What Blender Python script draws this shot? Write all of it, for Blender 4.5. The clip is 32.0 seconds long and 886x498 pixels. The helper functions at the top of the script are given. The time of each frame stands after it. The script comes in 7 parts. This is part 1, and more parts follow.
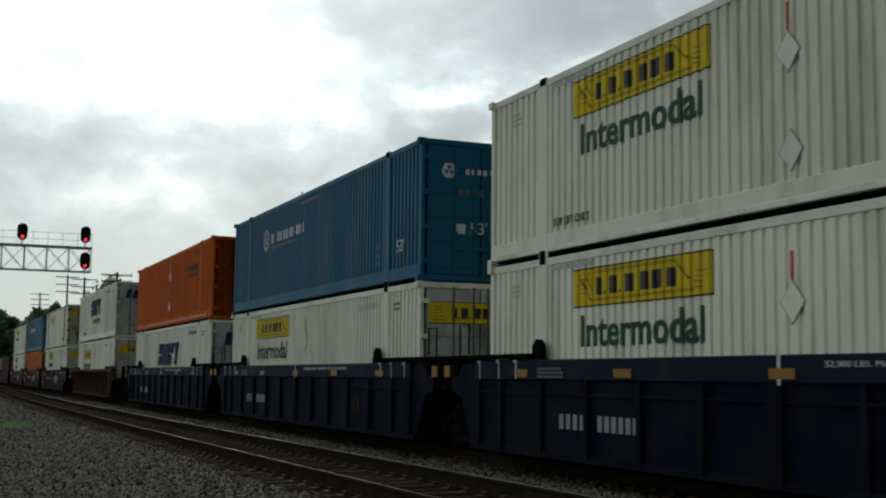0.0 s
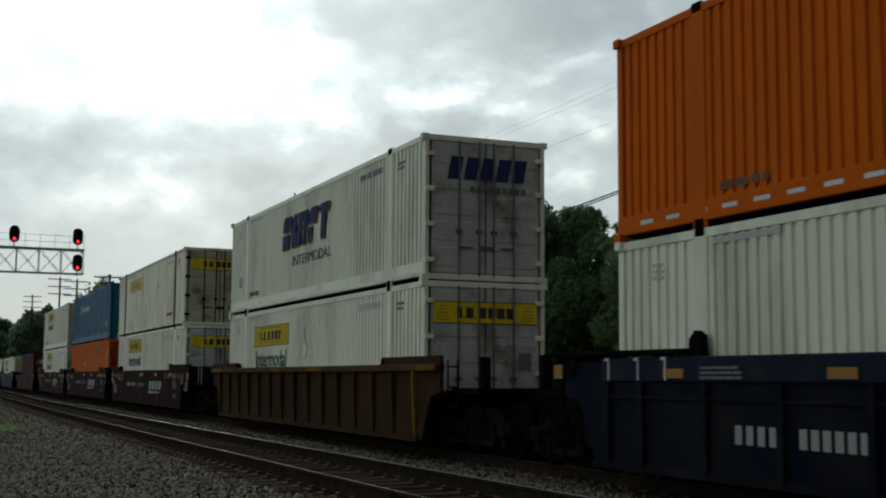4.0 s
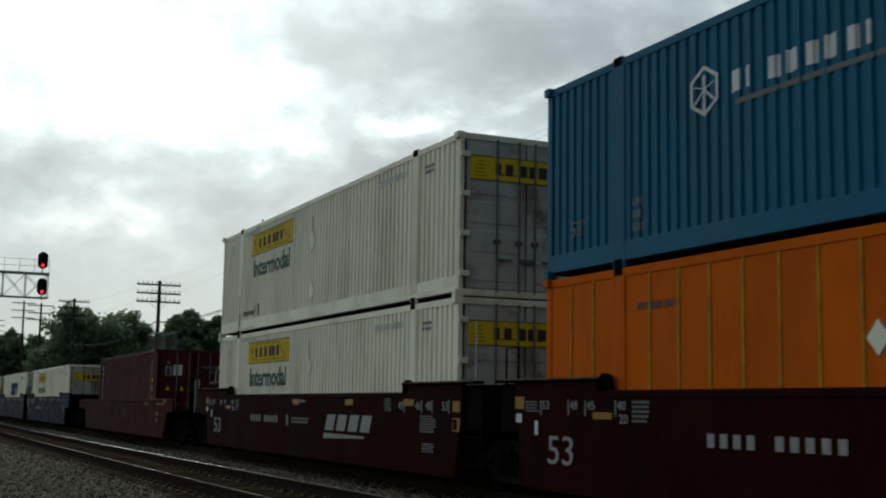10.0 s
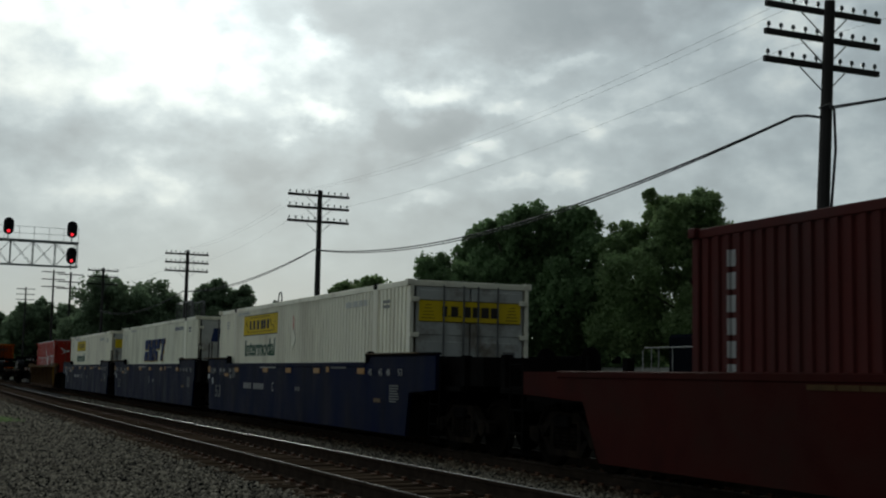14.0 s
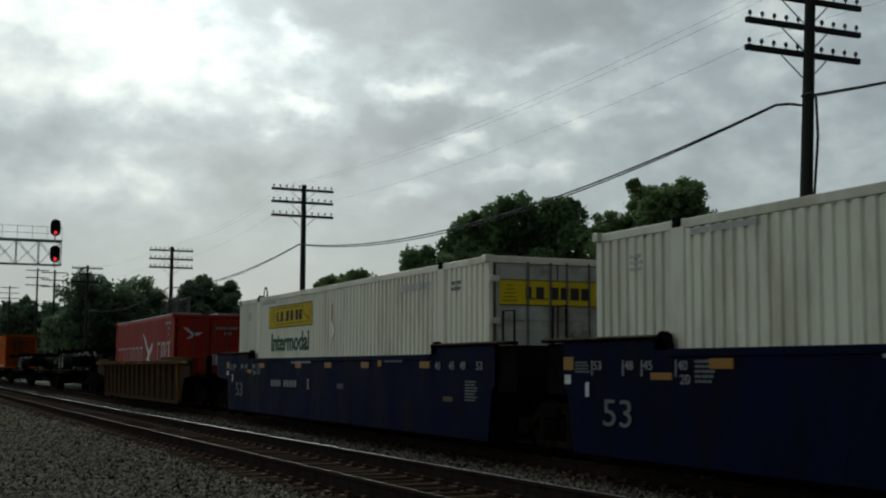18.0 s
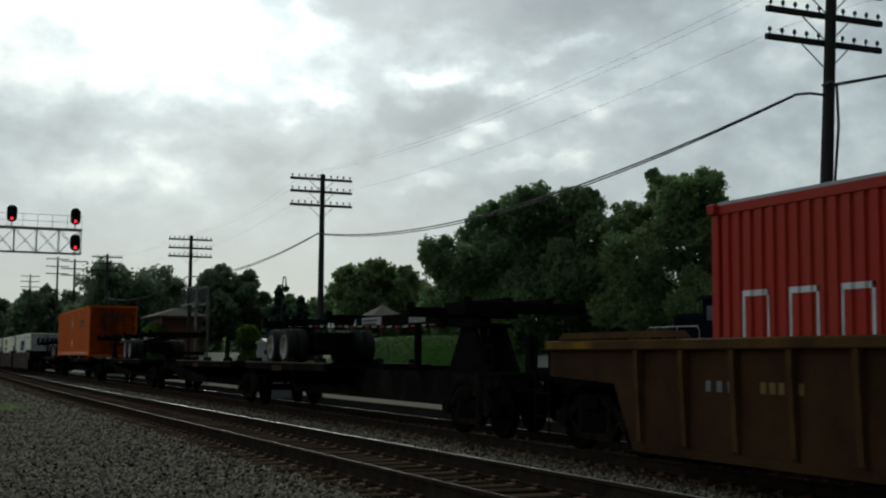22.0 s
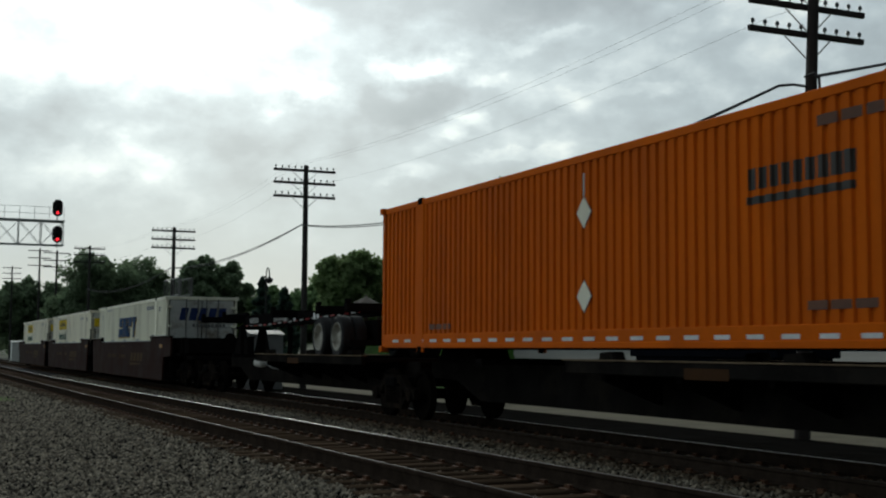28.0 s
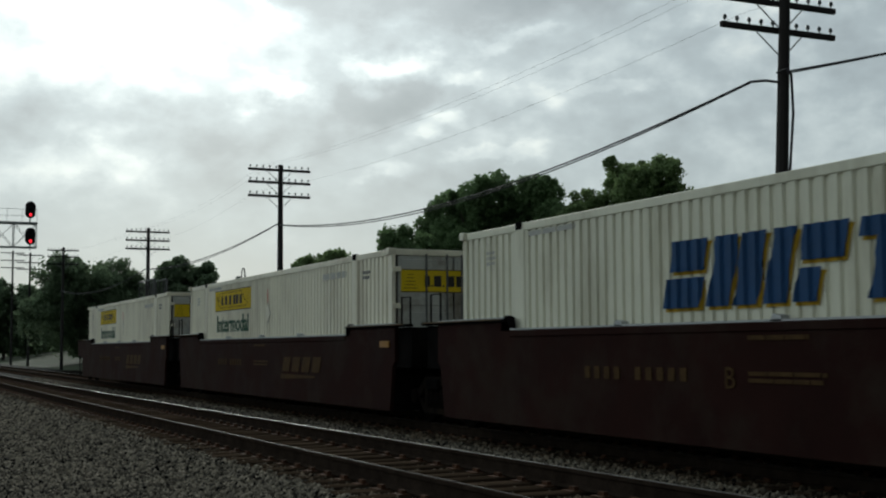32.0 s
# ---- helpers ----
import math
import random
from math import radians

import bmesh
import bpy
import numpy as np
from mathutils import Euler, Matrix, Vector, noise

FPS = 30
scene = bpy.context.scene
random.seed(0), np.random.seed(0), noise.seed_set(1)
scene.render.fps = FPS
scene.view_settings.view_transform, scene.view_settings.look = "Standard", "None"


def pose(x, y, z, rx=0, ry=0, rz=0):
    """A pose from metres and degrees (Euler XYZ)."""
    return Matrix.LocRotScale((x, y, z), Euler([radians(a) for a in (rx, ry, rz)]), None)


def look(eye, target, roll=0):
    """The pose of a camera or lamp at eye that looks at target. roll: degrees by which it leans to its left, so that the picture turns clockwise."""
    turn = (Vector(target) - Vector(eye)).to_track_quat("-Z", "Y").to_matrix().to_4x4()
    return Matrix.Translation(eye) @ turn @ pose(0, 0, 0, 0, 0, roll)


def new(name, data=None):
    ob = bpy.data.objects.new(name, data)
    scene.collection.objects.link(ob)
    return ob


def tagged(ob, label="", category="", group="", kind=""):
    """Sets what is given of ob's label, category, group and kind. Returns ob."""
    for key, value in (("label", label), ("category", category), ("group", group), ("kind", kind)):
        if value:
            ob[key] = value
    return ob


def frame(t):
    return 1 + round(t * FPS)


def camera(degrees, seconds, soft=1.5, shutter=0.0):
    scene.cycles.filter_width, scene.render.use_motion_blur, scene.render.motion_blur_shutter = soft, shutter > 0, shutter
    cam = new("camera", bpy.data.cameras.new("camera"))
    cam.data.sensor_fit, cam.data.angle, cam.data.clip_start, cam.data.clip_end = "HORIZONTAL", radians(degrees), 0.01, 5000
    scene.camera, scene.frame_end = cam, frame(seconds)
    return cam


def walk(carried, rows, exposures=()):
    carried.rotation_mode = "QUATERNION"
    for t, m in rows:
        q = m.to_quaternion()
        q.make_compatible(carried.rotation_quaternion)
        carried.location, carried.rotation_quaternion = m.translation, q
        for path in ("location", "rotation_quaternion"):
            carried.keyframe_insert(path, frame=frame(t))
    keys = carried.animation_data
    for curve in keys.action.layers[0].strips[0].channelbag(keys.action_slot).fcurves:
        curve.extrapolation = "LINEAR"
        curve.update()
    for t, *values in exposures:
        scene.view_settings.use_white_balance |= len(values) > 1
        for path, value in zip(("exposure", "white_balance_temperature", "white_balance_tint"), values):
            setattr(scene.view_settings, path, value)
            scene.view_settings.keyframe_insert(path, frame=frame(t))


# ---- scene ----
cam = camera(39.39, 32.0, soft=2.1, shutter=0.12)
EYE = (0.0, 0.0, 1.367)
# seconds, heading from +y towards -x, pitch, lean: a hand-held camera that stands on one spot
PATH = [(0.0, 67.406, 5.936, 0.603), (0.5, 67.486, 6.249, 0.634), (1.0, 67.453, 6.282, 0.460), (1.5, 67.306, 5.941, 0.435),
        (2.0, 67.411, 5.879, 0.319), (2.5, 66.969, 5.748, 0.540), (3.0, 66.950, 6.210, 0.181), (3.5, 67.020, 5.894, 0.239),
        (5.5, 67.199, 6.606, 0.891), (6.0, 66.783, 6.099, 1.036), (6.5, 66.565, 6.381, 0.479), (7.0, 66.210, 7.390, 0.524),
        (7.5, 64.682, 7.029, 0.618), (8.0, 64.256, 7.199, 1.175), (8.5, 63.999, 7.465, 0.818), (9.0, 64.773, 7.557, 1.224),
        (9.5, 64.996, 7.277, 1.297), (10.0, 65.607, 7.310, 0.932), (10.5, 65.591, 7.063, 0.719), (11.0, 65.965, 7.206, 0.987),
        (11.5, 66.364, 6.855, 0.950), (12.0, 66.071, 6.938, 0.740), (12.5, 66.237, 6.587, 0.928), (13.0, 66.271, 6.546, 1.086),
        (13.5, 66.620, 6.390, 1.100), (14.0, 66.824, 5.885, 1.127), (14.5, 66.713, 5.813, 0.835), (16.5, 66.584, 5.104, 0.285),
        (17.0, 66.282, 5.361, 0.396), (17.5, 65.837, 6.125, 0.242), (18.0, 66.122, 5.558, 0.264), (18.5, 66.212, 5.372, 0.114),
        (19.0, 66.257, 5.210, 0.178), (19.5, 66.573, 5.032, 0.196), (20.0, 66.690, 5.062, 0.443), (20.5, 66.811, 4.995, 0.338),
        (21.0, 66.493, 4.566, 0.486), (21.5, 66.746, 4.416, 0.366), (22.0, 66.972, 5.067, 0.455), (22.5, 66.349, 4.835, 0.353),
        (23.0, 65.832, 4.863, 0.552), (23.5, 65.562, 4.687, 0.448), (24.0, 65.619, 4.558, 0.333), (24.5, 66.095, 4.523, 0.395),
        (25.0, 66.073, 4.570, 0.627), (25.5, 66.016, 4.598, 0.377), (27.5, 65.925, 4.882, 0.735), (28.0, 66.213, 4.666, 0.333),
        (28.5, 66.383, 4.728, 0.563), (29.0, 66.162, 5.008, 0.254), (29.5, 65.576, 5.428, 0.507), (30.0, 65.642, 5.508, 0.229),
        (30.5, 66.141, 5.612, 0.504), (31.0, 66.382, 5.580, 0.452), (31.5, 65.008, 4.850, -0.318), (32.0, 65.084, 4.587, -0.305)]


def view_pose(heading, pitch, lean):
    a, b = radians(heading), radians(pitch)
    way = Vector((-math.sin(a) * math.cos(b), math.cos(a) * math.cos(b), math.sin(b)))
    return look(EYE, Vector(EYE) + way, lean)


EXPOSURES = [(t, e, 6250, 3.0) for t, e in ((0.0, 0.0), (3.0, 0.0), (6.0, -0.2), (7.0, -0.24), (8.0, -0.16), (9.0, 0.0), (10.0, -0.06), (12.0, -0.36), (13.0, -0.42), (14.0, -0.38), (17.0, -0.38), (18.0, -0.44), (19.0, -0.38), (20.0, -0.28), (22.0, -0.18), (24.0, -0.06), (28.0, -0.04), (30.0, -0.12), (31.0, -0.18), (32.0, -0.12))]
walk(cam, [(t, view_pose(a, b, c)) for t, a, b, c in PATH], EXPOSURES)

FAR_Y = 10.31      # centre line of the train's track, its rails at height 0


def near_y(x):
    """Centre line of the near track, which bends very slightly."""
    q = max(x, -105.0)
    y = 5.384 + 0.00816 * q + 0.000172 * q * q
    if x < -105:
        y += 0.028 * 35 * (1 - math.exp((x + 105) / 35))
    return y


def near_z(x):
    """Rail top of the near track, on a slight grade."""
    return 0.254 + 0.0024 * max(min(x, 30), -140)


def travel(t):
    """How far the train has come at t seconds."""
    u = t / 16 - 1
    return 10.8188 * t - 0.554 * u * u - 0.174 * u ** 3


# ---------- light ----------
SUN_AZ, SUN_EL = radians(76), radians(22)
SUN_DIR = Vector((-math.sin(SUN_AZ) * math.cos(SUN_EL), math.cos(SUN_AZ) * math.cos(SUN_EL), math.sin(SUN_EL)))


CLOUDS = [(83, 14.6, 7.0, 3.2, 0.30), (74.2, 10.4, 4.2, 0.9, -0.12), (83.5, 10.2, 4.0, 0.7, -0.06), (81.3, 8.1, 3.2, 0.9, 0.22), (73.4, 11.8, 1.8, 0.5, 0.2), (66.5, 16.4, 7.0, 1.8, -0.27),
          (72.9, 15.2, 1.0, 1.2, 0.2), (67.4, 13.3, 1.6, 0.55, 0.24), (64.3, 12.6, 1.5, 0.45, 0.2), (68.3, 11.4, 2.3, 0.9, -0.3), (67.5, 8.1, 1.9, 0.45, 0.2), (63.0, 8.9, 2.1, 0.35, 0.18),
          (64.9, 10.4, 1.1, 0.4, 0.2), (61.0, 17.2, 5.0, 1.4, -0.2), (57.0, 11.7, 3.6, 0.5, 0.16), (62.4, 14.2, 2.0, 0.35, 0.16), (48.5, 9.2, 3.5, 1.0, 0.14), (51.0, 16.4, 2.6, 1.3, 0.22), (70.0, 7.0, 7.0, 1.4, -0.1)]


def make_world():
    w = bpy.data.worlds.new("cloudy_sky")
    scene.world = w
    w.use_nodes = True
    nt = w.node_tree
    nt.nodes.clear()
    N, L = nt.nodes.new, nt.links.new

    def math_node(op, a, b=None):
        n = N("ShaderNodeMath")
        n.operation = op
        for i, q in enumerate((a, b)):
            if q is None:
                continue
            if isinstance(q, (int, float)):
                n.inputs[i].default_value = q
            else:
                L(q, n.inputs[i])
        return n.outputs[0]

    sky = N("ShaderNodeTexSky")
    sky.sky_type, sky.sun_disc = "NISHITA", False
    sky.sun_elevation, sky.sun_rotation = SUN_EL, math.atan2(SUN_DIR.x, SUN_DIR.y)
    tc = N("ShaderNodeTexCoord")
    sep = N("ShaderNodeSeparateXYZ")
    L(tc.outputs["Generated"], sep.inputs[0])
    zc = math_node("MAXIMUM", sep.outputs[2], 0.0)
    az = math_node("MULTIPLY", math_node("ARCTAN2", math_node("MULTIPLY", sep.outputs[0], -1.0), sep.outputs[1]), 57.2958)
    el = math_node("MULTIPLY", math_node("ARCSINE", zc), 57.2958)

    def cloud_noise(scale, detail, rough, squeeze):
        mp = N("ShaderNodeMapping")
        L(tc.outputs["Generated"], mp.inputs[0])
        mp.inputs["Scale"].default_value = (1, 1, squeeze)
        n = N("ShaderNodeTexNoise")
        L(mp.outputs[0], n.inputs["Vector"])
        n.inputs["Scale"].default_value, n.inputs["Detail"].default_value, n.inputs["Roughness"].default_value = scale, detail, rough
        return n

    # ragged edges: the clouds' directions are shifted by noise
    warp = N("ShaderNodeSeparateColor")
    L(cloud_noise(11.0, 7, 0.58, 1.7).outputs["Color"], warp.inputs[0])
    az_w = math_node("ADD", az, math_node("MULTIPLY", math_node("SUBTRACT", warp.outputs[0], 0.5), 9.0))
    el_w = math_node("ADD", el, math_node("MULTIPLY", math_node("SUBTRACT", warp.outputs[1], 0.5), 4.6))
    soft = math_node("SUBTRACT", cloud_noise(4.2, 6, 0.5, 2.2).outputs["Fac"], 0.5)
    puff = math_node("SUBTRACT", cloud_noise(15.0, 7, 0.52, 1.8).outputs["Fac"], 0.5)
    # less structure in the haze near the horizon
    clear = math_node("MINIMUM", math_node("MULTIPLY", math_node("MAXIMUM", math_node("SUBTRACT", el, 2.0), 0.0), 0.13), 1.0)
    value = math_node("ADD", math_node("MULTIPLY", soft, 0.34), math_node("MULTIPLY", puff, 0.6))
    wisp = math_node("SUBTRACT", cloud_noise(34.0, 6, 0.5, 1.5).outputs["Fac"], 0.5)
    value = math_node("ADD", value, math_node("MULTIPLY", wisp, 0.42))
    # single clouds: heading, height, half width, half height in degrees, brighter or darker
    for a, e_, w_, h_, s_ in CLOUDS:
        dx = math_node("DIVIDE", math_node("SUBTRACT", az_w, a), w_)
        dz = math_node("DIVIDE", math_node("SUBTRACT", el_w, e_), h_)
        q = math_node("ADD", math_node("MULTIPLY", dx, dx), math_node("MULTIPLY", dz, dz))
        m = math_node("DIVIDE", 1.0, math_node("ADD", 1.0, math_node("MULTIPLY", q, q)))
        value = math_node("ADD", value, math_node("MULTIPLY", m, s_))
    value = math_node("ADD", math_node("MULTIPLY", value, clear), math_node("ADD", math_node("MULTIPLY", clear, 0.03), 0.47))
    ramp = N("ShaderNodeValToRGB")
    L(value, ramp.inputs[0])
    e = ramp.color_ramp.elements
    e[0].position, e[0].color = 0.05, (0.27, 0.30, 0.32, 1)
    e[1].position, e[1].color = 1.0, (1.1, 1.11, 1.08, 1)
    for at_, c in ((0.3, (0.332, 0.362, 0.382)), (0.5, (0.432, 0.475, 0.496)), (0.62, (0.548, 0.59, 0.603)), (0.78, (0.785, 0.805, 0.775))):
        m = e.new(at_)
        m.color = (*c, 1)
    # clouds are brighter towards the hidden sun
    dot = N("ShaderNodeVectorMath")
    dot.operation = "DOT_PRODUCT"
    L(tc.outputs["Generated"], dot.inputs[0])
    dot.inputs[1].default_value = SUN_DIR
    d = math_node("MAXIMUM", dot.outputs["Value"], 0.0)
    glow = math_node("ADD", math_node("MULTIPLY", math_node("POWER", d, 14.0), 0.35), math_node("MULTIPLY", math_node("POWER", d, 50.0), 1.0))
    level = math_node("ADD", math_node("ADD", glow, 0.94), math_node("MULTIPLY", dot.outputs["Value"], 0.22))
    # unseen sky behind the camera, brightened to light the train's sides
    level = math_node("ADD", level, math_node("MULTIPLY", math_node("MAXIMUM", math_node("MULTIPLY", sep.outputs[1], -1.0), 0.0), 0.72))
    # unseen sky on the +x side, dimmed to darken door ends and rib flanks
    level = math_node("SUBTRACT", level, math_node("MULTIPLY", math_node("MAXIMUM", math_node("ADD", sep.outputs[0], 0.3), 0.0), 0.62))
    cl = N("ShaderNodeVectorMath")
    cl.operation = "SCALE"
    L(ramp.outputs[0], cl.inputs[0])
    L(level, cl.inputs["Scale"])
    b1, b2 = N("ShaderNodeBackground"), N("ShaderNodeBackground")
    L(sky.outputs[0], b1.inputs[0])
    b1.inputs[1].default_value = 0.06
    L(cl.outputs[0], b2.inputs[0])
    b2.inputs[1].default_value = SKY_LEVEL
    mx = N("ShaderNodeMixShader")
    mx.inputs[0].default_value = 0.88
    L(b1.outputs[0], mx.inputs[1])
    L(b2.outputs[0], mx.inputs[2])
    out = N("ShaderNodeOutputWorld")
    L(mx.outputs[0], out.inputs[0])


SKY_LEVEL = 0.95
make_world()
sun = new("sun", bpy.data.lights.new("sun", "SUN"))
sun.data.energy, sun.data.angle, sun.data.color = 0.95, radians(14), (1.0, 0.95, 0.87)
sun.matrix_world = look(SUN_DIR * 100, (0, 0, 0))


# ---------- materials ----------
def mat(name, col, rough=0.6, metal=0.0, vary=0.18, scale=3.0, grain=40.0, bump=0.15, dirt=None, dirt_amount=0.0, per_object=0.0, per_island=0.0, dirt_scale=0.7, spec=0.3, stretch=(1, 1, 1)):
    """A painted or natural surface: base colour, broad blotches, fine grain, optional dirt or rust in patches."""
    m = bpy.data.materials.new(name)
    m.use_nodes = True
    nt = m.node_tree
    N, L = nt.nodes.new, nt.links.new
    p = nt.nodes["Principled BSDF"]
    tc = N("ShaderNodeTexCoord")
    mp = N("ShaderNodeMapping")
    L(tc.outputs["Object"], mp.inputs[0])
    mp.inputs["Scale"].default_value = stretch
    if per_object:
        oi = N("ShaderNodeObjectInfo")
        add = N("ShaderNodeVectorMath")
        add.operation = "MULTIPLY"
        cmb = N("ShaderNodeCombineXYZ")
        for i in range(3):
            L(oi.outputs["Random"], cmb.inputs[i])
        L(cmb.outputs[0], add.inputs[0])
        add.inputs[1].default_value = (31, 17, 53)
        L(add.outputs[0], mp.inputs["Location"])

    def noise_tex(s, detail, rough_=0.6):
        n = N("ShaderNodeTexNoise")
        L(mp.outputs[0], n.inputs["Vector"])
        n.inputs["Scale"].default_value, n.inputs["Detail"].default_value, n.inputs["Roughness"].default_value = s, detail, rough_
        return n.outputs[0]

    def ranged(v, lo, hi, a=0.3, b=0.7):
        r = N("ShaderNodeMapRange")
        L(v, r.inputs[0])
        for i, q in zip((1, 2, 3, 4), (a, b, lo, hi)):
            r.inputs[i].default_value = q
        return r.outputs[0]

    def mixed(kind, f, a, b):
        x = N("ShaderNodeMix")
        x.data_type, x.blend_type = "RGBA", kind
        for sock, q in ((x.inputs[0], f), (x.inputs[6], a), (x.inputs[7], b)):
            if isinstance(q, (int, float, tuple)):
                sock.default_value = q
            else:
                L(q, sock)
        return x.outputs[2]

    broad, fine = noise_tex(scale, 5), noise_tex(grain, 4)
    c = (*col, 1)
    lo = tuple(q * (1 - vary) for q in col) + (1,)
    hi = tuple(min(1, q * (1 + vary)) for q in col) + (1,)
    col_out = mixed("MIX", ranged(broad, 0, 1), lo, hi)
    lo2 = (1 - vary * 0.7,) * 3 + (1,)
    col_out = mixed("MULTIPLY", 1.0, col_out, mixed("MIX", ranged(fine, 0, 1), lo2, (1, 1, 1, 1)))
    if per_object or per_island:
        if per_island:
            g = N("ShaderNodeNewGeometry")
            rnd, amt = g.outputs["Random Per Island"], per_island
        else:
            rnd, amt = oi.outputs["Random"], per_object
        sh = ranged(rnd, 1 - amt, 1 + amt, 0, 1)
        sc = N("ShaderNodeVectorMath")
        sc.operation = "SCALE"
        L(col_out, sc.inputs[0])
        L(sh, sc.inputs["Scale"])
        col_out = sc.outputs[0]
    if dirt:
        dn = noise_tex(dirt_scale, 8, 0.68)
        col_out = mixed("MIX", ranged(dn, 0, dirt_amount, 0.48, 0.66), col_out, (*dirt, 1))
    L(col_out, p.inputs["Base Color"])
    L(ranged(broad, max(0.05, rough - 0.1), min(1, rough + 0.12)), p.inputs["Roughness"])
    p.inputs["Metallic"].default_value = metal
    p.inputs["Specular IOR Level"].default_value = spec
    if bump:
        b = N("ShaderNodeBump")
        b.inputs["Strength"].default_value = bump
        b.inputs["Distance"].default_value = 0.02
        L(fine, b.inputs["Height"])
        L(b.outputs[0], p.inputs["Normal"])
    return m


def glow_mat(name, col, strength):
    m = bpy.data.materials.new(name)
    m.use_nodes = True
    p = m.node_tree.nodes["Principled BSDF"]
    p.inputs["Base Color"].default_value = (*col, 1)
    p.inputs["Emission Color"].default_value = (*col, 1)
    p.inputs["Emission Strength"].default_value = strength
    return m


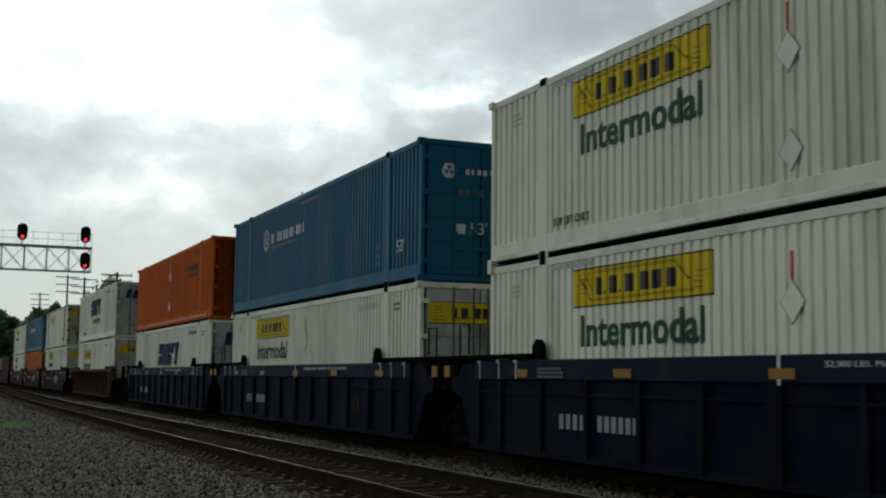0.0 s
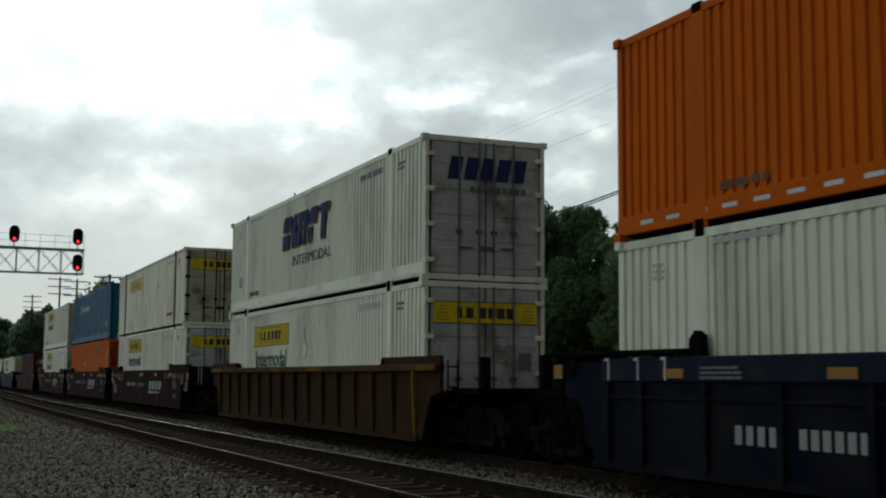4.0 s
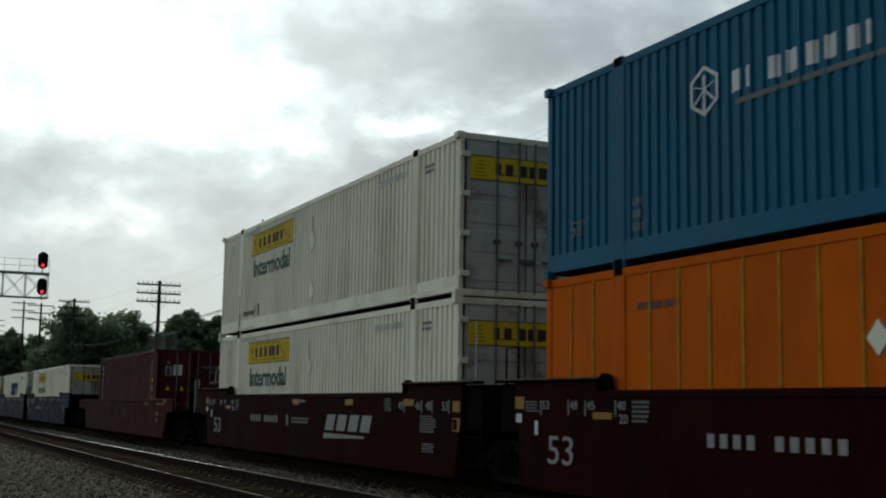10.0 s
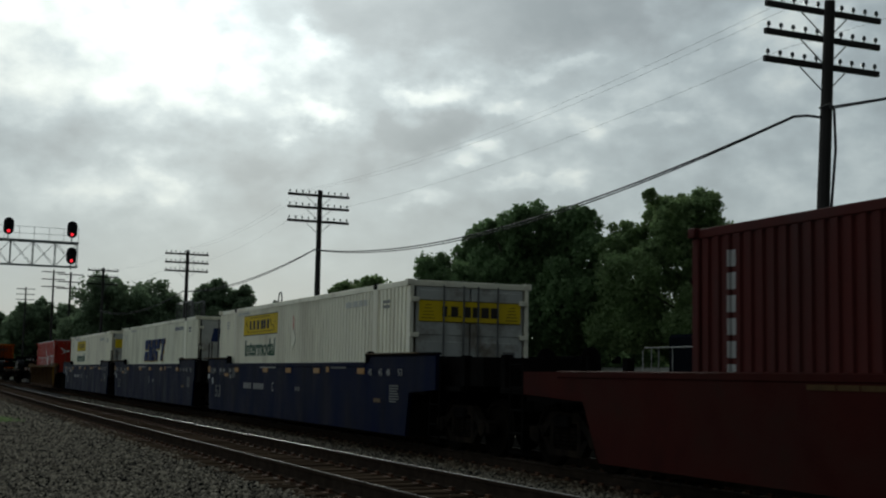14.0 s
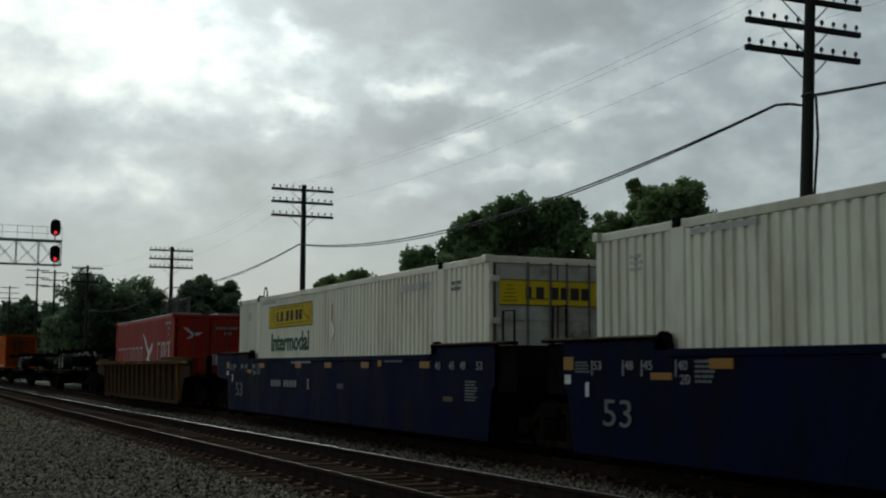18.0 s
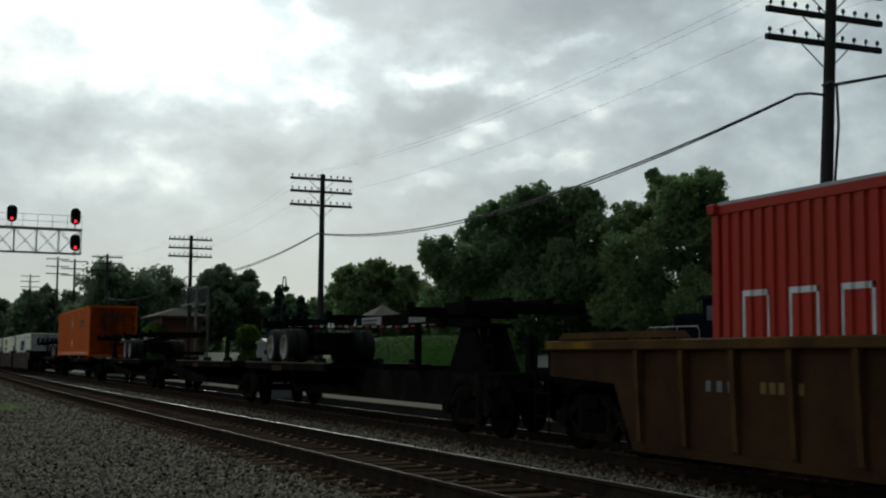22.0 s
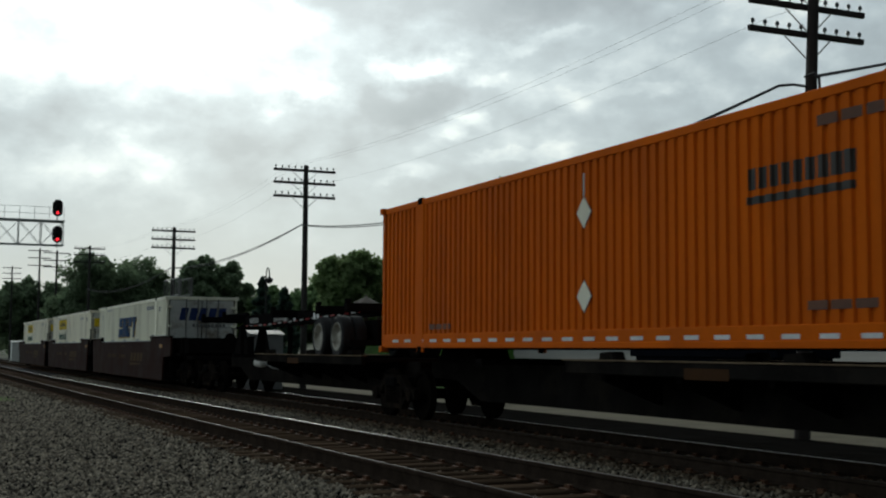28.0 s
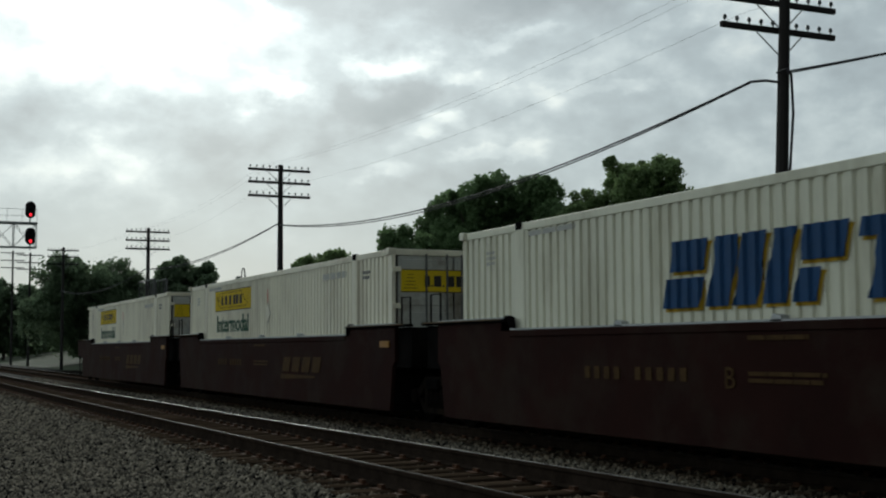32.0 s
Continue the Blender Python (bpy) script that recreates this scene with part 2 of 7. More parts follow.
RUST = (0.13, 0.06, 0.03)
GRIME = (0.06, 0.055, 0.05)
M = {
    "white": mat("white_container_paint", (0.80, 0.765, 0.615), 0.5, vary=0.07, scale=0.6, dirt=(0.42, 0.37, 0.27), dirt_amount=0.6, dirt_scale=0.9, bump=0.05, per_object=0.05, stretch=(1, 1, 0.25), spec=0.12),
    "white_warm": mat("greenish_white_container_paint", (0.77, 0.755, 0.605), 0.5, vary=0.07, scale=0.6, dirt=(0.40, 0.37, 0.26), dirt_amount=0.6, dirt_scale=0.9, bump=0.05, per_object=0.05, stretch=(1, 1, 0.25), spec=0.12),
    "cream": mat("aged_cream_paint", (0.70, 0.65, 0.47), 0.5, vary=0.10, scale=0.7, dirt=(0.27, 0.22, 0.14), dirt_amount=0.6, dirt_scale=1.3, bump=0.05, per_object=0.05, stretch=(1, 1, 0.3), spec=0.12),
    "blue": mat("teal_blue_container_paint", (0.008, 0.106, 0.188), 0.5, vary=0.12, scale=0.8, dirt=(0.03, 0.08, 0.11), dirt_amount=0.5, bump=0.04, spec=0.12, stretch=(1, 1, 0.3)),
    "orange": mat("orange_container_paint", (0.56, 0.112, 0.005), 0.6, vary=0.14, scale=0.8, dirt=(0.34, 0.066, 0.005), dirt_amount=0.6, bump=0.05, per_object=0.05, stretch=(1, 1, 0.3), spec=0.03),
    # orange door with rust stains; shade of the sunless end is painted in too
    "door_orange_shaded": mat("rust-stained_shade-darkened_orange_door", (0.25, 0.042, 0.004), 0.65, vary=0.2, scale=1.2, dirt=(0.055, 0.016, 0.008), dirt_amount=0.95, dirt_scale=1.0, bump=0.1, spec=0.02),
    "maroon": mat("dull_maroon_container_paint", (0.060, 0.010, 0.008), 0.65, vary=0.2, scale=1.0, dirt=(0.04, 0.012, 0.01), dirt_amount=0.7, bump=0.08, stretch=(1, 1, 0.3), spec=0.12),
    "red": mat("bright_red_container_paint", (0.32, 0.022, 0.014), 0.5, vary=0.12, scale=0.9, dirt=(0.30, 0.04, 0.02), dirt_amount=0.5, bump=0.05, stretch=(1, 1, 0.3), spec=0.12),
    "grey_roof": mat("grey_container_roof", (0.33, 0.34, 0.34), 0.5, vary=0.15, bump=0.1),
    "door_white": mat("weathered_white_door", (0.47, 0.475, 0.44), 0.5, vary=0.12, scale=1.4, dirt=(0.16, 0.13, 0.095), dirt_amount=0.9, dirt_scale=1.2, bump=0.08, spec=0.12),
    "door_rusty": mat("rust-stained_cream_door", (0.46, 0.42, 0.31), 0.6, vary=0.15, scale=1.4, dirt=(0.13, 0.075, 0.04), dirt_amount=0.95, dirt_scale=1.1, bump=0.1, spec=0.1),
    "yellow": mat("yellow_decal", (0.70, 0.51, 0.015), 0.5, vary=0.08, scale=2, dirt=(0.4, 0.27, 0.06), dirt_amount=0.35, bump=0.03, spec=0.12),
    "ink": mat("dark_decal_ink", (0.035, 0.03, 0.025), 0.55, vary=0.2, bump=0.02),
    "scroll": mat("dark_gold_line_paint", (0.16, 0.11, 0.02), 0.6, vary=0.2, bump=0.02, spec=0.1),
    "green": mat("dark_green_decal", (0.010, 0.062, 0.030), 0.5, vary=0.15, bump=0.02, spec=0.12),
    "navy": mat("navy_decal", (0.02, 0.035, 0.11), 0.5, vary=0.15, bump=0.02, spec=0.12),
    "decal_white": mat("white_decal", (0.62, 0.63, 0.62), 0.55, vary=0.1, bump=0.02, dirt=(0.3, 0.28, 0.26), dirt_amount=0.5, dirt_scale=2.5, spec=0.12),
    "decal_mid": mat("dulled_white_decal", (0.31, 0.305, 0.295), 0.6, vary=0.15, bump=0.02, dirt=(0.2, 0.19, 0.18), dirt_amount=0.5, dirt_scale=3, spec=0.05),
    "decal_pale": mat("faded_pale_decal", (0.46, 0.455, 0.41), 0.6, vary=0.15, bump=0.02, spec=0.1),
    "decal_number": mat("faded_dark_number_paint", (0.16, 0.17, 0.2), 0.6, vary=0.3, scale=8, bump=0.02, spec=0.1),
    "decal_grey": mat("faded_grey_decal", (0.15, 0.15, 0.145), 0.6, vary=0.15, bump=0.02, spec=0.12),
    "decal_red": mat("red_decal", (0.5, 0.05, 0.03), 0.5, vary=0.15, bump=0.02, spec=0.12),
    "tape_red": mat("dark_red_reflective_tape", (0.2, 0.014, 0.016), 0.5, vary=0.2, bump=0.02, spec=0.1),
    "decal_gold": mat("faded_gold_decal", (0.16, 0.10, 0.03), 0.6, vary=0.2, bump=0.02, spec=0.12),
    "gold_edge": mat("yellow_offset_paint", (0.44, 0.28, 0.03), 0.6, vary=0.2, bump=0.02, spec=0.1),
    "blue_decal": mat("sun-bleached_blue_decal", (0.024, 0.068, 0.16), 0.5, vary=0.15, bump=0.02, spec=0.12),
    "deck_lip": mat("worn_pale_deck_edge", (0.17, 0.125, 0.08), 0.8, vary=0.35, scale=2.5, bump=0.15, dirt=(0.06, 0.035, 0.02), dirt_amount=0.8, dirt_scale=1.5, spec=0.05),
    "decal_faint": mat("almost_worn_off_decal", (0.075, 0.045, 0.02), 0.7, vary=0.3, scale=6, bump=0.02, spec=0.03),
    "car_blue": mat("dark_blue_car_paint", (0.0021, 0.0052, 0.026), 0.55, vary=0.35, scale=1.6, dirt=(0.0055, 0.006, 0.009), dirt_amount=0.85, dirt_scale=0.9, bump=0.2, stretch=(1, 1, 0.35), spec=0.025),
    "car_grimy": mat("soot-grimed_car_paint", (0.017, 0.0175, 0.022), 0.75, vary=0.4, scale=1.6, dirt=(0.045, 0.04, 0.036), dirt_amount=0.7, dirt_scale=2.4, bump=0.15, spec=0.02),
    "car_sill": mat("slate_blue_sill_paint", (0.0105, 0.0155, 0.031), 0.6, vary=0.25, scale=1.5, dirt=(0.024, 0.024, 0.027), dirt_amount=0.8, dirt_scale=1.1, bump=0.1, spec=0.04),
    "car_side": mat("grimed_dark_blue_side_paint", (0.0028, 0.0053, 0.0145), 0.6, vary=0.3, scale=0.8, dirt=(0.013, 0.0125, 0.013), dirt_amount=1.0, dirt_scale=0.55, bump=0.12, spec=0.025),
    "seam_yellow": mat("dull_yellow_seam_paint", (0.42, 0.22, 0.018), 0.6, vary=0.35, bump=0.03, spec=0.1),
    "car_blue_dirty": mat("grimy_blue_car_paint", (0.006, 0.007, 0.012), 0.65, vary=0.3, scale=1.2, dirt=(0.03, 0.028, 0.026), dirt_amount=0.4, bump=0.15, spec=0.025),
    "car_maroon": mat("maroon_car_paint", (0.024, 0.0046, 0.0040), 0.6, vary=0.35, scale=1.6, dirt=(0.010, 0.005, 0.0045), dirt_amount=0.9, dirt_scale=1.1, bump=0.2, stretch=(1, 1, 0.3), spec=0.01),
    "car_pink": mat("faded_red_car_paint", (0.042, 0.0080, 0.0062), 0.65, vary=0.35, scale=1.4, dirt=(0.028, 0.012, 0.0095), dirt_amount=0.9, bump=0.12, spec=0.025),
    "car_faded": mat("sun-faded_maroon_car_paint", (0.026, 0.0108, 0.009), 0.7, vary=0.25, scale=0.9, dirt=(0.034, 0.025, 0.019), dirt_amount=0.8, bump=0.12, spec=0.025),
    "car_brown": mat("rusty_brown_car_paint", (0.044, 0.0225, 0.0115), 0.75, vary=0.35, scale=1.5, dirt=(0.060, 0.031, 0.013), dirt_amount=0.7, bump=0.25, spec=0.025),
    "car_chord": mat("worn_ochre_brown_car_paint", (0.085, 0.046, 0.016), 0.75, vary=0.35, scale=1.2, dirt=(0.04, 0.024, 0.013), dirt_amount=0.9, dirt_scale=0.9, bump=0.2, spec=0.025),
    "car_yellow": mat("rusted_yellow_car_paint", (0.19, 0.10, 0.013), 0.7, vary=0.3, scale=1.5, dirt=(0.055, 0.032, 0.016), dirt_amount=1.0, dirt_scale=1.3, bump=0.2, spec=0.025),
    "reflector": mat("amber_reflector", (0.27, 0.12, 0.003), 0.45, vary=0.08, bump=0.0),
    "steel_dark": mat("dark_greasy_steel", (0.0085, 0.0080, 0.0077), 0.65, 0.0, vary=0.35, scale=4, bump=0.3, spec=0.0),
    "rust": mat("rusty_steel", (0.05, 0.028, 0.018), 0.85, 0.0, vary=0.35, scale=4, bump=0.35),
    "rust_post": mat("rust_streaked_post", (0.14, 0.065, 0.04), 0.75, vary=0.35, scale=2, bump=0.2),
    "galv": mat("galvanised_steel", (0.42, 0.43, 0.43), 0.45, 0.5, vary=0.12, bump=0.05),
    "rod": mat("grey_lock_rod_steel", (0.13, 0.13, 0.125), 0.5, 0.4, vary=0.25, bump=0.1),
    "rail_side": mat("rusty_rail_steel", (0.031, 0.023, 0.0175), 0.9, 0.0, vary=0.3, scale=5, bump=0.2, spec=0.0),
    "beam": mat("sooty_black_beam_paint", (0.0125, 0.0115, 0.0105), 0.8, vary=0.4, scale=1.4, bump=0.2, dirt=(0.024, 0.02, 0.016), dirt_amount=0.7, dirt_scale=1.2, spec=0.0),
    "cast_iron": mat("rust-dusted_cast_steel", (0.012, 0.010, 0.0085), 0.75, vary=0.4, scale=4, bump=0.3, dirt=(0.026, 0.019, 0.013), dirt_amount=0.7, dirt_scale=2.5, spec=0.0),
    "wheel": mat("dark_oily_wheel_steel", (0.007, 0.006, 0.005), 0.7, vary=0.3, scale=4, bump=0.2, spec=0.0),
    "plate": mat("rusty_tie_plate", (0.085, 0.043, 0.024), 0.85, vary=0.3, scale=5, bump=0.2, spec=0.1),
    "rail_head": mat("polished_rail_head", (0.30, 0.29, 0.275), 0.4, 0.8, vary=0.1, bump=0.03),
    # darker copy of the rail head: the missing glint is put into the colour
    "rail_head_dull": mat("rail_head_without_glint", (0.04, 0.034, 0.03), 0.6, 0.2, vary=0.2, bump=0.05, spec=0.1),
    "rust_stain": mat("rust_stain", (0.16, 0.06, 0.025), 0.85, vary=0.4, scale=9, bump=0.1, spec=0.05),
    "tie": mat("weathered_timber_sleeper", (0.062, 0.044, 0.030), 0.95, vary=0.35, scale=2.5, grain=60, bump=0.5, per_object=0.3, stretch=(1, 0.15, 1), spec=0.0),
    "stone": mat("grey_ballast_stone", (0.146, 0.128, 0.098), 0.9, vary=0.3, scale=9, grain=60, bump=0.4, per_island=1.15, spec=0.1),
    "stone_rusty": mat("rust-stained_ballast_stone", (0.10, 0.078, 0.054), 0.9, vary=0.3, scale=9, grain=60, bump=0.4, per_island=1.0, spec=0.1),
    "rubber": mat("black_rubber", (0.009, 0.009, 0.0095), 0.85, vary=0.2, bump=0.15),
    "rim": mat("weathered_silver_rim", (0.40, 0.385, 0.33), 0.55, 0.1, vary=0.25, scale=6, bump=0.05, dirt=(0.10, 0.08, 0.055), dirt_amount=0.8, dirt_scale=5),
    "pole": mat("weathered_creosote_pole", (0.032, 0.029, 0.027), 0.9, vary=0.3, scale=1.5, grain=50, bump=0.5, stretch=(1, 1, 0.08)),
    "glass_insulator": mat("dark_glass_insulator", (0.03, 0.045, 0.045), 0.3, vary=0.1, bump=0),
    "cable": mat("black_cable", (0.015, 0.015, 0.016), 0.7, vary=0.1, bump=0),
    "signal_black": mat("black_signal_paint", (0.01, 0.01, 0.011), 0.6, vary=0.2, bump=0.05),
    "gantry": mat("weathered_aluminium_paint", (0.5, 0.52, 0.52), 0.6, 0.0, vary=0.15, bump=0.08),
    "loco": mat("black_locomotive_paint", (0.005, 0.006, 0.009), 0.55, vary=0.2, scale=1.5, bump=0.06, spec=0.0),
    "siding": mat("white_house_siding", (0.62, 0.63, 0.6), 0.7, vary=0.06, bump=0.05),
    "shingle": mat("brown_roof_shingle", (0.22, 0.135, 0.07), 0.9, vary=0.25, scale=5, bump=0.4),
    "shingle_dark": mat("dark_roof_shingle", (0.085, 0.065, 0.055), 0.9, vary=0.25, scale=5, bump=0.4),
    "brick": mat("dull_red_brickwork", (0.14, 0.06, 0.045), 0.85, vary=0.2, scale=6, bump=0.3),
    "concrete": mat("pale_concrete", (0.36, 0.35, 0.33), 0.85, vary=0.15, scale=1.2, bump=0.2),
    "gazebo_roof": mat("weathered_grey_brown_shingle", (0.13, 0.11, 0.095), 0.9, vary=0.25, scale=5, bump=0.3),
    "lot": mat("worn_grey_lot_surface", (0.15, 0.148, 0.13), 0.9, vary=0.2, scale=0.8, bump=0.3),
    "wood_post": mat("stained_timber", (0.06, 0.04, 0.026), 0.8, vary=0.2, bump=0.2),
    "bark": mat("grey_brown_bark", (0.06, 0.048, 0.038), 0.95, vary=0.3, scale=4, bump=0.6, stretch=(1, 1, 0.3)),
    "glass": mat("dark_window_glass", (0.012, 0.014, 0.016), 0.3, vary=0.05, bump=0, spec=0.3),
    "silver": mat("silver_car_body", (0.45, 0.46, 0.47), 0.3, 0.5, vary=0.05, bump=0),
    "box_paint": mat("pale_grey_cabinet_paint", (0.16, 0.165, 0.165), 0.6, vary=0.1, bump=0.05),
    "lamp_red": glow_mat("red_signal_lens", (1.0, 0.03, 0.05), 1.5),
}


def leaf_mat(name, col, vary):
    """Leaves that let some light through."""
    m = mat(name, col, 0.8, vary=0.3, scale=0.45, grain=3, bump=0, per_island=vary, spec=0.1)
    nt = m.node_tree
    p = nt.nodes["Principled BSDF"]
    tr, mx = nt.nodes.new("ShaderNodeBsdfTranslucent"), nt.nodes.new("ShaderNodeMixShader")
    nt.links.new(p.inputs["Base Color"].links[0].from_socket, tr.inputs["Color"])
    mx.inputs[0].default_value = 0.66
    nt.links.new(p.outputs[0], mx.inputs[1])
    nt.links.new(tr.outputs[0], mx.inputs[2])
    nt.links.new(mx.outputs[0], nt.nodes["Material Output"].inputs["Surface"])
    return m


M["leaf_dark"] = leaf_mat("dark_green_foliage", (0.165, 0.25, 0.115), 0.2)
M["leaf_mid"] = leaf_mat("mid_green_foliage", (0.22, 0.305, 0.135), 0.2)
M["leaf_light"] = leaf_mat("yellow_green_foliage", (0.12, 0.19, 0.030), 0.25)
# distance haze is put into this leaf colour, greyer than the nearer greens
M["leaf_hazed"] = leaf_mat("haze_tinted_foliage", (0.18, 0.245, 0.145), 0.2)
M["grass_blade"] = leaf_mat("mown_grass_blades", (0.022, 0.06, 0.007), 0.3)
M["leaf_blue"] = leaf_mat("blue_green_needles", (0.05, 0.082, 0.062), 0.3)


# ---------- mesh tools ----------
class Geo:
    """Collects vertices and faces of one mesh."""

    def __init__(self):
        self.v, self.f = [], []

    def add(self, vs, fs):
        o = len(self.v)
        self.v.extend(tuple(q) for q in vs)
        self.f.extend(tuple(i + o for i in f) for f in fs)
        return self

    def box(self, x0, x1, y0, y1, z0, z1, c=0.0):
        """A box, its edges chamfered by c."""
        if c <= 0:
            vs = [(x, y, z) for x in (x0, x1) for y in (y0, y1) for z in (z0, z1)]
            return self.add(vs, [(0, 1, 3, 2), (4, 6, 7, 5), (0, 4, 5, 1), (2, 3, 7, 6), (0, 2, 6, 4), (1, 5, 7, 3)])
        c = min(c, (x1 - x0) * 0.45, (y1 - y0) * 0.45, (z1 - z0) * 0.45)
        bm = bmesh.new()
        bmesh.ops.create_cube(bm, size=1)
        for v in bm.verts:
            v.co = Vector(((x0 + x1) / 2 + v.co.x * (x1 - x0), (y0 + y1) / 2 + v.co.y * (y1 - y0), (z0 + z1) / 2 + v.co.z * (z1 - z0)))
        bmesh.ops.bevel(bm, geom=bm.edges[:], offset=c, segments=1, affect="EDGES")
        bm.verts.index_update()
        self.add([v.co[:] for v in bm.verts], [[v.index for v in f.verts] for f in bm.faces])
        bm.free()
        return self

    def prism(self, poly, a, b, axis="y"):
        """A polygon swept from a to b along an axis: (x, z) along y, (y, z) along x, (x, y) along z."""
        n = len(poly)
        put = {"y": lambda p, q: (p[0], q, p[1]), "x": lambda p, q: (q, p[0], p[1]), "z": lambda p, q: (p[0], p[1], q)}[axis]
        vs = [put(p, a) for p in poly] + [put(p, b) for p in poly]
        area = sum(poly[i][0] * poly[(i + 1) % n][1] - poly[(i + 1) % n][0] * poly[i][1] for i in range(n))
        flip = (area > 0) == ((b > a) == (axis != "y"))
        fs = [tuple(range(n))[::-1] if flip else tuple(range(n)), tuple(range(n, 2 * n)) if flip else tuple(range(n, 2 * n))[::-1]]
        for i in range(n):
            j = (i + 1) % n
            fs.append((i, j, n + j, n + i) if flip else (i, n + i, n + j, j))
        return self.add(vs, fs)

    def tube(self, p, q, r0, r1=None, n=8, caps=True):
        r1 = r0 if r1 is None else r1
        p, q = Vector(p), Vector(q)
        w = (q - p).normalized()
        u = w.orthogonal().normalized()
        s = w.cross(u)
        vs = []
        for c, r in ((p, r0), (q, r1)):
            for i in range(n):
                a = 2 * math.pi * i / n
                vs.append(c + (u * math.cos(a) + s * math.sin(a)) * r)
        fs = [(i, (i + 1) % n, n + (i + 1) % n, n + i) for i in range(n)]
        if caps:
            fs += [tuple(range(n))[::-1], tuple(range(n, 2 * n))]
        return self.add(vs, fs)

    def path(self, pts, r, n=6, radii=None):
        """One unbroken tube along the points."""
        pts = [Vector(p) for p in pts]
        u = None
        vs, fs = [], []
        for i, p in enumerate(pts):
            w = (pts[min(i + 1, len(pts) - 1)] - pts[max(i - 1, 0)]).normalized()
            u = w.orthogonal().normalized() if u is None else (u - w * u.dot(w)).normalized()
            s = w.cross(u)
            k = radii[i] if radii else r
            vs += [p + (u * math.cos(2 * math.pi * j / n) + s * math.sin(2 * math.pi * j / n)) * k for j in range(n)]
        for i in range(len(pts) - 1):
            fs += [(i * n + j, i * n + (j + 1) % n, (i + 1) * n + (j + 1) % n, (i + 1) * n + j) for j in range(n)]
        fs += [tuple(range(n))[::-1], tuple(range((len(pts) - 1) * n, len(pts) * n))]
        return self.add(vs, fs)

    def lathe(self, prof, n=16, centre=(0, 0, 0), axis="y", caps=True):
        """A profile of (distance along the axis, radius) turned round the axis."""
        vs, fs = [], []
        for d, r in prof:
            for i in range(n):
                a = 2 * math.pi * i / n
                c, s = math.cos(a) * r, math.sin(a) * r
                w = {"y": (c, d, s), "x": (d, c, s), "z": (c, s, d)}[axis]
                vs.append((w[0] + centre[0], w[1] + centre[1], w[2] + centre[2]))
        for k in range(len(prof) - 1):
            for i in range(n):
                j = (i + 1) % n
                fs.append((k * n + i, k * n + j, (k + 1) * n + j, (k + 1) * n + i))
        if caps:
            fs += [tuple(range(n)), tuple(range((len(prof) - 1) * n, len(prof) * n))]
        return self.add(vs, fs)

    def mesh(self, name, material):
        me = bpy.data.meshes.new(name)
        me.from_pydata(self.v, [], self.f)
        me.materials.append(material)
        bm = bmesh.new()
        bm.from_mesh(me)
        bmesh.ops.recalc_face_normals(bm, faces=bm.faces[:])
        bm.to_mesh(me)
        bm.free()
        return me


def part(name, geo, material, parent, label="", at=None):
    """Links a Geo (or a ready mesh) as one mesh object under a thing or a part."""
    me = geo if isinstance(geo, bpy.types.Mesh) else geo.mesh(name, material)
    ob = new(name, me)
    ob.parent = parent
    if at:
        ob.location = at
    if label:
        ob["label"] = label
    return ob


def thing(name, label, category, group="", m=None, kind=""):
    ob = new(name)
    ob.empty_display_size = 0.3
    tagged(ob, label, category, group, kind)
    if m is not None:
        ob.matrix_basis = m
    return ob


def solid(name, geo, material, label="", category="", kind="", group=""):
    return tagged(new(name, geo.mesh(name, material)), label, category, group, kind)


def text_mesh(body, width, height, material, bold=0.0):
    """The words as a flat mesh, standing in the x-z plane, facing -y, with its lower left corner at the origin."""
    cu = bpy.data.curves.new("lettering", "FONT")
    cu.body, cu.extrude, cu.offset, cu.resolution_u = body, 0.004, bold, 3
    ob = bpy.data.objects.new("lettering", cu)
    scene.collection.objects.link(ob)
    dg = bpy.context.evaluated_depsgraph_get()
    me = bpy.data.meshes.new_from_object(ob.evaluated_get(dg))
    bpy.data.objects.remove(ob)
    bpy.data.curves.remove(cu)
    co = np.array([v.co[:] for v in me.vertices])
    lo, hi = co.min(0), co.max(0)
    for v in me.vertices:
        x, y, z = v.co
        v.co = ((x - lo[0]) / (hi[0] - lo[0]) * width, -z, (y - lo[1]) / (hi[1] - lo[1]) * height)
    me.materials.clear()
    me.materials.append(material)
    return me


MOVING = []      # every thing that travels with the train: (object, place along the train, height)
WHEELS = []      # wheelsets: (object, local place)


def bulk_mesh(name, verts, faces, material):
    """A mesh from numpy arrays of alike faces, for what nobody could count."""
    me = bpy.data.meshes.new(name)
    k = faces.shape[1]
    me.vertices.add(len(verts))
    me.vertices.foreach_set("co", np.ascontiguousarray(verts, dtype=np.float32).ravel())
    me.loops.add(faces.size)
    me.loops.foreach_set("vertex_index", np.ascontiguousarray(faces, dtype=np.int32).ravel())
    me.polygons.add(len(faces))
    me.polygons.foreach_set("loop_start", np.arange(0, faces.size, k, dtype=np.int32))
    me.polygons.foreach_set("loop_total", np.full(len(faces), k, dtype=np.int32))
    me.update(calc_edges=True)
    me.materials.append(material)
    return me


rng = np.random.default_rng(7)


# ---------- ground ----------
def ground_z(y):
    """Height of the land: flat by the tracks, rising behind them."""
    return float(np.interp(y, [14, 20, 22.5, 27, 30, 40, 60, 90], [-0.55, -0.52, -0.12, 0.12, 0.82, 2.0, 2.25, 2.4]))


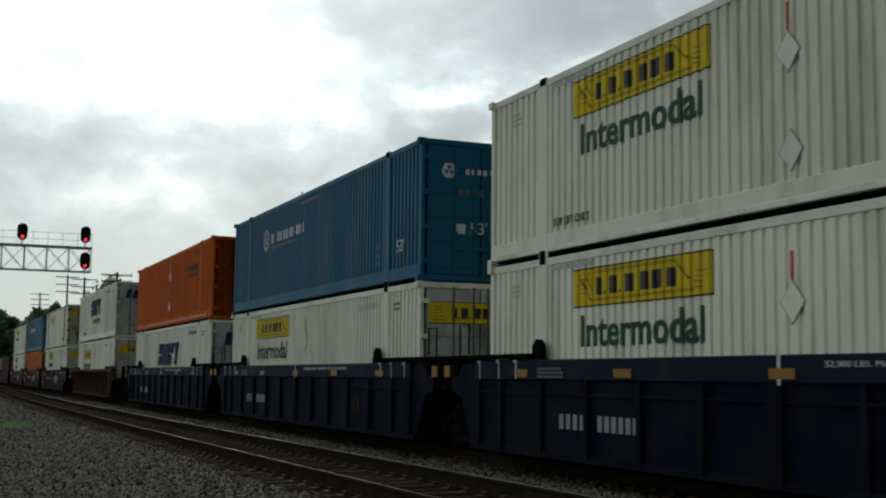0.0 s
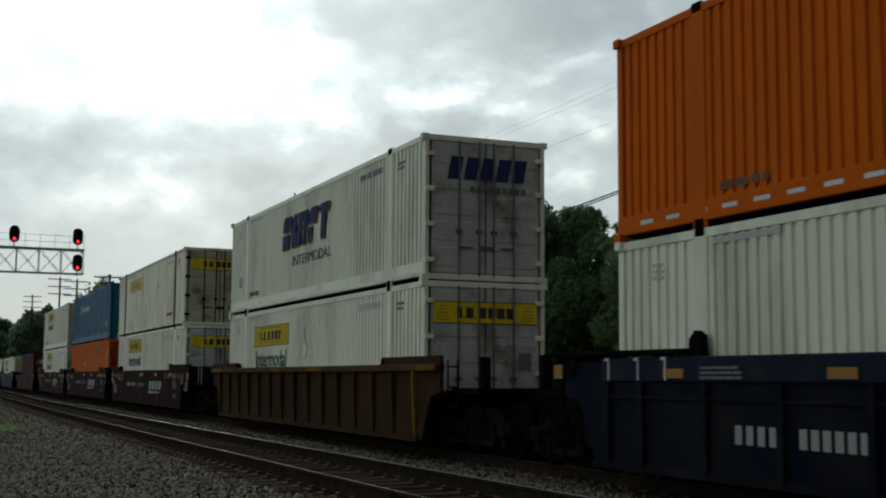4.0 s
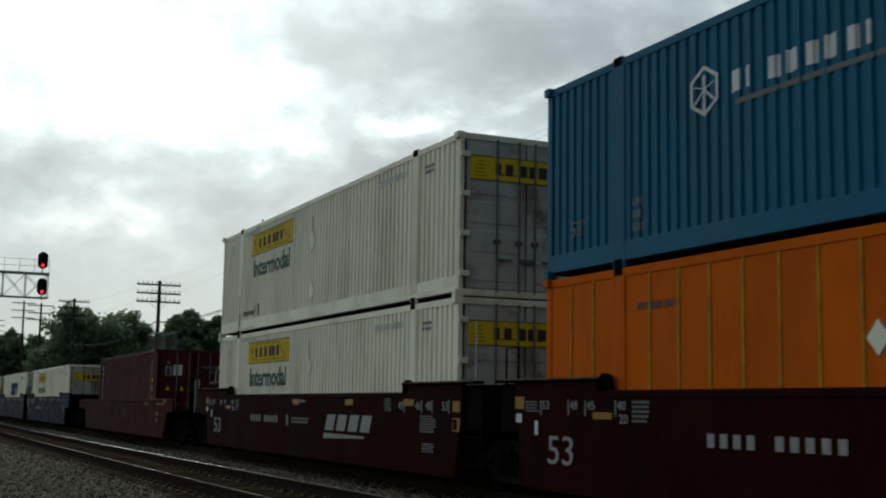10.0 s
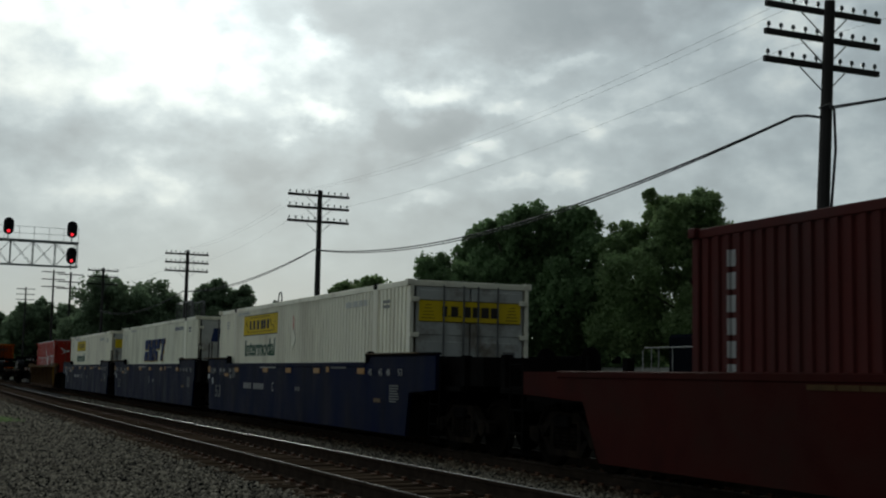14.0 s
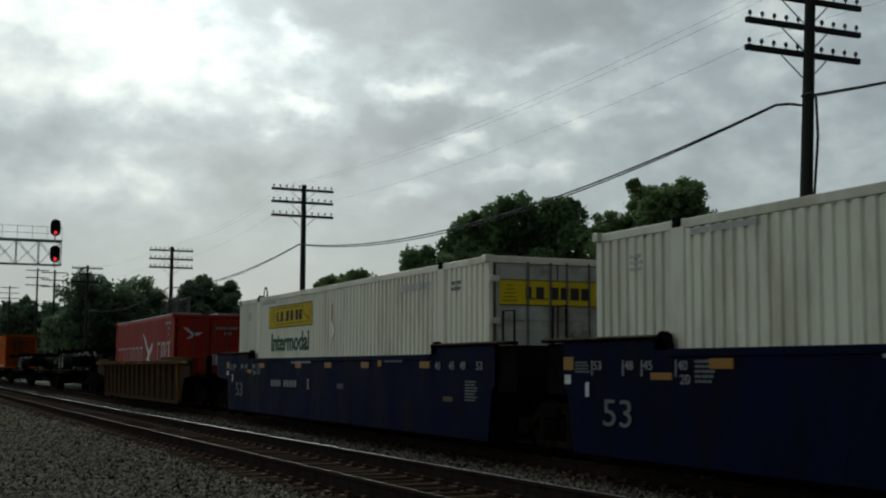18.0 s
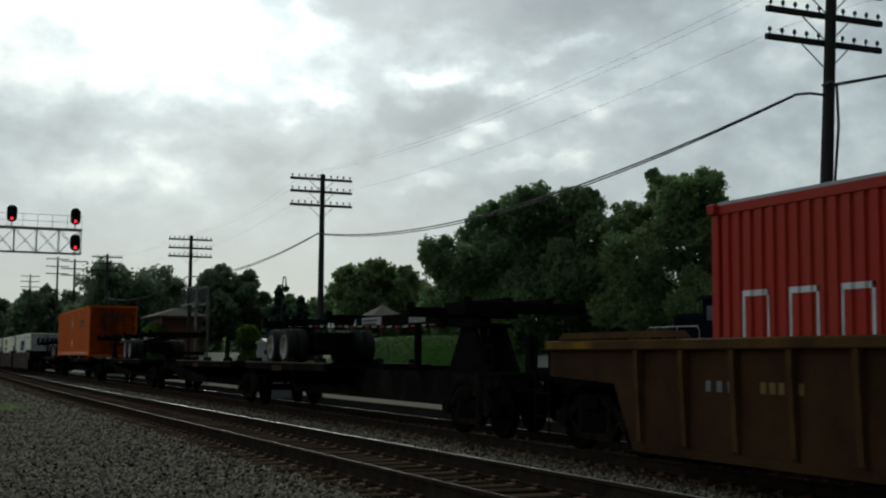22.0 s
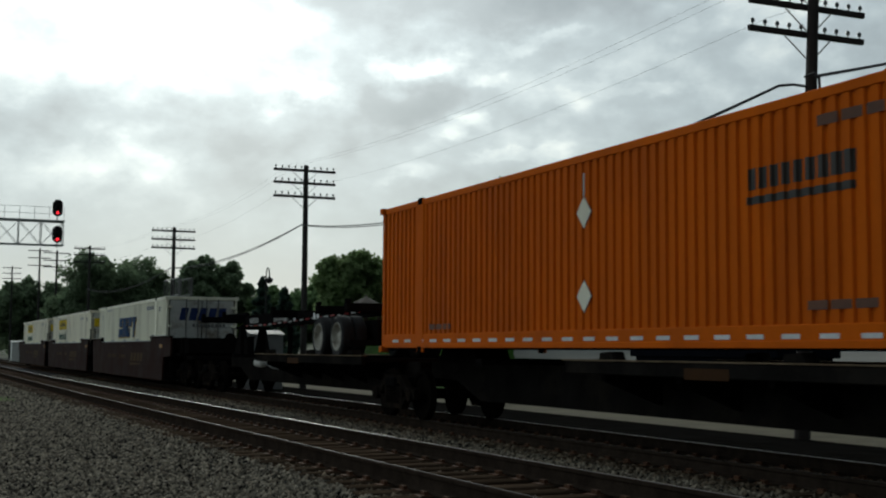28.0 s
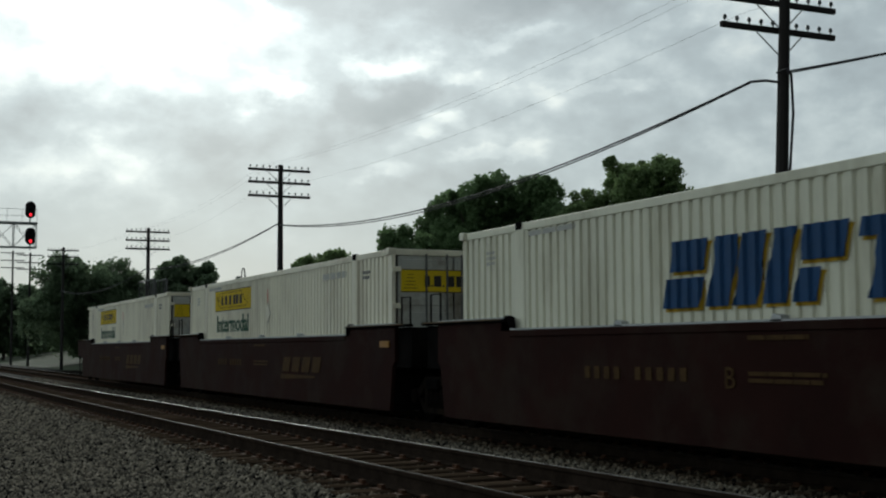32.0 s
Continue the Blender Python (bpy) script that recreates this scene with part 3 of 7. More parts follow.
def bed_profile(x):
    """Cross-section of the ballast at x: (y, z) from the camera's side to the far ditch."""
    c, z = near_y(x), near_z(x)
    return [(-30, -0.5), (-14, -0.42), (-6, z - 0.50), (c - 4.2, z - 0.44), (c - 2.2, z - 0.36), (c - 1.6, z - 0.27), (c - 1.25, z - 0.218), (c - 0.85, z - 0.228), (c - 0.5, z - 0.246), (c + 0.5, z - 0.246), (c + 1.25, z - 0.225), (c + 1.75, z - 0.28), (c + 2.25, -0.30), (8.82, -0.215), (11.8, -0.215), (12.9, -0.44), (14.2, -0.49), (16.95, -0.50)]


def make_ground():
    m = mat("rough_grass_and_soil", (0.034, 0.05, 0.018), 0.95, vary=0.35, scale=0.35, grain=9, bump=0.6, dirt=(0.05, 0.042, 0.03), dirt_amount=0.7, dirt_scale=0.12)
    xs = [-2400, -900, -400, -250] + list(range(-200, 81, 10)) + [150, 400, 900, 2400]
    ys = [-2400, -700, -200, -60, -20, -8, 0, 8, 13, 14] + list(range(16, 62, 3)) + [75, 110, 200, 500, 1200, 2400]
    g = Geo()
    g.v = [(x, y, ground_z(y) + (0.12 * noise.noise((x * 0.06, y * 0.06, 0)) if y > 15 else 0)) for x in xs for y in ys]
    n = len(ys)
    g.f = [(i * n + j, (i + 1) * n + j, (i + 1) * n + j + 1, i * n + j + 1) for i in range(len(xs) - 1) for j in range(n - 1)]
    solid("ground", g, m, "rough green grass and soil land beside the railway", "ground", "structure")
    # ballast bed, swept along the tracks
    xs = [-1500, -600, -300, -200] + [q * 1.0 for q in range(-150, 41, 2)] + [100, 400]
    g = Geo()
    for x in xs:
        prof = bed_profile(x)
        for y, z in prof:
            g.v.append((x, y, z + 0.02 * noise.noise((x * 0.5, y * 0.9, 2))))
    n = len(prof)
    g.f = [(i * n + j, (i + 1) * n + j, (i + 1) * n + j + 1, i * n + j + 1) for i in range(len(xs) - 1) for j in range(n - 1)]
    bed = mat("grey_ballast_bed", (0.036, 0.035, 0.033), 0.95, vary=0.5, scale=0.5, grain=26, bump=1.0, dirt=(0.035, 0.031, 0.025), dirt_amount=0.6, dirt_scale=0.35, spec=0.05)
    ob = solid("gravel_bed", g, bed, "grey crushed stone ballast bed under the tracks", "gravel", "structure")
    return ob


GRAVEL = make_ground()


def bed_z(x, y):
    """Height of the ballast under many points."""
    key = np.round(x / 4) * 4
    z = np.zeros_like(y)
    for k in np.unique(key):
        q = bed_profile(k)
        m = key == k
        z[m] = np.interp(y[m], [p[0] for p in q], [p[1] for p in q])
    return z


def stones(name, count, x0, x1, bands, size, parent, paint="stone"):
    """Loose ballast stones, each an uneven lump."""
    base = np.array([(1, 0, 0), (-1, 0, 0), (0, 1, 0), (0, -1, 0), (0, 0, 1), (0, 0, -1)], float)
    tri = np.array([(0, 2, 4), (2, 1, 4), (1, 3, 4), (3, 0, 4), (2, 0, 5), (1, 2, 5), (3, 1, 5), (0, 3, 5)])
    w = np.array([b - a for a, b in bands])
    pick = rng.choice(len(bands), count, p=w / w.sum())
    lo = np.array([b[0] for b in bands])[pick]
    y = lo + rng.random(count) * w[pick]
    x = x1 - (x1 - x0) * rng.random(count) ** 1.25
    r = size * (0.55 + 0.9 * rng.random(count) ** 1.6)
    sc = r[:, None] * (0.65 + 0.7 * rng.random((count, 3)))
    lump = base[None] * (0.78 + 0.44 * rng.random((count, len(base), 1)))
    a, b = rng.random(count) * 6.28, rng.random(count) * 6.28
    ca, sa, cb, sb = np.cos(a), np.sin(a), np.cos(b), np.sin(b)
    p = lump * sc[:, None, :]
    q = np.stack([p[..., 0], p[..., 1] * cb[:, None] - p[..., 2] * sb[:, None], p[..., 1] * sb[:, None] + p[..., 2] * cb[:, None]], -1)
    q = np.stack([q[..., 0] * ca[:, None] - q[..., 1] * sa[:, None], q[..., 0] * sa[:, None] + q[..., 1] * ca[:, None], q[..., 2]], -1)
    q += np.stack([x, y, bed_z(x, y) + r * 0.25], -1)[:, None, :]
    f = tri[None] + (np.arange(count) * len(base))[:, None, None]
    me = bulk_mesh(name, q.reshape(-1, 3), f.reshape(-1, 3), M[paint])
    ob = new(name, me)
    ob.parent = parent
    return tagged(ob, "loose grey crushed stones", "", "", "stuff")


stones("ballast_stones", 78000, -30, -8.5, [(0.8, 4.1), (6.7, 8.9)], 0.027, GRAVEL)
stones("ballast_stones", 26000, -30, -8.5, [(4.2, 4.62), (4.72, 6.08), (6.2, 6.8)], 0.024, GRAVEL, "stone_rusty")
stones("ballast_stones", 14000, -75, -28, [(4.0, 6.9)], 0.034, GRAVEL, "stone_rusty")
stones("ballast_stones", 50000, -75, -28, [(0.5, 4.0), (6.8, 8.9)], 0.036, GRAVEL)
stones("ballast_stones", 22000, -45, -5, [(8.7, 12.1)], 0.036, GRAVEL, "stone_rusty")


# ---------- tracks ----------
def swept(prof, line, xs):
    """A cross-section of (y, z) swept along a line of (y, z) over the stations xs."""
    g = Geo()
    n = len(prof)
    for x in xs:
        y0, z0 = line(x)
        g.v += [(x, y0 + y, z0 + z) for y, z in prof]
    for i in range(len(xs) - 1):
        for j in range(n):
            k = (j + 1) % n
            g.f.append((i * n + j, (i + 1) * n + j, (i + 1) * n + k, i * n + k))
    return g


def make_track(label, line, tie_range, counted):
    t = thing("railway_track", label, "railway track", "tracks", kind="structure")
    xs = [-900, -500, -300, -220] + [float(q) for q in range(-180, 41, 4)] + [120, 300]
    h = 0.036
    web = [(-0.07, -0.178), (0.07, -0.178), (0.07, -0.165), (0.012, -0.145), (0.012, -0.045), (h, -0.034), (h, -0.004), (-h, -0.004), (-h, -0.034), (-0.012, -0.045), (-0.012, -0.145), (-0.07, -0.165)]
    head = [(0.010, -0.006), (0.03, -0.006), (0.026, 0.001), (0.010, 0.001)]
    for side in (-0.7525, 0.7525):
        on = lambda x: (line(x)[0] + side, line(x)[1])
        rail = part("rail", swept(web, on, xs), M["rail_side"], t, "rusty steel rail")
        # only the farther rail of each track glints; the nearer takes the dull copy
        part("rail_head", swept(head, on, xs), M["rail_head" if side > 0 else "rail_head_dull"], rail, "worn running surface")
        plates = Geo()
        x = tie_range[1]
        while x > tie_range[0]:
            c, z = on(x)
            plates.box(x - 0.09, x + 0.09, c - 0.19, c + 0.19, z - 0.186, z - 0.176)
            for e in (-0.11, 0.11):
                plates.box(x - 0.05, x + 0.05, c + e - 0.02, c + e + 0.02, z - 0.176, z - 0.14)
            x -= 0.5
        tagged(part("tie_plates", plates, M["plate"], t, "rusty spiked tie plates"), kind="stuff")
    me = Geo().box(-0.115, 0.115, -1.3, 1.3, -0.16, 0, 0.012).mesh("sleeper", M["tie"])
    rest = Geo()
    x, k = tie_range[1], 0
    while x > tie_range[0]:
        y, z = line(x)
        dy, turn = random.uniform(-0.06, 0.06), random.uniform(-1.2, 1.2)
        if counted and k < 290:
            ob = part("sleeper", me, None, t)
            ob.matrix_basis = pose(x, y + dy, z - 0.186 + random.uniform(-0.01, 0.004), 0, random.uniform(-1, 1), turn)
        else:
            rest.box(x - 0.115, x + 0.115, y + dy - 1.3, y + dy + 1.3, z - 0.34, z - 0.186)
        k += 1
        x -= 0.5
    if rest.v:
        tagged(part("sleepers", rest, M["tie"], t, "dark timber sleepers"), kind="stuff")


make_track("rusty railway track on dark timber sleepers, empty", lambda x: (near_y(x), near_z(x)), (-260, -4), True)
make_track("railway track on dark timber sleepers under the train", lambda x: (FAR_Y, 0.0), (-260, 4), False)


# ---------- signal gantry ----------
def signal_head(gantry, x, y, z, label):
    oval = [(q[0], (q[1] + (0.25 if q[1] > 0 else -0.25))) for q in [(math.cos(a) * 0.36, math.sin(a) * 0.36) for a in [i * math.pi / 12 + 0.01 for i in range(24)]]]
    s = part("signal_head", Geo().prism(oval, 0, 0.03, "x"), M["signal_black"], gantry, label, (x, y, z))
    part("lamp_case", Geo().box(-0.35, -0.003, -0.17, 0.17, -0.5, 0.5, 0.03), M["signal_black"], s)
    for k in (0.36, 0.0, -0.36):
        hood = Geo()
        n = 14
        for i in range(n):
            a0, a1 = math.pi * (-0.15 + 1.3 * i / n), math.pi * (-0.15 + 1.3 * (i + 1) / n)
            hood.add([(0.033, math.cos(a0) * 0.13, k + math.sin(a0) * 0.13), (0.033, math.cos(a1) * 0.13, k + math.sin(a1) * 0.13), (0.3, math.cos(a1) * 0.12, k + math.sin(a1) * 0.12), (0.3, math.cos(a0) * 0.12, k + math.sin(a0) * 0.12)], [(0, 1, 2, 3)])
        part("hood", hood, M["signal_black"], s)
        lens = Geo().lathe([(0.034, 0.115), (0.06, 0.11), (0.09, 0.06)], 14, (0, 0, k), "x")
        part("lens", lens, M["lamp_red"] if k < -0.3 else M["glass"], s, "glowing red lens" if k < -0.3 else "unlit dark lens")
    part("bracket", Geo().tube((-0.15, 0, -0.5), (-0.15, 0, -0.98), 0.045), M["gantry"], s)


def make_gantry():
    X = -93.0
    g = thing("signal_gantry", "grey lattice steel signal gantry reaching over both tracks", "signal gantry")
    zb, zt, y0, y1 = 8.74, 10.46, -1.5, 10.87
    for x in (X - 0.45, X + 0.45):
        for z in (zb, zt):
            part("chord", Geo().box(x - 0.04, x + 0.04, y0, y1, z - 0.04, z + 0.04), M["gantry"], g)
        n = 8
        for i in range(n + 1):
            y = y1 - 0.06 - (y1 - y0 - 0.12) * i / n
            part("post", Geo().box(x - 0.025, x + 0.025, y - 0.028, y + 0.028, zb, zt), M["gantry"], g)
            if i < n:
                yb = y - (y1 - y0 - 0.12) / n
                part("brace", Geo().tube((x, y, zb), (x, yb, zt), 0.02, n=5), M["gantry"], g)
                part("brace", Geo().tube((x, y, zt), (x, yb, zb), 0.02, n=5), M["gantry"], g)
    part("walkway", Geo().box(X - 0.5, X + 0.5, y0, y1, zt + 0.05, zt + 0.09), M["gantry"], g)
    for i in range(13):
        y = y1 - 0.05 - i * 1.02
        part("rail_post", Geo().tube((X + 0.48, y, zt), (X + 0.48, y, zt + 1.02), 0.016, n=5), M["gantry"], g)
    for z in (zt + 0.52, zt + 1.0):
        part("handrail", Geo().tube((X + 0.48, y0, z), (X + 0.48, y1, z), 0.016, n=5), M["gantry"], g)
    for x in (X - 0.45, X + 0.45):
        part("mast", Geo().box(x - 0.12, x + 0.12, -1.75, -1.45, -0.6, zt + 0.1), M["gantry"], g)
    signal_head(g, X + 0.75, 10.33, 11.40, "black signal head showing red, standing on the walkway")
    signal_head(g, X + 0.75, 10.36, 9.50, "black signal head showing red, hanging on the truss")
    signal_head(g, X + 0.75, 5.98, 11.40, "black signal head showing red, standing on the walkway")
    for z in (zt + 0.05, zb + 0.05):
        part("signal_bracket", Geo().box(X + 0.45, X + 0.8, 10.2, 10.42, z - 0.06, z + 0.0), M["gantry"], g)
    part("signal_bracket", Geo().box(X + 0.45, X + 0.8, 5.85, 6.05, zt - 0.01, zt + 0.05), M["gantry"], g)


make_gantry()


# ---------- pole line ----------
def pole(x, y, top, arms, lean=(0, 0), base=-0.55, arm_len=3.05, insulators=True, label="dark weathered wooden telegraph pole with three crossarms"):
    t = thing("telegraph_pole", label, "utility pole", "pole line", pose(x, y, base))
    dx, dy = lean
    h = top - base
    ks = [i / 6 for i in range(7)]
    part("shaft", Geo().path([(dx * k, dy * k, h * k) for k in ks], 0, 10, [0.17 - 0.06 * k for k in ks]), M["pole"], t)
    for z in arms:
        k = (z - base) / h
        cx, cy, zz = dx * k - 0.17, dy * k, z - base
        arm = part("crossarm", Geo().box(cx - 0.05, cx + 0.05, cy - arm_len / 2, cy + arm_len / 2, zz - 0.06, zz + 0.06, 0.01), M["pole"], t)
        for s in (-1, 1):
            part("brace", Geo().tube((cx, cy + s * 0.62, zz - 0.06), (cx + 0.08, cy, zz - 0.62), 0.016, n=5), M["galv"], t)
        if insulators:
            for i in range(10):
                yy = cy - arm_len / 2 + 0.1 + (arm_len - 0.2) * i / 9
                if abs(yy - cy) < 0.12:
                    continue
                part("insulator", Geo().lathe([(0.06, 0.014), (0.12, 0.014), (0.125, 0.045), (0.19, 0.04), (0.215, 0.02)], 8, (cx, yy, zz), "z"), M["glass_insulator"], arm)
    return t


POLES = [(-20.95, 9.45, [9.25, 8.67, 8.09], (0.65, 0)), (-55.85, 10.05, [9.82, 9.22, 8.57], (0, 0)), (-86.2, 9.8, [9.54, 8.94, 8.35], (0, 0)), (-127.5, 11.6, [11.3, 10.67, 9.93], (0, 0)),
         (-155.7, 13.1, [12.8, 11.9, 11.1], (0.3, 0)), (-175.0, 14.8, [14.5, 13.5, 12.5], (-0.3, 0)), (-219.0, 15.0, [14.7, 13.8, 12.9], (0, 0)), (12.0, 9.4, [9.2, 8.6, 8.0], (0, 0))]
for i, (x, top, arms, lean) in enumerate(POLES):
    pole(x, 17.5, top, arms, lean, insulators=i < 4)


def sagging(a, b, sag, n=22):
    a, b = Vector(a), Vector(b)
    return [a.lerp(b, i / n) - Vector((0, 0, sag * 4 * (i / n) * (1 - i / n))) for i in range(n + 1)]


def wires():
    t = thing("telephone_cable", "thick black sagging cable slung between wooden poles", "cable")
    ends = [(-21.3, 17.3, 7.12), (-55.85, 17.3, 7.22), (-86.2, 17.3, 6.95), (-127.5, 17.3, 7.3)]
    for a, b, s in zip(ends, ends[1:], (0.98, 0.5, 0.8)):
        part("span", Geo().path(sagging((a[0], a[1], a[2]), b, s + 0.03), 0.022), M["cable"], t)
        part("span", Geo().path(sagging((a[0], a[1], a[2] - 0.025), (b[0], b[1], b[2] - 0.03), s + 0.09), 0.018), M["cable"], t)
    part("span", Geo().path(sagging((-20.1, 17.3, 7.1), (12, 17.3, 7.4), 0.8), 0.022), M["cable"], t)
    part("span", Geo().path(sagging((-20.1, 17.3, 7.06), (12, 17.3, 7.35), 0.72), 0.012), M["cable"], t)
    p = Geo().path([(-20.42, 17.3, 7.14), (-20.1, 17.3, 7.16), (-19.98, 17.3, 7.02), (-19.95, 17.3, 6.2), (-20.1, 17.3, 5.0), (-20.28, 17.3, 3.5), (-20.42, 17.3, 2.2), (-20.5, 17.3, 0.6)], 0.03)
    part("riser", p, M["cable"], t)
    part("bracket", Geo().path([(-20.45, 17.35, 6.95), (-20.8, 17.3, 7.05), (-21.3, 17.3, 7.12)], 0.03), M["cable"], t)
    t2 = thing("overhead_wires", "thin dark line wires between the pole crossarms", "wires")
    for q, (k, off) in enumerate([(0, -0.9), (0, -0.55), (2, -1.2)]):
        ends = [(p[0] + p[3][0] * 0.95, 17.5 + off, p[2][k] + 0.18) for p in POLES[:4]]
        for a, b in zip(ends, ends[1:]):
            part("wire", Geo().path(sagging(a, b, 0.55, 14), 0.0028, 4), M["cable"], t2)
        part("wire", Geo().path(sagging(ends[0], (12, 17.5 + off, ends[0][2]), 0.4, 10), 0.0028, 4), M["cable"], t2)


wires()


# ---------- trees and shrubs ----------
def leaf_cloud(blobs, count, size, droop=0.0, seed=1, uneven=1.0):
    """Leaf sprays on and inside a set of uneven lumps (centre, radii)."""
    r = np.random.default_rng(seed)
    w = np.array([b[1][0] * b[1][1] + b[1][0] * b[1][2] for b in blobs])
    pick = r.choice(len(blobs), count, p=w / w.sum())
    c = np.array([b[0] for b in blobs])[pick]
    rad = np.array([b[1] for b in blobs])[pick]
    d = r.normal(size=(count, 3))
    d /= np.linalg.norm(d, axis=1)[:, None]
    depth = 1 - 0.6 * r.random(count) ** 1.8
    wob = 1 + uneven * 0.16 * np.sin(d[:, 0] * 7 + c[:, 0]) * np.cos(d[:, 2] * 6 + c[:, 1]) + uneven * 0.12 * np.sin(d[:, 1] * 11 + c[:, 2])
    p = c + d * rad * (depth * wob)[:, None]
    s = size * (0.5 + r.random(count))
    n = d + r.normal(size=(count, 3)) * 0.8
    n /= np.linalg.norm(n, axis=1)[:, None]
    u = np.cross(n, r.normal(size=(count, 3)))
    u /= np.linalg.norm(u, axis=1)[:, None]
    if droop:
        u[:, 2] -= droop
        u /= np.linalg.norm(u, axis=1)[:, None]
    v = np.cross(n, u)
    u, v = u * s[:, None], v * (s * 0.7)[:, None]
    q = np.stack([p - u, p - u * 0.2 + v, p + u, p + u * 0.1 - v], 1)
    f = np.arange(count * 4).reshape(count, 4)
    return q.reshape(-1, 3), f


def tree(name, az, dist, height, width, leaf, label, seed, trunk=0.3, crown_low=0.25, lumps=14, count=7000, size=0.34, droop=0.0, lobes=None, category="tree", tall=1.0):
    """A tapered trunk with limbs and a crown of large lobes, each with smaller tufts round it."""
    r = random.Random(seed)
    x, y = at(az, dist)
    z = ground_z(y) - 0.05
    t = thing(name, label, category, "trees behind the railway", pose(x, y, z, 0, 0, az))
    h = height - z
    if lobes is None:
        lobes = []
        for i in range(lumps):
            b = width * r.uniform(0.13, 0.23)
            zz = h * (crown_low + 0.16) + (h * (0.84 - crown_low) - b) * ((i + 0.5) / lumps) ** 0.8
            half = width / 2 * math.sqrt(max(0.02, 1 - ((zz / h - 0.42) / 0.62) ** 2))
            lobes.append((math.cos(i * 2.399) * max(0, half - b * 0.8) * r.uniform(0.7, 1.05), zz + z, b))
    g = Geo()
    g.tube((0, 0, 0), (0.1, 0.05, h * 0.3), trunk, trunk * 0.75, 9)
    g.tube((0.1, 0.05, h * 0.3), (0, 0, h * 0.62), trunk * 0.75, trunk * 0.3, 8)
    blobs = []
    for i, (u, top, b) in enumerate(lobes):
        zz = top - z
        depth = math.sin(i * 2.399 + 1) * width * 0.28 * min(1.0, (h - zz) / (0.4 * h) + 0.2)
        c = Vector((u, depth, zz))
        blobs.append((tuple(c), (b, b, b * 0.85)))
        g.tube((0.05, 0, min(h * 0.55, zz * 0.6)), c, trunk * 0.25, trunk * 0.05, 5)
        for k in range(22):
            d = Vector((r.gauss(0, 1), r.gauss(0, 1), r.gauss(0.35, 0.8))).normalized()
            s = b * r.uniform(0.14, 0.42)
            blobs.append((tuple(c + d * b * r.uniform(0.7, 1.04)), (s, s, s * r.uniform(0.7, 1.0) * tall)))
    part("trunk", g, M["bark"], t)
    v, f = leaf_cloud(blobs, count, size * (1.0 if len(lobes) > 16 else 1.3), droop, seed)
    part("crown", bulk_mesh("crown", v, f, M[leaf]), None, t, "uneven leafy crown")
    return t


def at(az, dist):
    return -dist * math.sin(radians(az)), dist * math.cos(radians(az))


# lobes of the two large trees: sideways, height, radius
WILLOW = [(3.4, 10.8, 1.86), (1.1, 11.2, 1.71), (4.8, 11.5, 1.12), (-1.5, 9.4, 2.05), (-4.1, 7.3, 1.68), (2.2, 8.3, 2.8), (-2.2, 6.4, 2.8), (3.7, 6.4, 2.42), (-4.3, 4.9, 2.05), (0.7, 4.1, 3.35), (4.3, 3.4, 2.24), (-1.1, 11.3, 0.82), (5.0, 9.4, 1.04), (-5.3, 7.5, 0.75), (0.0, 7.1, 2.24), (5.6, 7.5, 1.25)]
MAPLE = [(-2.6, 9.7, 1.75), (1.5, 9.7, 1.75), (-0.4, 10.8, 1.55), (-1.6, 11.6, 1.3), (0.75, 11.7, 1.2), (-3.9, 10.5, 1.1), (2.7, 10.0, 1.25), (4.1, 8.6, 1.1), (4.9, 7.3, 0.85), (-4.7, 9.3, 0.95), (-0.5, 8.8, 2.4), (2.0, 7.2, 2.2), (-3.6, 7.4, 2.0), (-1.6, 5.4, 2.7), (3.4, 5.6, 1.7), (-4.0, 4.6, 1.9), (3.8, 4.0, 1.4), (-2.3, 12.6, 0.55), (1.2, 12.6, 0.55), (-0.4, 12.4, 0.6), (0.8, 4.4, 2.2)]
tree("willow_tree", 63.66, 82, 13.0, 12.0, "leaf_dark", "large dark green wind-blown tree behind the railway", 11, 0.4, lobes=WILLOW, count=125000, size=0.10, droop=0.3, tall=1.35)
tree("maple_tree", 55.5, 78, 13.2, 11.5, "leaf_mid", "large rounded mid-green tree beside the black locomotive", 12, 0.4, lobes=MAPLE, count=125000, size=0.10)
tree("shade_tree", 69.9, 108, 10.1, 8.6, "leaf_mid", "rounded green tree behind the lawn", 13, 0.3, 0.03, 16, 45000, 0.13)
# farther trees: their haze is painted, it comes from the leaf colour
tree("shade_tree", 76.8, 140, 11.6, 9.6, "leaf_hazed", "rounded dark green tree by the depot", 14, 0.3, 0.03, 15, 36000, 0.17)
tree("shade_tree", 81.0, 150, 12.6, 14.0, "leaf_hazed", "broad dark green tree behind the pole line", 15, 0.3, 0.02, 18, 50000, 0.18)
tree("shade_tree", 79.0, 175, 10.6, 10.0, "leaf_hazed", "lower dark green tree behind the depot", 16, 0.3, 0.02, 14, 24000, 0.22)
tree("shade_tree", 84.6, 230, 13.8, 15.0, "leaf_hazed", "distant hazy green tree along the line", 17, 0.3, 0.02, 16, 26000, 0.27)
tree("shade_tree", 83.4, 260, 12.0, 13.0, "leaf_hazed", "distant hazy green tree along the line", 26, 0.3, 0.02, 14, 20000, 0.3)
tree("shade_tree", 86.6, 300, 15.5, 16.0, "leaf_hazed", "distant hazy green tree along the line", 18, 0.3, 0.02, 15, 20000, 0.34)
tree("shade_tree", 47.2, 112, 11.5, 8.5, "leaf_mid", "rounded green tree behind the white house", 19, 0.3, 0.06, 15, 34000, 0.15)
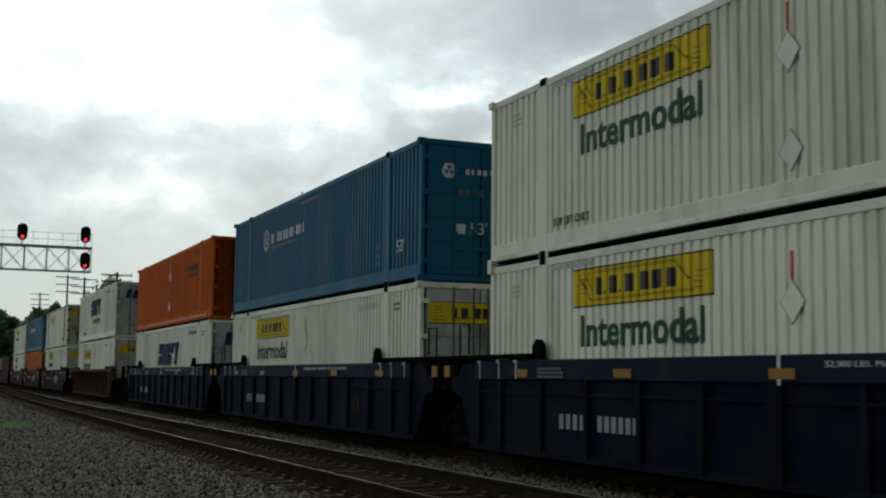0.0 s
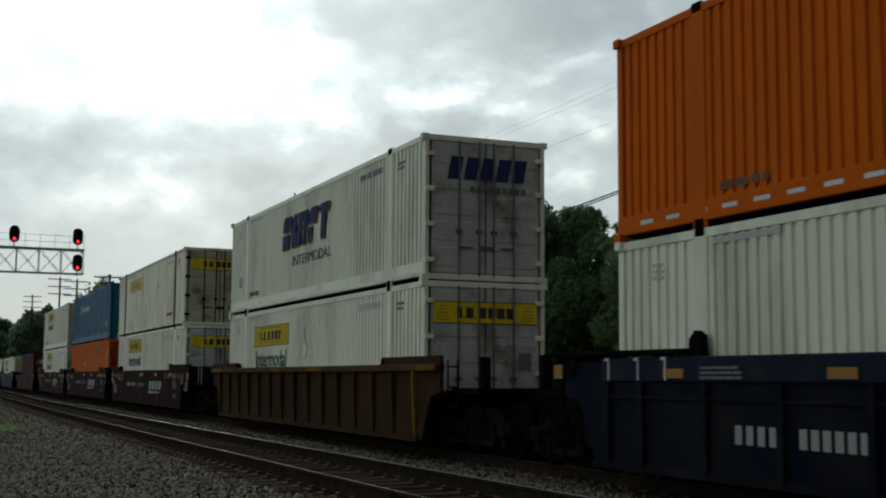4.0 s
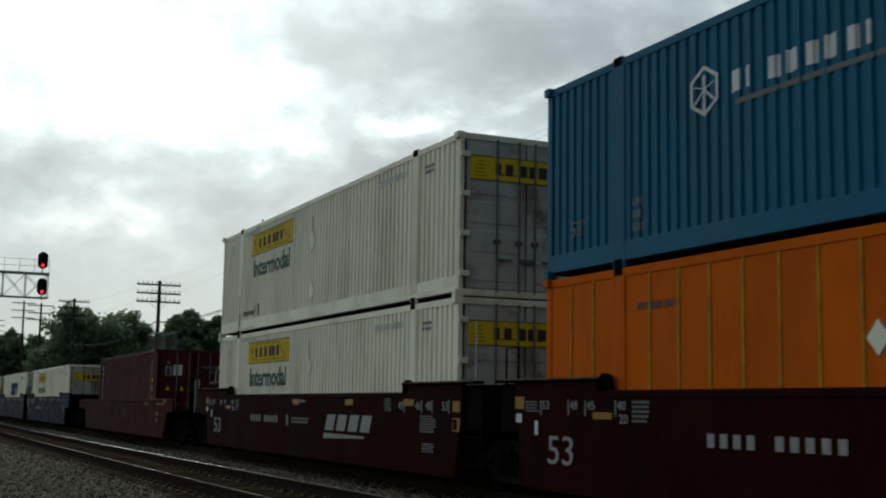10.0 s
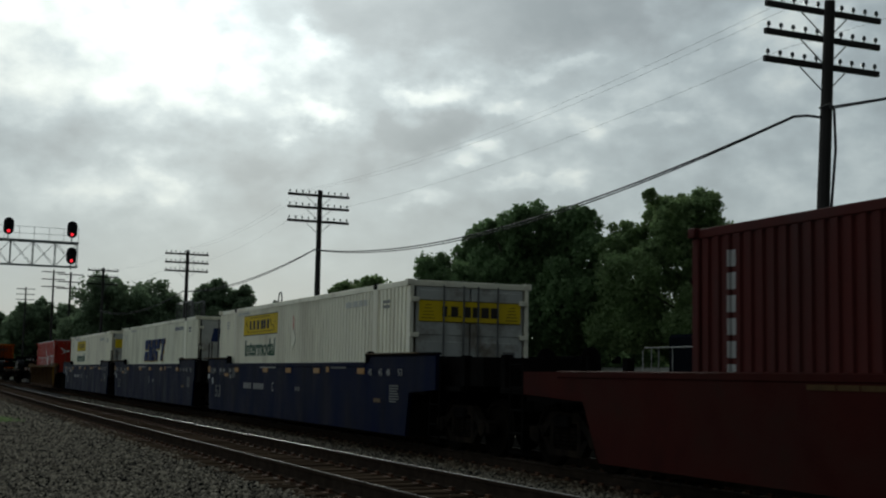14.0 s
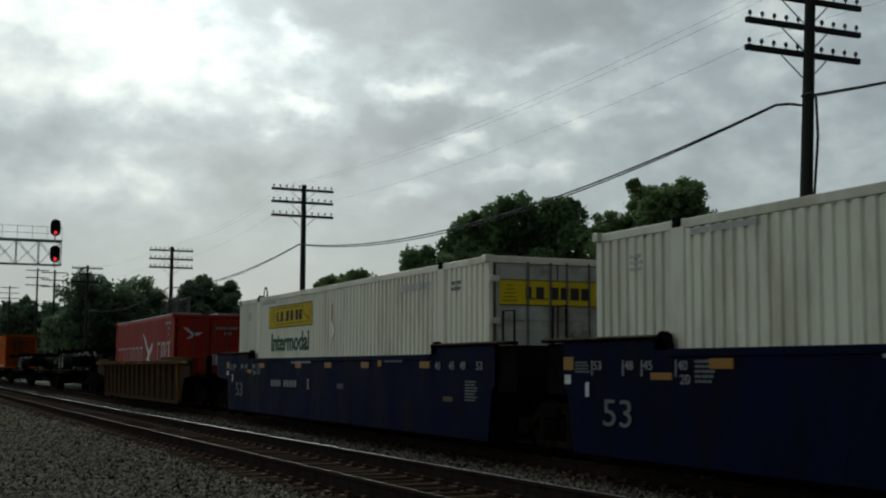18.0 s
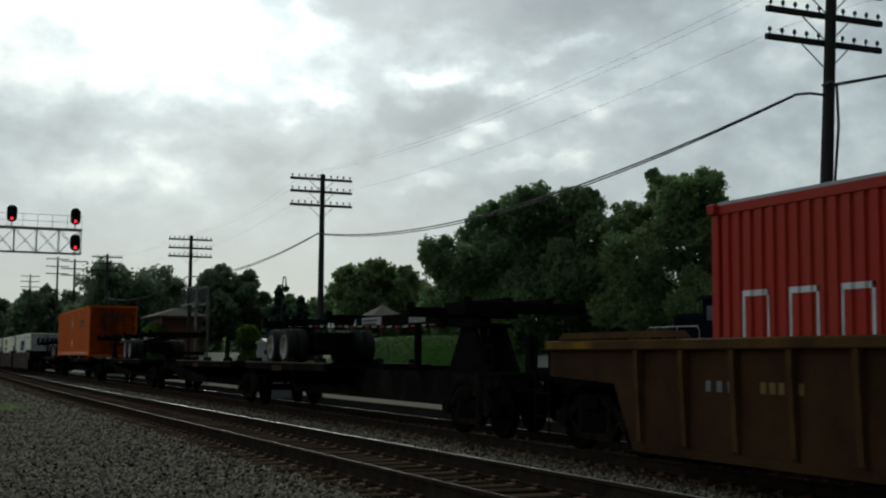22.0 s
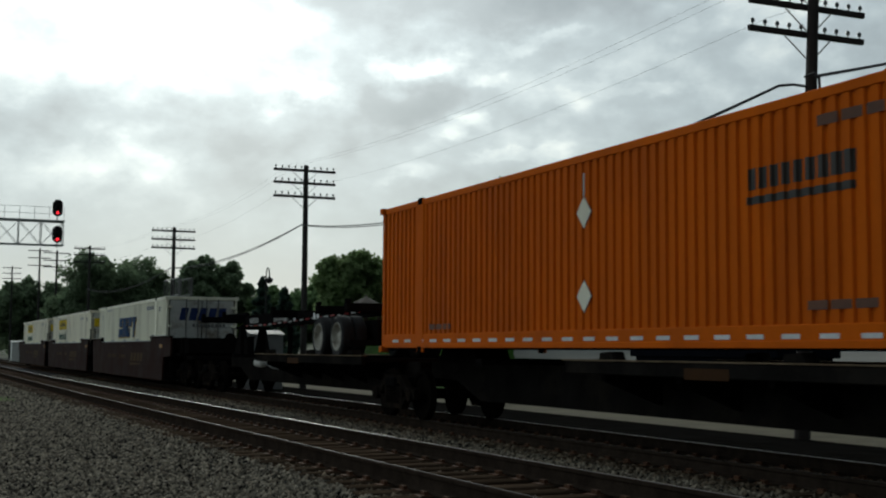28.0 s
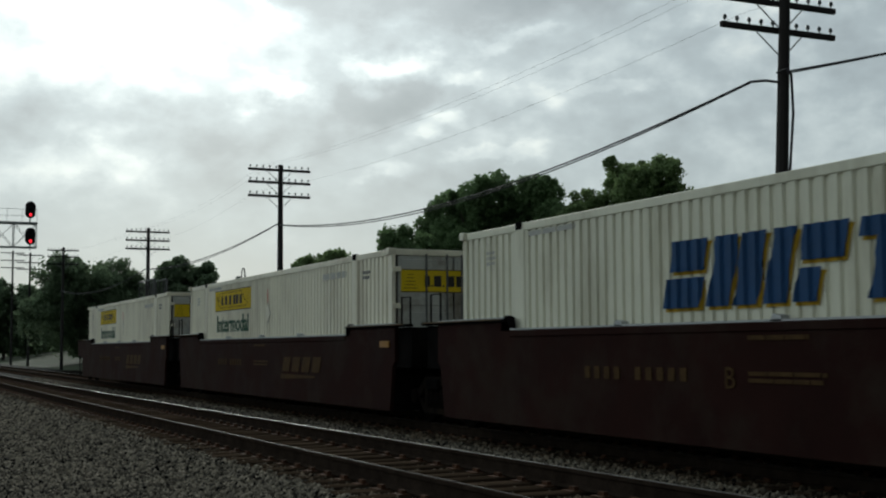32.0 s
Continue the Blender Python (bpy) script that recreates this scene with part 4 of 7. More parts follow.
tree("shade_tree", 45.0, 125, 11.0, 9.0, "leaf_mid", "rounded green tree behind the white house", 27, 0.3, 0.06, 14, 26000, 0.17)
tree("shade_tree", 73.0, 140, 8.6, 10.5, "leaf_dark", "dark green tree behind the street lamp", 20, 0.3, 0.03, 14, 26000, 0.18)
tree("shade_tree", 66.8, 120, 8.6, 12.0, "leaf_dark", "dark green tree filling the gap behind the lawn", 22, 0.3, 0.02, 15, 30000, 0.17)
tree("shade_tree", 59.5, 112, 10.4, 12.0, "leaf_dark", "dark green tree between two larger trees", 23, 0.3, 0.02, 15, 30000, 0.17)
tree("shade_tree", 51.6, 120, 7.0, 9.0, "leaf_dark", "dark green tree behind the tall pole", 24, 0.3, 0.02, 13, 18000, 0.18)


def spruce(az, dist, height, width, label, seed, bare=0.0):
    x, y = at(az, dist)
    z = ground_z(y)
    t = thing("spruce_tree", label, "conifer", "conifers", pose(x, y, z))
    h = height - z
    g = Geo().tube((0, 0, 0), (0, 0, h), 0.14, 0.02, 7)
    for i in range(int(bare * 14)):
        k = h * (1 - bare * 0.75 * i / 14) - 0.15
        a = i * 2.2
        g.tube((0, 0, k), (math.cos(a) * 0.5, math.sin(a) * 0.5, k + 0.1), 0.02, 0.008, 4)
    part("trunk", g, M["bark"], t)
    top = h * (1 - bare * 0.8)
    blobs = []
    for i in range(22):
        k = i / 22
        rr = width * 0.5 * (1 - k) * 0.75
        a = i * 2.4
        blobs.append(((math.cos(a) * rr, math.sin(a) * rr, top * (0.1 + 0.88 * k)), (0.18 + 0.3 * width * (1 - k) * 0.5,) * 2 + (0.28,)))
    v, f = leaf_cloud(blobs, 5200, 0.17, 0.3, seed)
    part("crown", bulk_mesh("crown", v, f, M["leaf_blue"]), None, t, "layered needle crown")


spruce(74.5, 96, 7.0, 3.2, "dark blue-green spruce beside the street lamp", 31)
spruce(73.5, 100, 6.4, 3.4, "dark blue-green spruce beside the street lamp", 32)
spruce(50.55, 88, 12.0, 4.6, "dark spruce with a bare dead top beside the tall pole", 33, 0.42)


def bush(az, dist, w, h, leaf, label, seed, count=6000, size=0.08):
    x, y = at(az, dist)
    t = thing("bush", label, "bush", "bushes", pose(x, y, ground_z(y) - 0.03))
    g = Geo()
    for i in range(6):
        a = i * 1.05
        g.tube((0, 0, 0), (math.cos(a) * w * 0.25, math.sin(a) * w * 0.25, h * 0.6), 0.03, 0.012, 5)
    part("stems", g, M["bark"], t)
    k = min(h * 0.5, w * 0.53)
    blobs = [((0, 0, h - k), (w * 0.5, w * 0.5, k)), ((0, 0, h * 0.3), (w * 0.46, w * 0.46, h * 0.3))]
    v, f = leaf_cloud(blobs, count, size, 0, seed, 0.25)
    part("crown", bulk_mesh("crown", v, f, M[leaf]), None, t, "clipped leafy crown")


bush(64.95, 50, 2.2, 3.55, "leaf_light", "round clipped yellow-green shrub on the lawn", 41, 30000, 0.055)
bush(79.98, 122, 2.9, 4.9, "leaf_light", "round yellow-green shrub by the depot", 42, 14000, 0.1)
bush(75.86, 90, 1.7, 3.9, "leaf_light", "small yellow-green shrub by the cabinet", 43, 12000, 0.08)
bush(59.2, 88, 3.4, 1.5, "leaf_dark", "low dark green hedge behind the locomotive", 44, 5000)
bush(62.3, 92, 3.0, 1.4, "leaf_dark", "low dark green hedge by the parking lot", 45, 5000)


def lawn_z(az, dist):
    """A low grass bank between the tracks and the gazebo."""
    y = dist * math.cos(radians(az))
    a = float(np.interp(az, [62.8, 64.3, 73.6, 76.3], [0, 1, 1, 0]))
    b = float(np.interp(dist, [44, 62, 68, 86], [0, 1, 1, 0]))
    rise = 1.367 + 64 * math.tan(radians(1.0)) - ground_z(y)
    k = min(1.0, max(0.0, (y - 20.8) / 3.0))
    return ground_z(y) + 0.05 + k * k * (3 - 2 * k) * a * b * b * (3 - 2 * b) * rise


def lawn():
    g = Geo()
    azs, ds = [62.2 + i * 0.3 for i in range(47)], [42 + i * 1.5 for i in range(32)]
    for a in azs:
        near = max(44.0, 20.7 / math.cos(radians(a)))
        for d in ds:
            d = near + (90 - near) * (d - 42) / 46.5
            x, y = at(a, d)
            g.v.append((x, y, lawn_z(a, d) + 0.05 * noise.noise((x * 0.3, y * 0.3, 5))))
    n = len(ds)
    g.f = [(i * n + j, i * n + j + 1, (i + 1) * n + j + 1, (i + 1) * n + j) for i in range(len(azs) - 1) for j in range(n - 1)]
    solid("lawn", g, mat("mown_grass", (0.024, 0.064, 0.008), 0.95, vary=0.3, scale=0.6, grain=14, bump=0.6, spec=0.03), "bank of mown green grass in front of the gazebo", "lawn", "structure")
    # blades along the crest
    r = np.random.default_rng(77)
    n = 26000
    a, d = 63.2 + 11 * r.random(n), 46 + 22 * r.random(n)
    x, y = -d * np.sin(np.radians(a)), d * np.cos(np.radians(a))
    keep = y > 21.5
    a, d, x, y = a[keep], d[keep], x[keep], y[keep]
    n = len(a)
    z = np.array([lawn_z(p, q) for p, q in zip(a, d)])
    p = np.stack([x, y, z], 1)
    tip = p + np.stack([r.normal(size=n) * 0.05, r.normal(size=n) * 0.05, 0.03 + 0.045 * r.random(n)], 1)
    w = np.stack([np.cos(np.radians(a)), np.sin(np.radians(a)), 0 * a], 1) * 0.02
    v = np.stack([p - w, p + w, tip], 1).reshape(-1, 3)
    ob = new("grass", bulk_mesh("grass", v, np.arange(n * 3).reshape(n, 3), M["grass_blade"]))
    tagged(ob, "short green grass blades on the lawn", "grass", "", "stuff")


lawn()


def weeds():
    """A tuft of green weeds in the ballast."""
    r = np.random.default_rng(5)
    n = 900
    a, d = r.random(n) * 6.28, np.abs(r.normal(size=n)) * 0.33
    x, y = -38.9 + np.cos(a) * d * 1.6, 2.5 + np.sin(a) * d
    p = np.stack([x, y, bed_z(x, y) - 0.01], 1)
    tip = p + np.stack([r.normal(size=n) * 0.06, r.normal(size=n) * 0.06, 0.06 + 0.2 * r.random(n) * np.exp(-d)], 1)
    w = np.stack([r.normal(size=n), r.normal(size=n), 0 * a], 1) * 0.012
    v = np.stack([p - w, p + w, tip], 1).reshape(-1, 3)
    ob = new("weeds", bulk_mesh("weeds", v, np.arange(n * 3).reshape(n, 3), M["leaf_mid"]))
    tagged(ob, "low tuft of green weeds in the ballast", "weeds", "", "stuff")


weeds()


# far belt of woods that closes the view
def woods():
    for k, (az0, az1, dist, h) in enumerate([(40, 58, 210, 8.0), (56, 76, 230, 8.5), (74, 84.5, 260, 9.5), (20, 42, 220, 9.0)]):
        blobs = []
        r = random.Random(90 + k)
        a = az0
        while a < az1:
            x, y = at(a, dist * r.uniform(0.95, 1.1))
            hh = h * r.uniform(0.6, 1.05)
            blobs.append(((x, y, 0.5 + hh * 0.45), (4.5, 4.5, hh * 0.55)))
            a += 0.9
        v, f = leaf_cloud(blobs, 9000, 0.9, 0, 91 + k)
        ob = new("far_woods", bulk_mesh("far_woods", v, f, M["leaf_dark"]))
        tagged(ob, "distant belt of dark green trees on the skyline", "trees", "", "stuff")


woods()


# ---------- things behind the tracks ----------
def locomotive():
    y = 24.9
    base = 0.18
    x0 = -37.4
    Lc = 8.0
    t = thing("switcher_locomotive", "small black centre-cab diesel locomotive on display with white handrails", "locomotive", m=pose(x0, y, base))
    part("frame", Geo().box(0, Lc, -1.2, 1.2, 1.0, 1.38, 0.03), M["loco"], t)
    part("skirt", Geo().box(0.25, Lc - 0.25, -1.1, 1.1, 0.55, 1.0), M["loco"], t)
    cab0, cab1 = 3.3, 5.55
    part("short_hood", Geo().box(1.1, cab0, -0.85, 0.85, 1.38, 2.78, 0.1), M["loco"], t, "low black engine hood")
    part("long_hood", Geo().box(cab1, Lc - 0.9, -0.85, 0.85, 1.38, 2.78, 0.1), M["loco"], t, "low black engine hood")
    part("cab", Geo().box(cab0, cab1, -1.15, 1.15, 1.38, 3.2, 0.05), M["loco"], t, "square black driver's cab")
    part("roof", Geo().prism([(-1.25, 3.18), (1.25, 3.18), (1.05, 3.33), (0, 3.42), (-1.05, 3.33)], cab0 - 0.15, cab1 + 0.15, "x"), M["loco"], t, "curved black cab roof")
    for wx in (3.6, 4.65):
        w = part("window", Geo().box(wx, wx + 0.6, -1.168, -1.14, 2.5, 2.98), M["glass"], t, "dark cab window")
        part("frame", Geo().box(wx - 0.05, wx + 0.65, -1.162, -1.145, 2.45, 3.03), M["loco"], w)
    for wy in (-0.75, 0.75):
        part("window", Geo().box(cab1 - 0.01, cab1 + 0.018, wy - 0.25, wy + 0.25, 2.78, 3.05), M["glass"], t, "dark cab window")
    for i in range(4):
        part("louvre", Geo().box(5.75 + i * 0.32, 5.98 + i * 0.32, -0.875, -0.845, 1.7, 2.4), M["steel_dark"], t)
    part("stack", Geo().tube((2.2, 0, 2.7), (2.2, 0, 2.95), 0.09), M["steel_dark"], t)
    part("headlight", Geo().tube((Lc - 0.9, 0, 2.45), (Lc - 0.78, 0, 2.45), 0.1), M["loco"], t, "dark headlight")
    # rail across the leading end
    q = Lc - 0.04
    part("handrail", Geo().path([(q, -0.62, 1.38), (q, -0.62, 2.25), (q, -0.52, 2.36), (q, 0.6, 2.36), (q, 0.7, 2.25), (q, 0.7, 1.38)], 0.024), M["decal_mid"], t, "white tubular handrail")
    part("stanchion", Geo().tube((q, 0.45, 1.38), (q, 0.45, 2.36), 0.018), M["decal_mid"], t)
    for a, b in ((0.0, 3.15), (5.75, Lc - 0.12)):
        for s in (-1.15, 1.15):
            r = Geo().path([(a, s, 1.38), (a, s, 2.2), (a + 0.12, s, 2.33), (b - 0.12, s, 2.33), (b, s, 2.2), (b, s, 1.38)], 0.022)
            part("handrail", r, M["decal_mid"], t, "white tubular handrail")
            for k in ((0.55, 1.0, 1.85) if a < 1 else (1.35,)):
                part("stanchion", Geo().tube((a + k, s, 1.38), (a + k, s, 2.33), 0.018), M["decal_mid"], t)
    for bx in (1.9, Lc - 1.9):
        b = part("truck", Geo().box(bx - 1.3, bx + 1.3, -1.15, -0.95, 0.35, 0.65, 0.03).box(bx - 1.3, bx + 1.3, 0.95, 1.15, 0.35, 0.65, 0.03), M["steel_dark"], t)
        for dx in (-0.9, 0.9):
            part("wheelset", Geo().lathe([(-0.8, 0.42), (-0.68, 0.46), (-0.66, 0.1), (0.66, 0.1), (0.68, 0.46), (0.8, 0.42)], 18, (bx + dx, 0, 0.42)), M["steel_dark"], b)
    part("coupler", Geo().box(-0.5, 0, -0.12, 0.12, 0.75, 1.0).box(Lc, Lc + 0.5, -0.12, 0.12, 0.75, 1.0), M["steel_dark"], t)
    tr = thing("display_track", "short length of track under the display locomotive", "railway track", kind="structure")
    for s in (-0.75, 0.75):
        part("rail", Geo().box(x0 - 2, x0 + Lc + 2, y + s - 0.035, y + s + 0.035, base - 0.17, base), M["rail_side"], tr)
    for i in range(20):
        part("sleeper", Geo().box(x0 - 1.8 + i * 0.58, x0 - 1.57 + i * 0.58, y - 1.25, y + 1.25, base - 0.3, base - 0.17), M["tie"], tr)


locomotive()


def house(x, y, w, d, eave, ridge, wall_m, roof_m, label, turn=0.0, windows=()):
    z = ground_z(y) - 0.05
    t = thing("house", label, "house", "houses behind the tracks", pose(x, y, z, 0, 0, turn))
    e, r = eave - z, ridge - z
    part("wall", Geo().prism([(-w / 2, 0), (w / 2, 0), (w / 2, e), (0, r), (-w / 2, e)], -d / 2, d / 2, "y"), wall_m, t, "clapboard gable walls")
    k = (r - e) / (w / 2)
    o = 0.45
    for s in (-1, 1):
        part("roof", Geo().prism([(0, r + 0.06), (s * (w / 2 + o), e - k * o + 0.06), (s * (w / 2 + o), e - k * o + 0.2), (0, r + 0.22)], -d / 2 - 0.4, d / 2 + 0.4, "y"), roof_m, t, "pitched shingle roof")
        part("fascia", Geo().prism([(0, r + 0.0), (s * (w / 2 + o), e - k * o - 0.02), (s * (w / 2 + o), e - k * o + 0.17), (0, r + 0.19)], -d / 2 - 0.44, -d / 2 - 0.405, "y"), M["siding"], t)
    n = int((r) / 0.22)
    for i in range(1, n):
        zz = i * 0.22
        half = w / 2 if zz < e else w / 2 * max(0, (r - zz) / (r - e))
        if half > 0.3:
            part("clapboard", Geo().box(-half, half, -d / 2 - 0.02, -d / 2 + 0.01, zz - 0.02, zz), wall_m, t)
    for wx, wz, ww, wh in windows:
        f = part("window", Geo().box(wx - ww / 2 - 0.08, wx + ww / 2 + 0.08, -d / 2 - 0.05, -d / 2 + 0.02, wz - 0.08, wz + wh + 0.08), M["siding"], t, "white framed window")
        part("pane", Geo().box(wx - ww / 2, wx + ww / 2, -d / 2 - 0.06, -d / 2 - 0.03, wz, wz + wh), M["glass"], f)
    return t


hx, hy = at(43.8, 78)
house(hx, hy, 9.6, 10, 5.05, 8.5, M["siding"], M["shingle_dark"], "white clapboard gable house behind the parking lot", 43.8, [(-2.55, 1.6, 0.9, 1.2), (0.4, 3.4, 1.0, 1.2), (2.4, 1.6, 0.9, 1.2)])
hx, hy = at(47.3, 100)
house(hx, hy, 6.0, 9, 4.3, 6.0, M["brick"], M["shingle"], "low house with a brown shingle roof", -45, [(-1.6, 1.0, 0.9, 1.2), (1.2, 1.0, 0.9, 1.2)])


def depot():
    x, y = at(79.15, 125)
    z = ground_z(y)
    t = thing("railway_depot", "low brick depot with a wide brown hipped roof", "station building", m=pose(x, y, z))
    e, r = 5.27 - z, 6.1 - z
    part("wall", Geo().box(-2.9, 2.9, -1.8, 1.8, 0, e), M["brick"], t, "dull red brick walls")
    a, b = 3.85, 2.7
    g = Geo()
    g.add([(-a, -b, e), (a, -b, e), (a, b, e), (-a, b, e), (-a + 2.0, 0, r), (a - 2.0, 0, r), (-a, -b, e - 0.15), (a, -b, e - 0.15), (a, b, e - 0.15), (-a, b, e - 0.15)],
          [(0, 1, 5, 4), (1, 2, 5), (2, 3, 4, 5), (3, 0, 4), (0, 6, 7, 1), (1, 7, 8, 2), (2, 8, 9, 3), (3, 9, 6, 0), (6, 9, 8, 7)])
    part("roof", g, M["shingle_dark"], t, "brown hipped shingle roof with wide eaves")
    for wx in (-2.2, -0.75, 0.75, 2.2):
        part("window", Geo().box(wx - 0.4, wx + 0.4, -1.83, -1.78, 1.4, 3.2), M["glass"], t)


depot()


def gazebo():
    x, y = at(69.75, 92)
    z = ground_z(y)
    t = thing("gazebo", "octagonal timber gazebo with a weathered shingle roof", "gazebo", m=pose(x, y, z))
    lo, hi = 4.46 - z, 5.32 - z
    part("base", Geo().lathe([(0, 1.6), (0.25, 1.6)], 8, axis="z"), M["concrete"], t)
    for i in range(8):
        a = i * math.pi / 4 + 0.39
        part("post", Geo().box(math.cos(a) * 1.3 - 0.06, math.cos(a) * 1.3 + 0.06, math.sin(a) * 1.3 - 0.06, math.sin(a) * 1.3 + 0.06, 0.25, lo + 0.1), M["wood_post"], t)
    part("roof", Geo().lathe([(lo - 0.06, 1.72), (lo, 1.74), (lo + 0.38, 0.95), (hi - 0.1, 0.16), (hi, 0.1), (hi + 0.12, 0.02)], 8, axis="z"), M["gazebo_roof"], t, "eight-sided shingle roof")
    part("rail", Geo().lathe([(1.2, 1.3), (1.28, 1.3)], 8, axis="z"), M["wood_post"], t)


gazebo()


def street_lamp():
    x, y = at(74.35, 66)
    z = ground_z(y)
    t = thing("street_lamp", "black shepherd's-crook street lamp with a hanging lantern", "street lamp", m=pose(x, y, z))
    h = 5.75 - z
    part("post", Geo().tube((0, 0, 0), (0, 0, 0.8), 0.11, 0.08).tube((0, 0, 0.8), (0, 0, h - 0.55), 0.055, 0.04), M["signal_black"], t)
    arc = [(-0.0 + 0.32 - 0.32 * math.cos(a), 0, h - 0.55 + 0.42 * math.sin(a)) for a in [i * math.pi / 10 for i in range(11)]]
    part("crook", Geo().path(arc, 0.035), M["signal_black"], t)
    part("lantern", Geo().lathe([(h - 0.98, 0.05), (h - 0.9, 0.15), (h - 0.72, 0.2), (h - 0.66, 0.08), (h - 0.55, 0.03)], 10, (0.64, 0, 0), "z"), M["signal_black"], t)


street_lamp()


def cabinet(az, dist, paint, label):
    x, y = at(az, dist)
    z = ground_z(y) - 0.02
    t = thing("equipment_cabinet", label, "utility cabinet", m=pose(x, y, z))
    part("body", Geo().box(-0.95, 0.95, -0.75, 0.75, 0, 2.55, 0.02), M[paint], t)
    part("roof", Geo().prism([(-1.0, 2.55), (1.0, 2.55), (1.0, 2.61), (0, 2.8), (-1.0, 2.61)], -0.82, 0.82, "y"), M[paint], t, "shallow pitched metal roof")
    part("door", Geo().box(0.05, 0.8, -0.775, -0.745, 0.15, 1.95), M[paint], t)
    d = t.children[-1]
    part("handle", Geo().box(0.12, 0.17, -0.8, -0.775, 0.95, 1.15), M["rod"], d)


cabinet(74.5, 58, "box_paint", "pale grey metal railway equipment hut")
cabinet(85.1, 165, "siding", "white metal railway hut beside the far track")


def lattice_signal():
    x, y = at(78.3, 88)
    z = ground_z(y)
    t = thing("signal_bridge", "grey lattice steel signal bridge beside the pole line", "signal gantry", m=pose(x, y, z))
    zb, zt = 5.0 - z, 6.15 - z
    for yy in (-0.4, 0.4):
        for zz in (zb, zt):
            part("chord", Geo().box(-2.7, 2.5, yy - 0.04, yy + 0.04, zz - 0.04, zz + 0.04), M["rod"], t)
        for i in range(6):
            xx = -2.7 + i * 1.04
            part("post", Geo().tube((xx, yy, zb), (xx, yy, zt), 0.03, n=5), M["rod"], t)
            if i < 5:
                part("brace", Geo().tube((xx, yy, zb), (xx + 1.04, yy, zt), 0.022, n=5), M["rod"], t)
    for xx in (2.1, 2.7):
        for yy in (-0.4, 0.4):
            part("leg", Geo().tube((xx, yy, 0), (xx, yy, zt), 0.05, n=6), M["rod"], t)
    for i in range(9):
        k = zt * i / 9
        part("brace", Geo().tube((2.1, -0.4, k), (2.7, -0.4, k + zt / 9), 0.02, n=5), M["rod"], t)
        part("brace", Geo().tube((2.7, -0.4, k), (2.1, -0.4, k + zt / 9), 0.02, n=5), M["rod"], t)


lattice_signal()


def lot_and_cars():
    # pale parking surface that climbs behind the locomotive
    g = Geo()
    xs, ys = list(range(-88, -21, 3)), list(range(30, 44, 1))
    g.v = [(x, y, ground_z(y) + 0.14) for x in xs for y in ys]
    n = len(ys)
    g.f = [(i * n + j, (i + 1) * n + j, (i + 1) * n + j + 1, i * n + j + 1) for i in range(len(xs) - 1) for j in range(n - 1)]
    solid("parking_lot", g, M["lot"], "pale worn parking lot on rising ground", "pavement", "structure")
    # near-black strip: the shade beside and under the train is put into its colour
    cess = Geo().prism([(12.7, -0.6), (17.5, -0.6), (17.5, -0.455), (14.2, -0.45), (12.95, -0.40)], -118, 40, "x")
    solid("cinder_path", cess, mat("shade_darkened_ground", (0.010, 0.0094, 0.0085), 0.95, vary=0.35, scale=1.2, grain=30, bump=0.6, spec=0.0), "ground strip beside the far track, darkened by painted train shade", "ground", "structure")
    verge = Geo().prism([(17.5, -0.6), (20.4, -0.6), (20.4, -0.44), (17.5, -0.455)], -118, 40, "x")
    solid("service_road", verge, mat("pale_dusty_gravel", (0.125, 0.112, 0.080), 0.95, vary=0.2, scale=1.5, grain=30, bump=0.5, spec=0.03), "pale dusty gravel service road beside the far track", "road", "structure")
    for k, (az, dist, colr) in enumerate([(48.2, 86, "silver"), (60.2, 84, "loco"), (62.2, 86, "loco")]):
        x, y = at(az, dist)
        z = ground_z(y) + (0.14 if y < 43 else 0.0)
        c = thing("parked_car", "silver parked car beside the white house" if colr == "silver" else "dark parked car in the lot", "car", "parked cars", pose(x, y, z, 0, 0, (115, 40, 46)[k]))
        prof = [(-2.2, 0.3), (2.2, 0.3), (2.25, 0.7), (2.05, 0.85), (1.2, 0.93), (0.6, 1.4), (-0.9, 1.45), (-1.7, 1.0), (-2.2, 0.9)]
        body = part("body", Geo().prism(prof, -0.85, 0.85, "y"), M[colr], c)
        part("side_window", Geo().prism([(1.0, 0.97), (0.52, 1.33), (-0.85, 1.37), (-1.45, 1.0)], -0.87, -0.84, "y"), M["glass"], c)
        for wx in (-1.35, 1.35):
            for wy in (-0.8, 0.8):
                wh = part("wheel", Geo().lathe([(-0.1, 0.29), (-0.08, 0.32), (0.08, 0.32), (0.1, 0.29)], 16, (wx, wy, 0.32)), M["rubber"], c)
                part("rim", Geo().lathe([(-0.115, 0.18), (-0.1, 0.2)], 12, (wx, wy, 0.32)), M["rim"], wh)


lot_and_cars()


# ---------- containers ----------
W2 = 1.295            # half the width of a container
PITCH = 0.2125         # one wave of the corrugated side


def wave(x):
    """Depth of the corrugated side at x: 0 on the outer ribs, positive in the hollows."""
    k = (x / PITCH) % 1.0
    if k < 0.52:
        return 0.0
    if k < 0.58:
        return (k - 0.52) / 0.06 * 0.034
    if k < 0.94:
        return 0.034
    return (1 - k) / 0.06 * 0.034


def wave_stops(x0, x1):
    xs = {x0, x1}
    i = math.floor(x0 / PITCH) - 1
    while i * PITCH < x1:
        for k in (0, 0.52, 0.58, 0.94):
            q = (i + k) * PITCH
            if x0 < q < x1:
                xs.add(q)
        i += 1
    return sorted(xs)


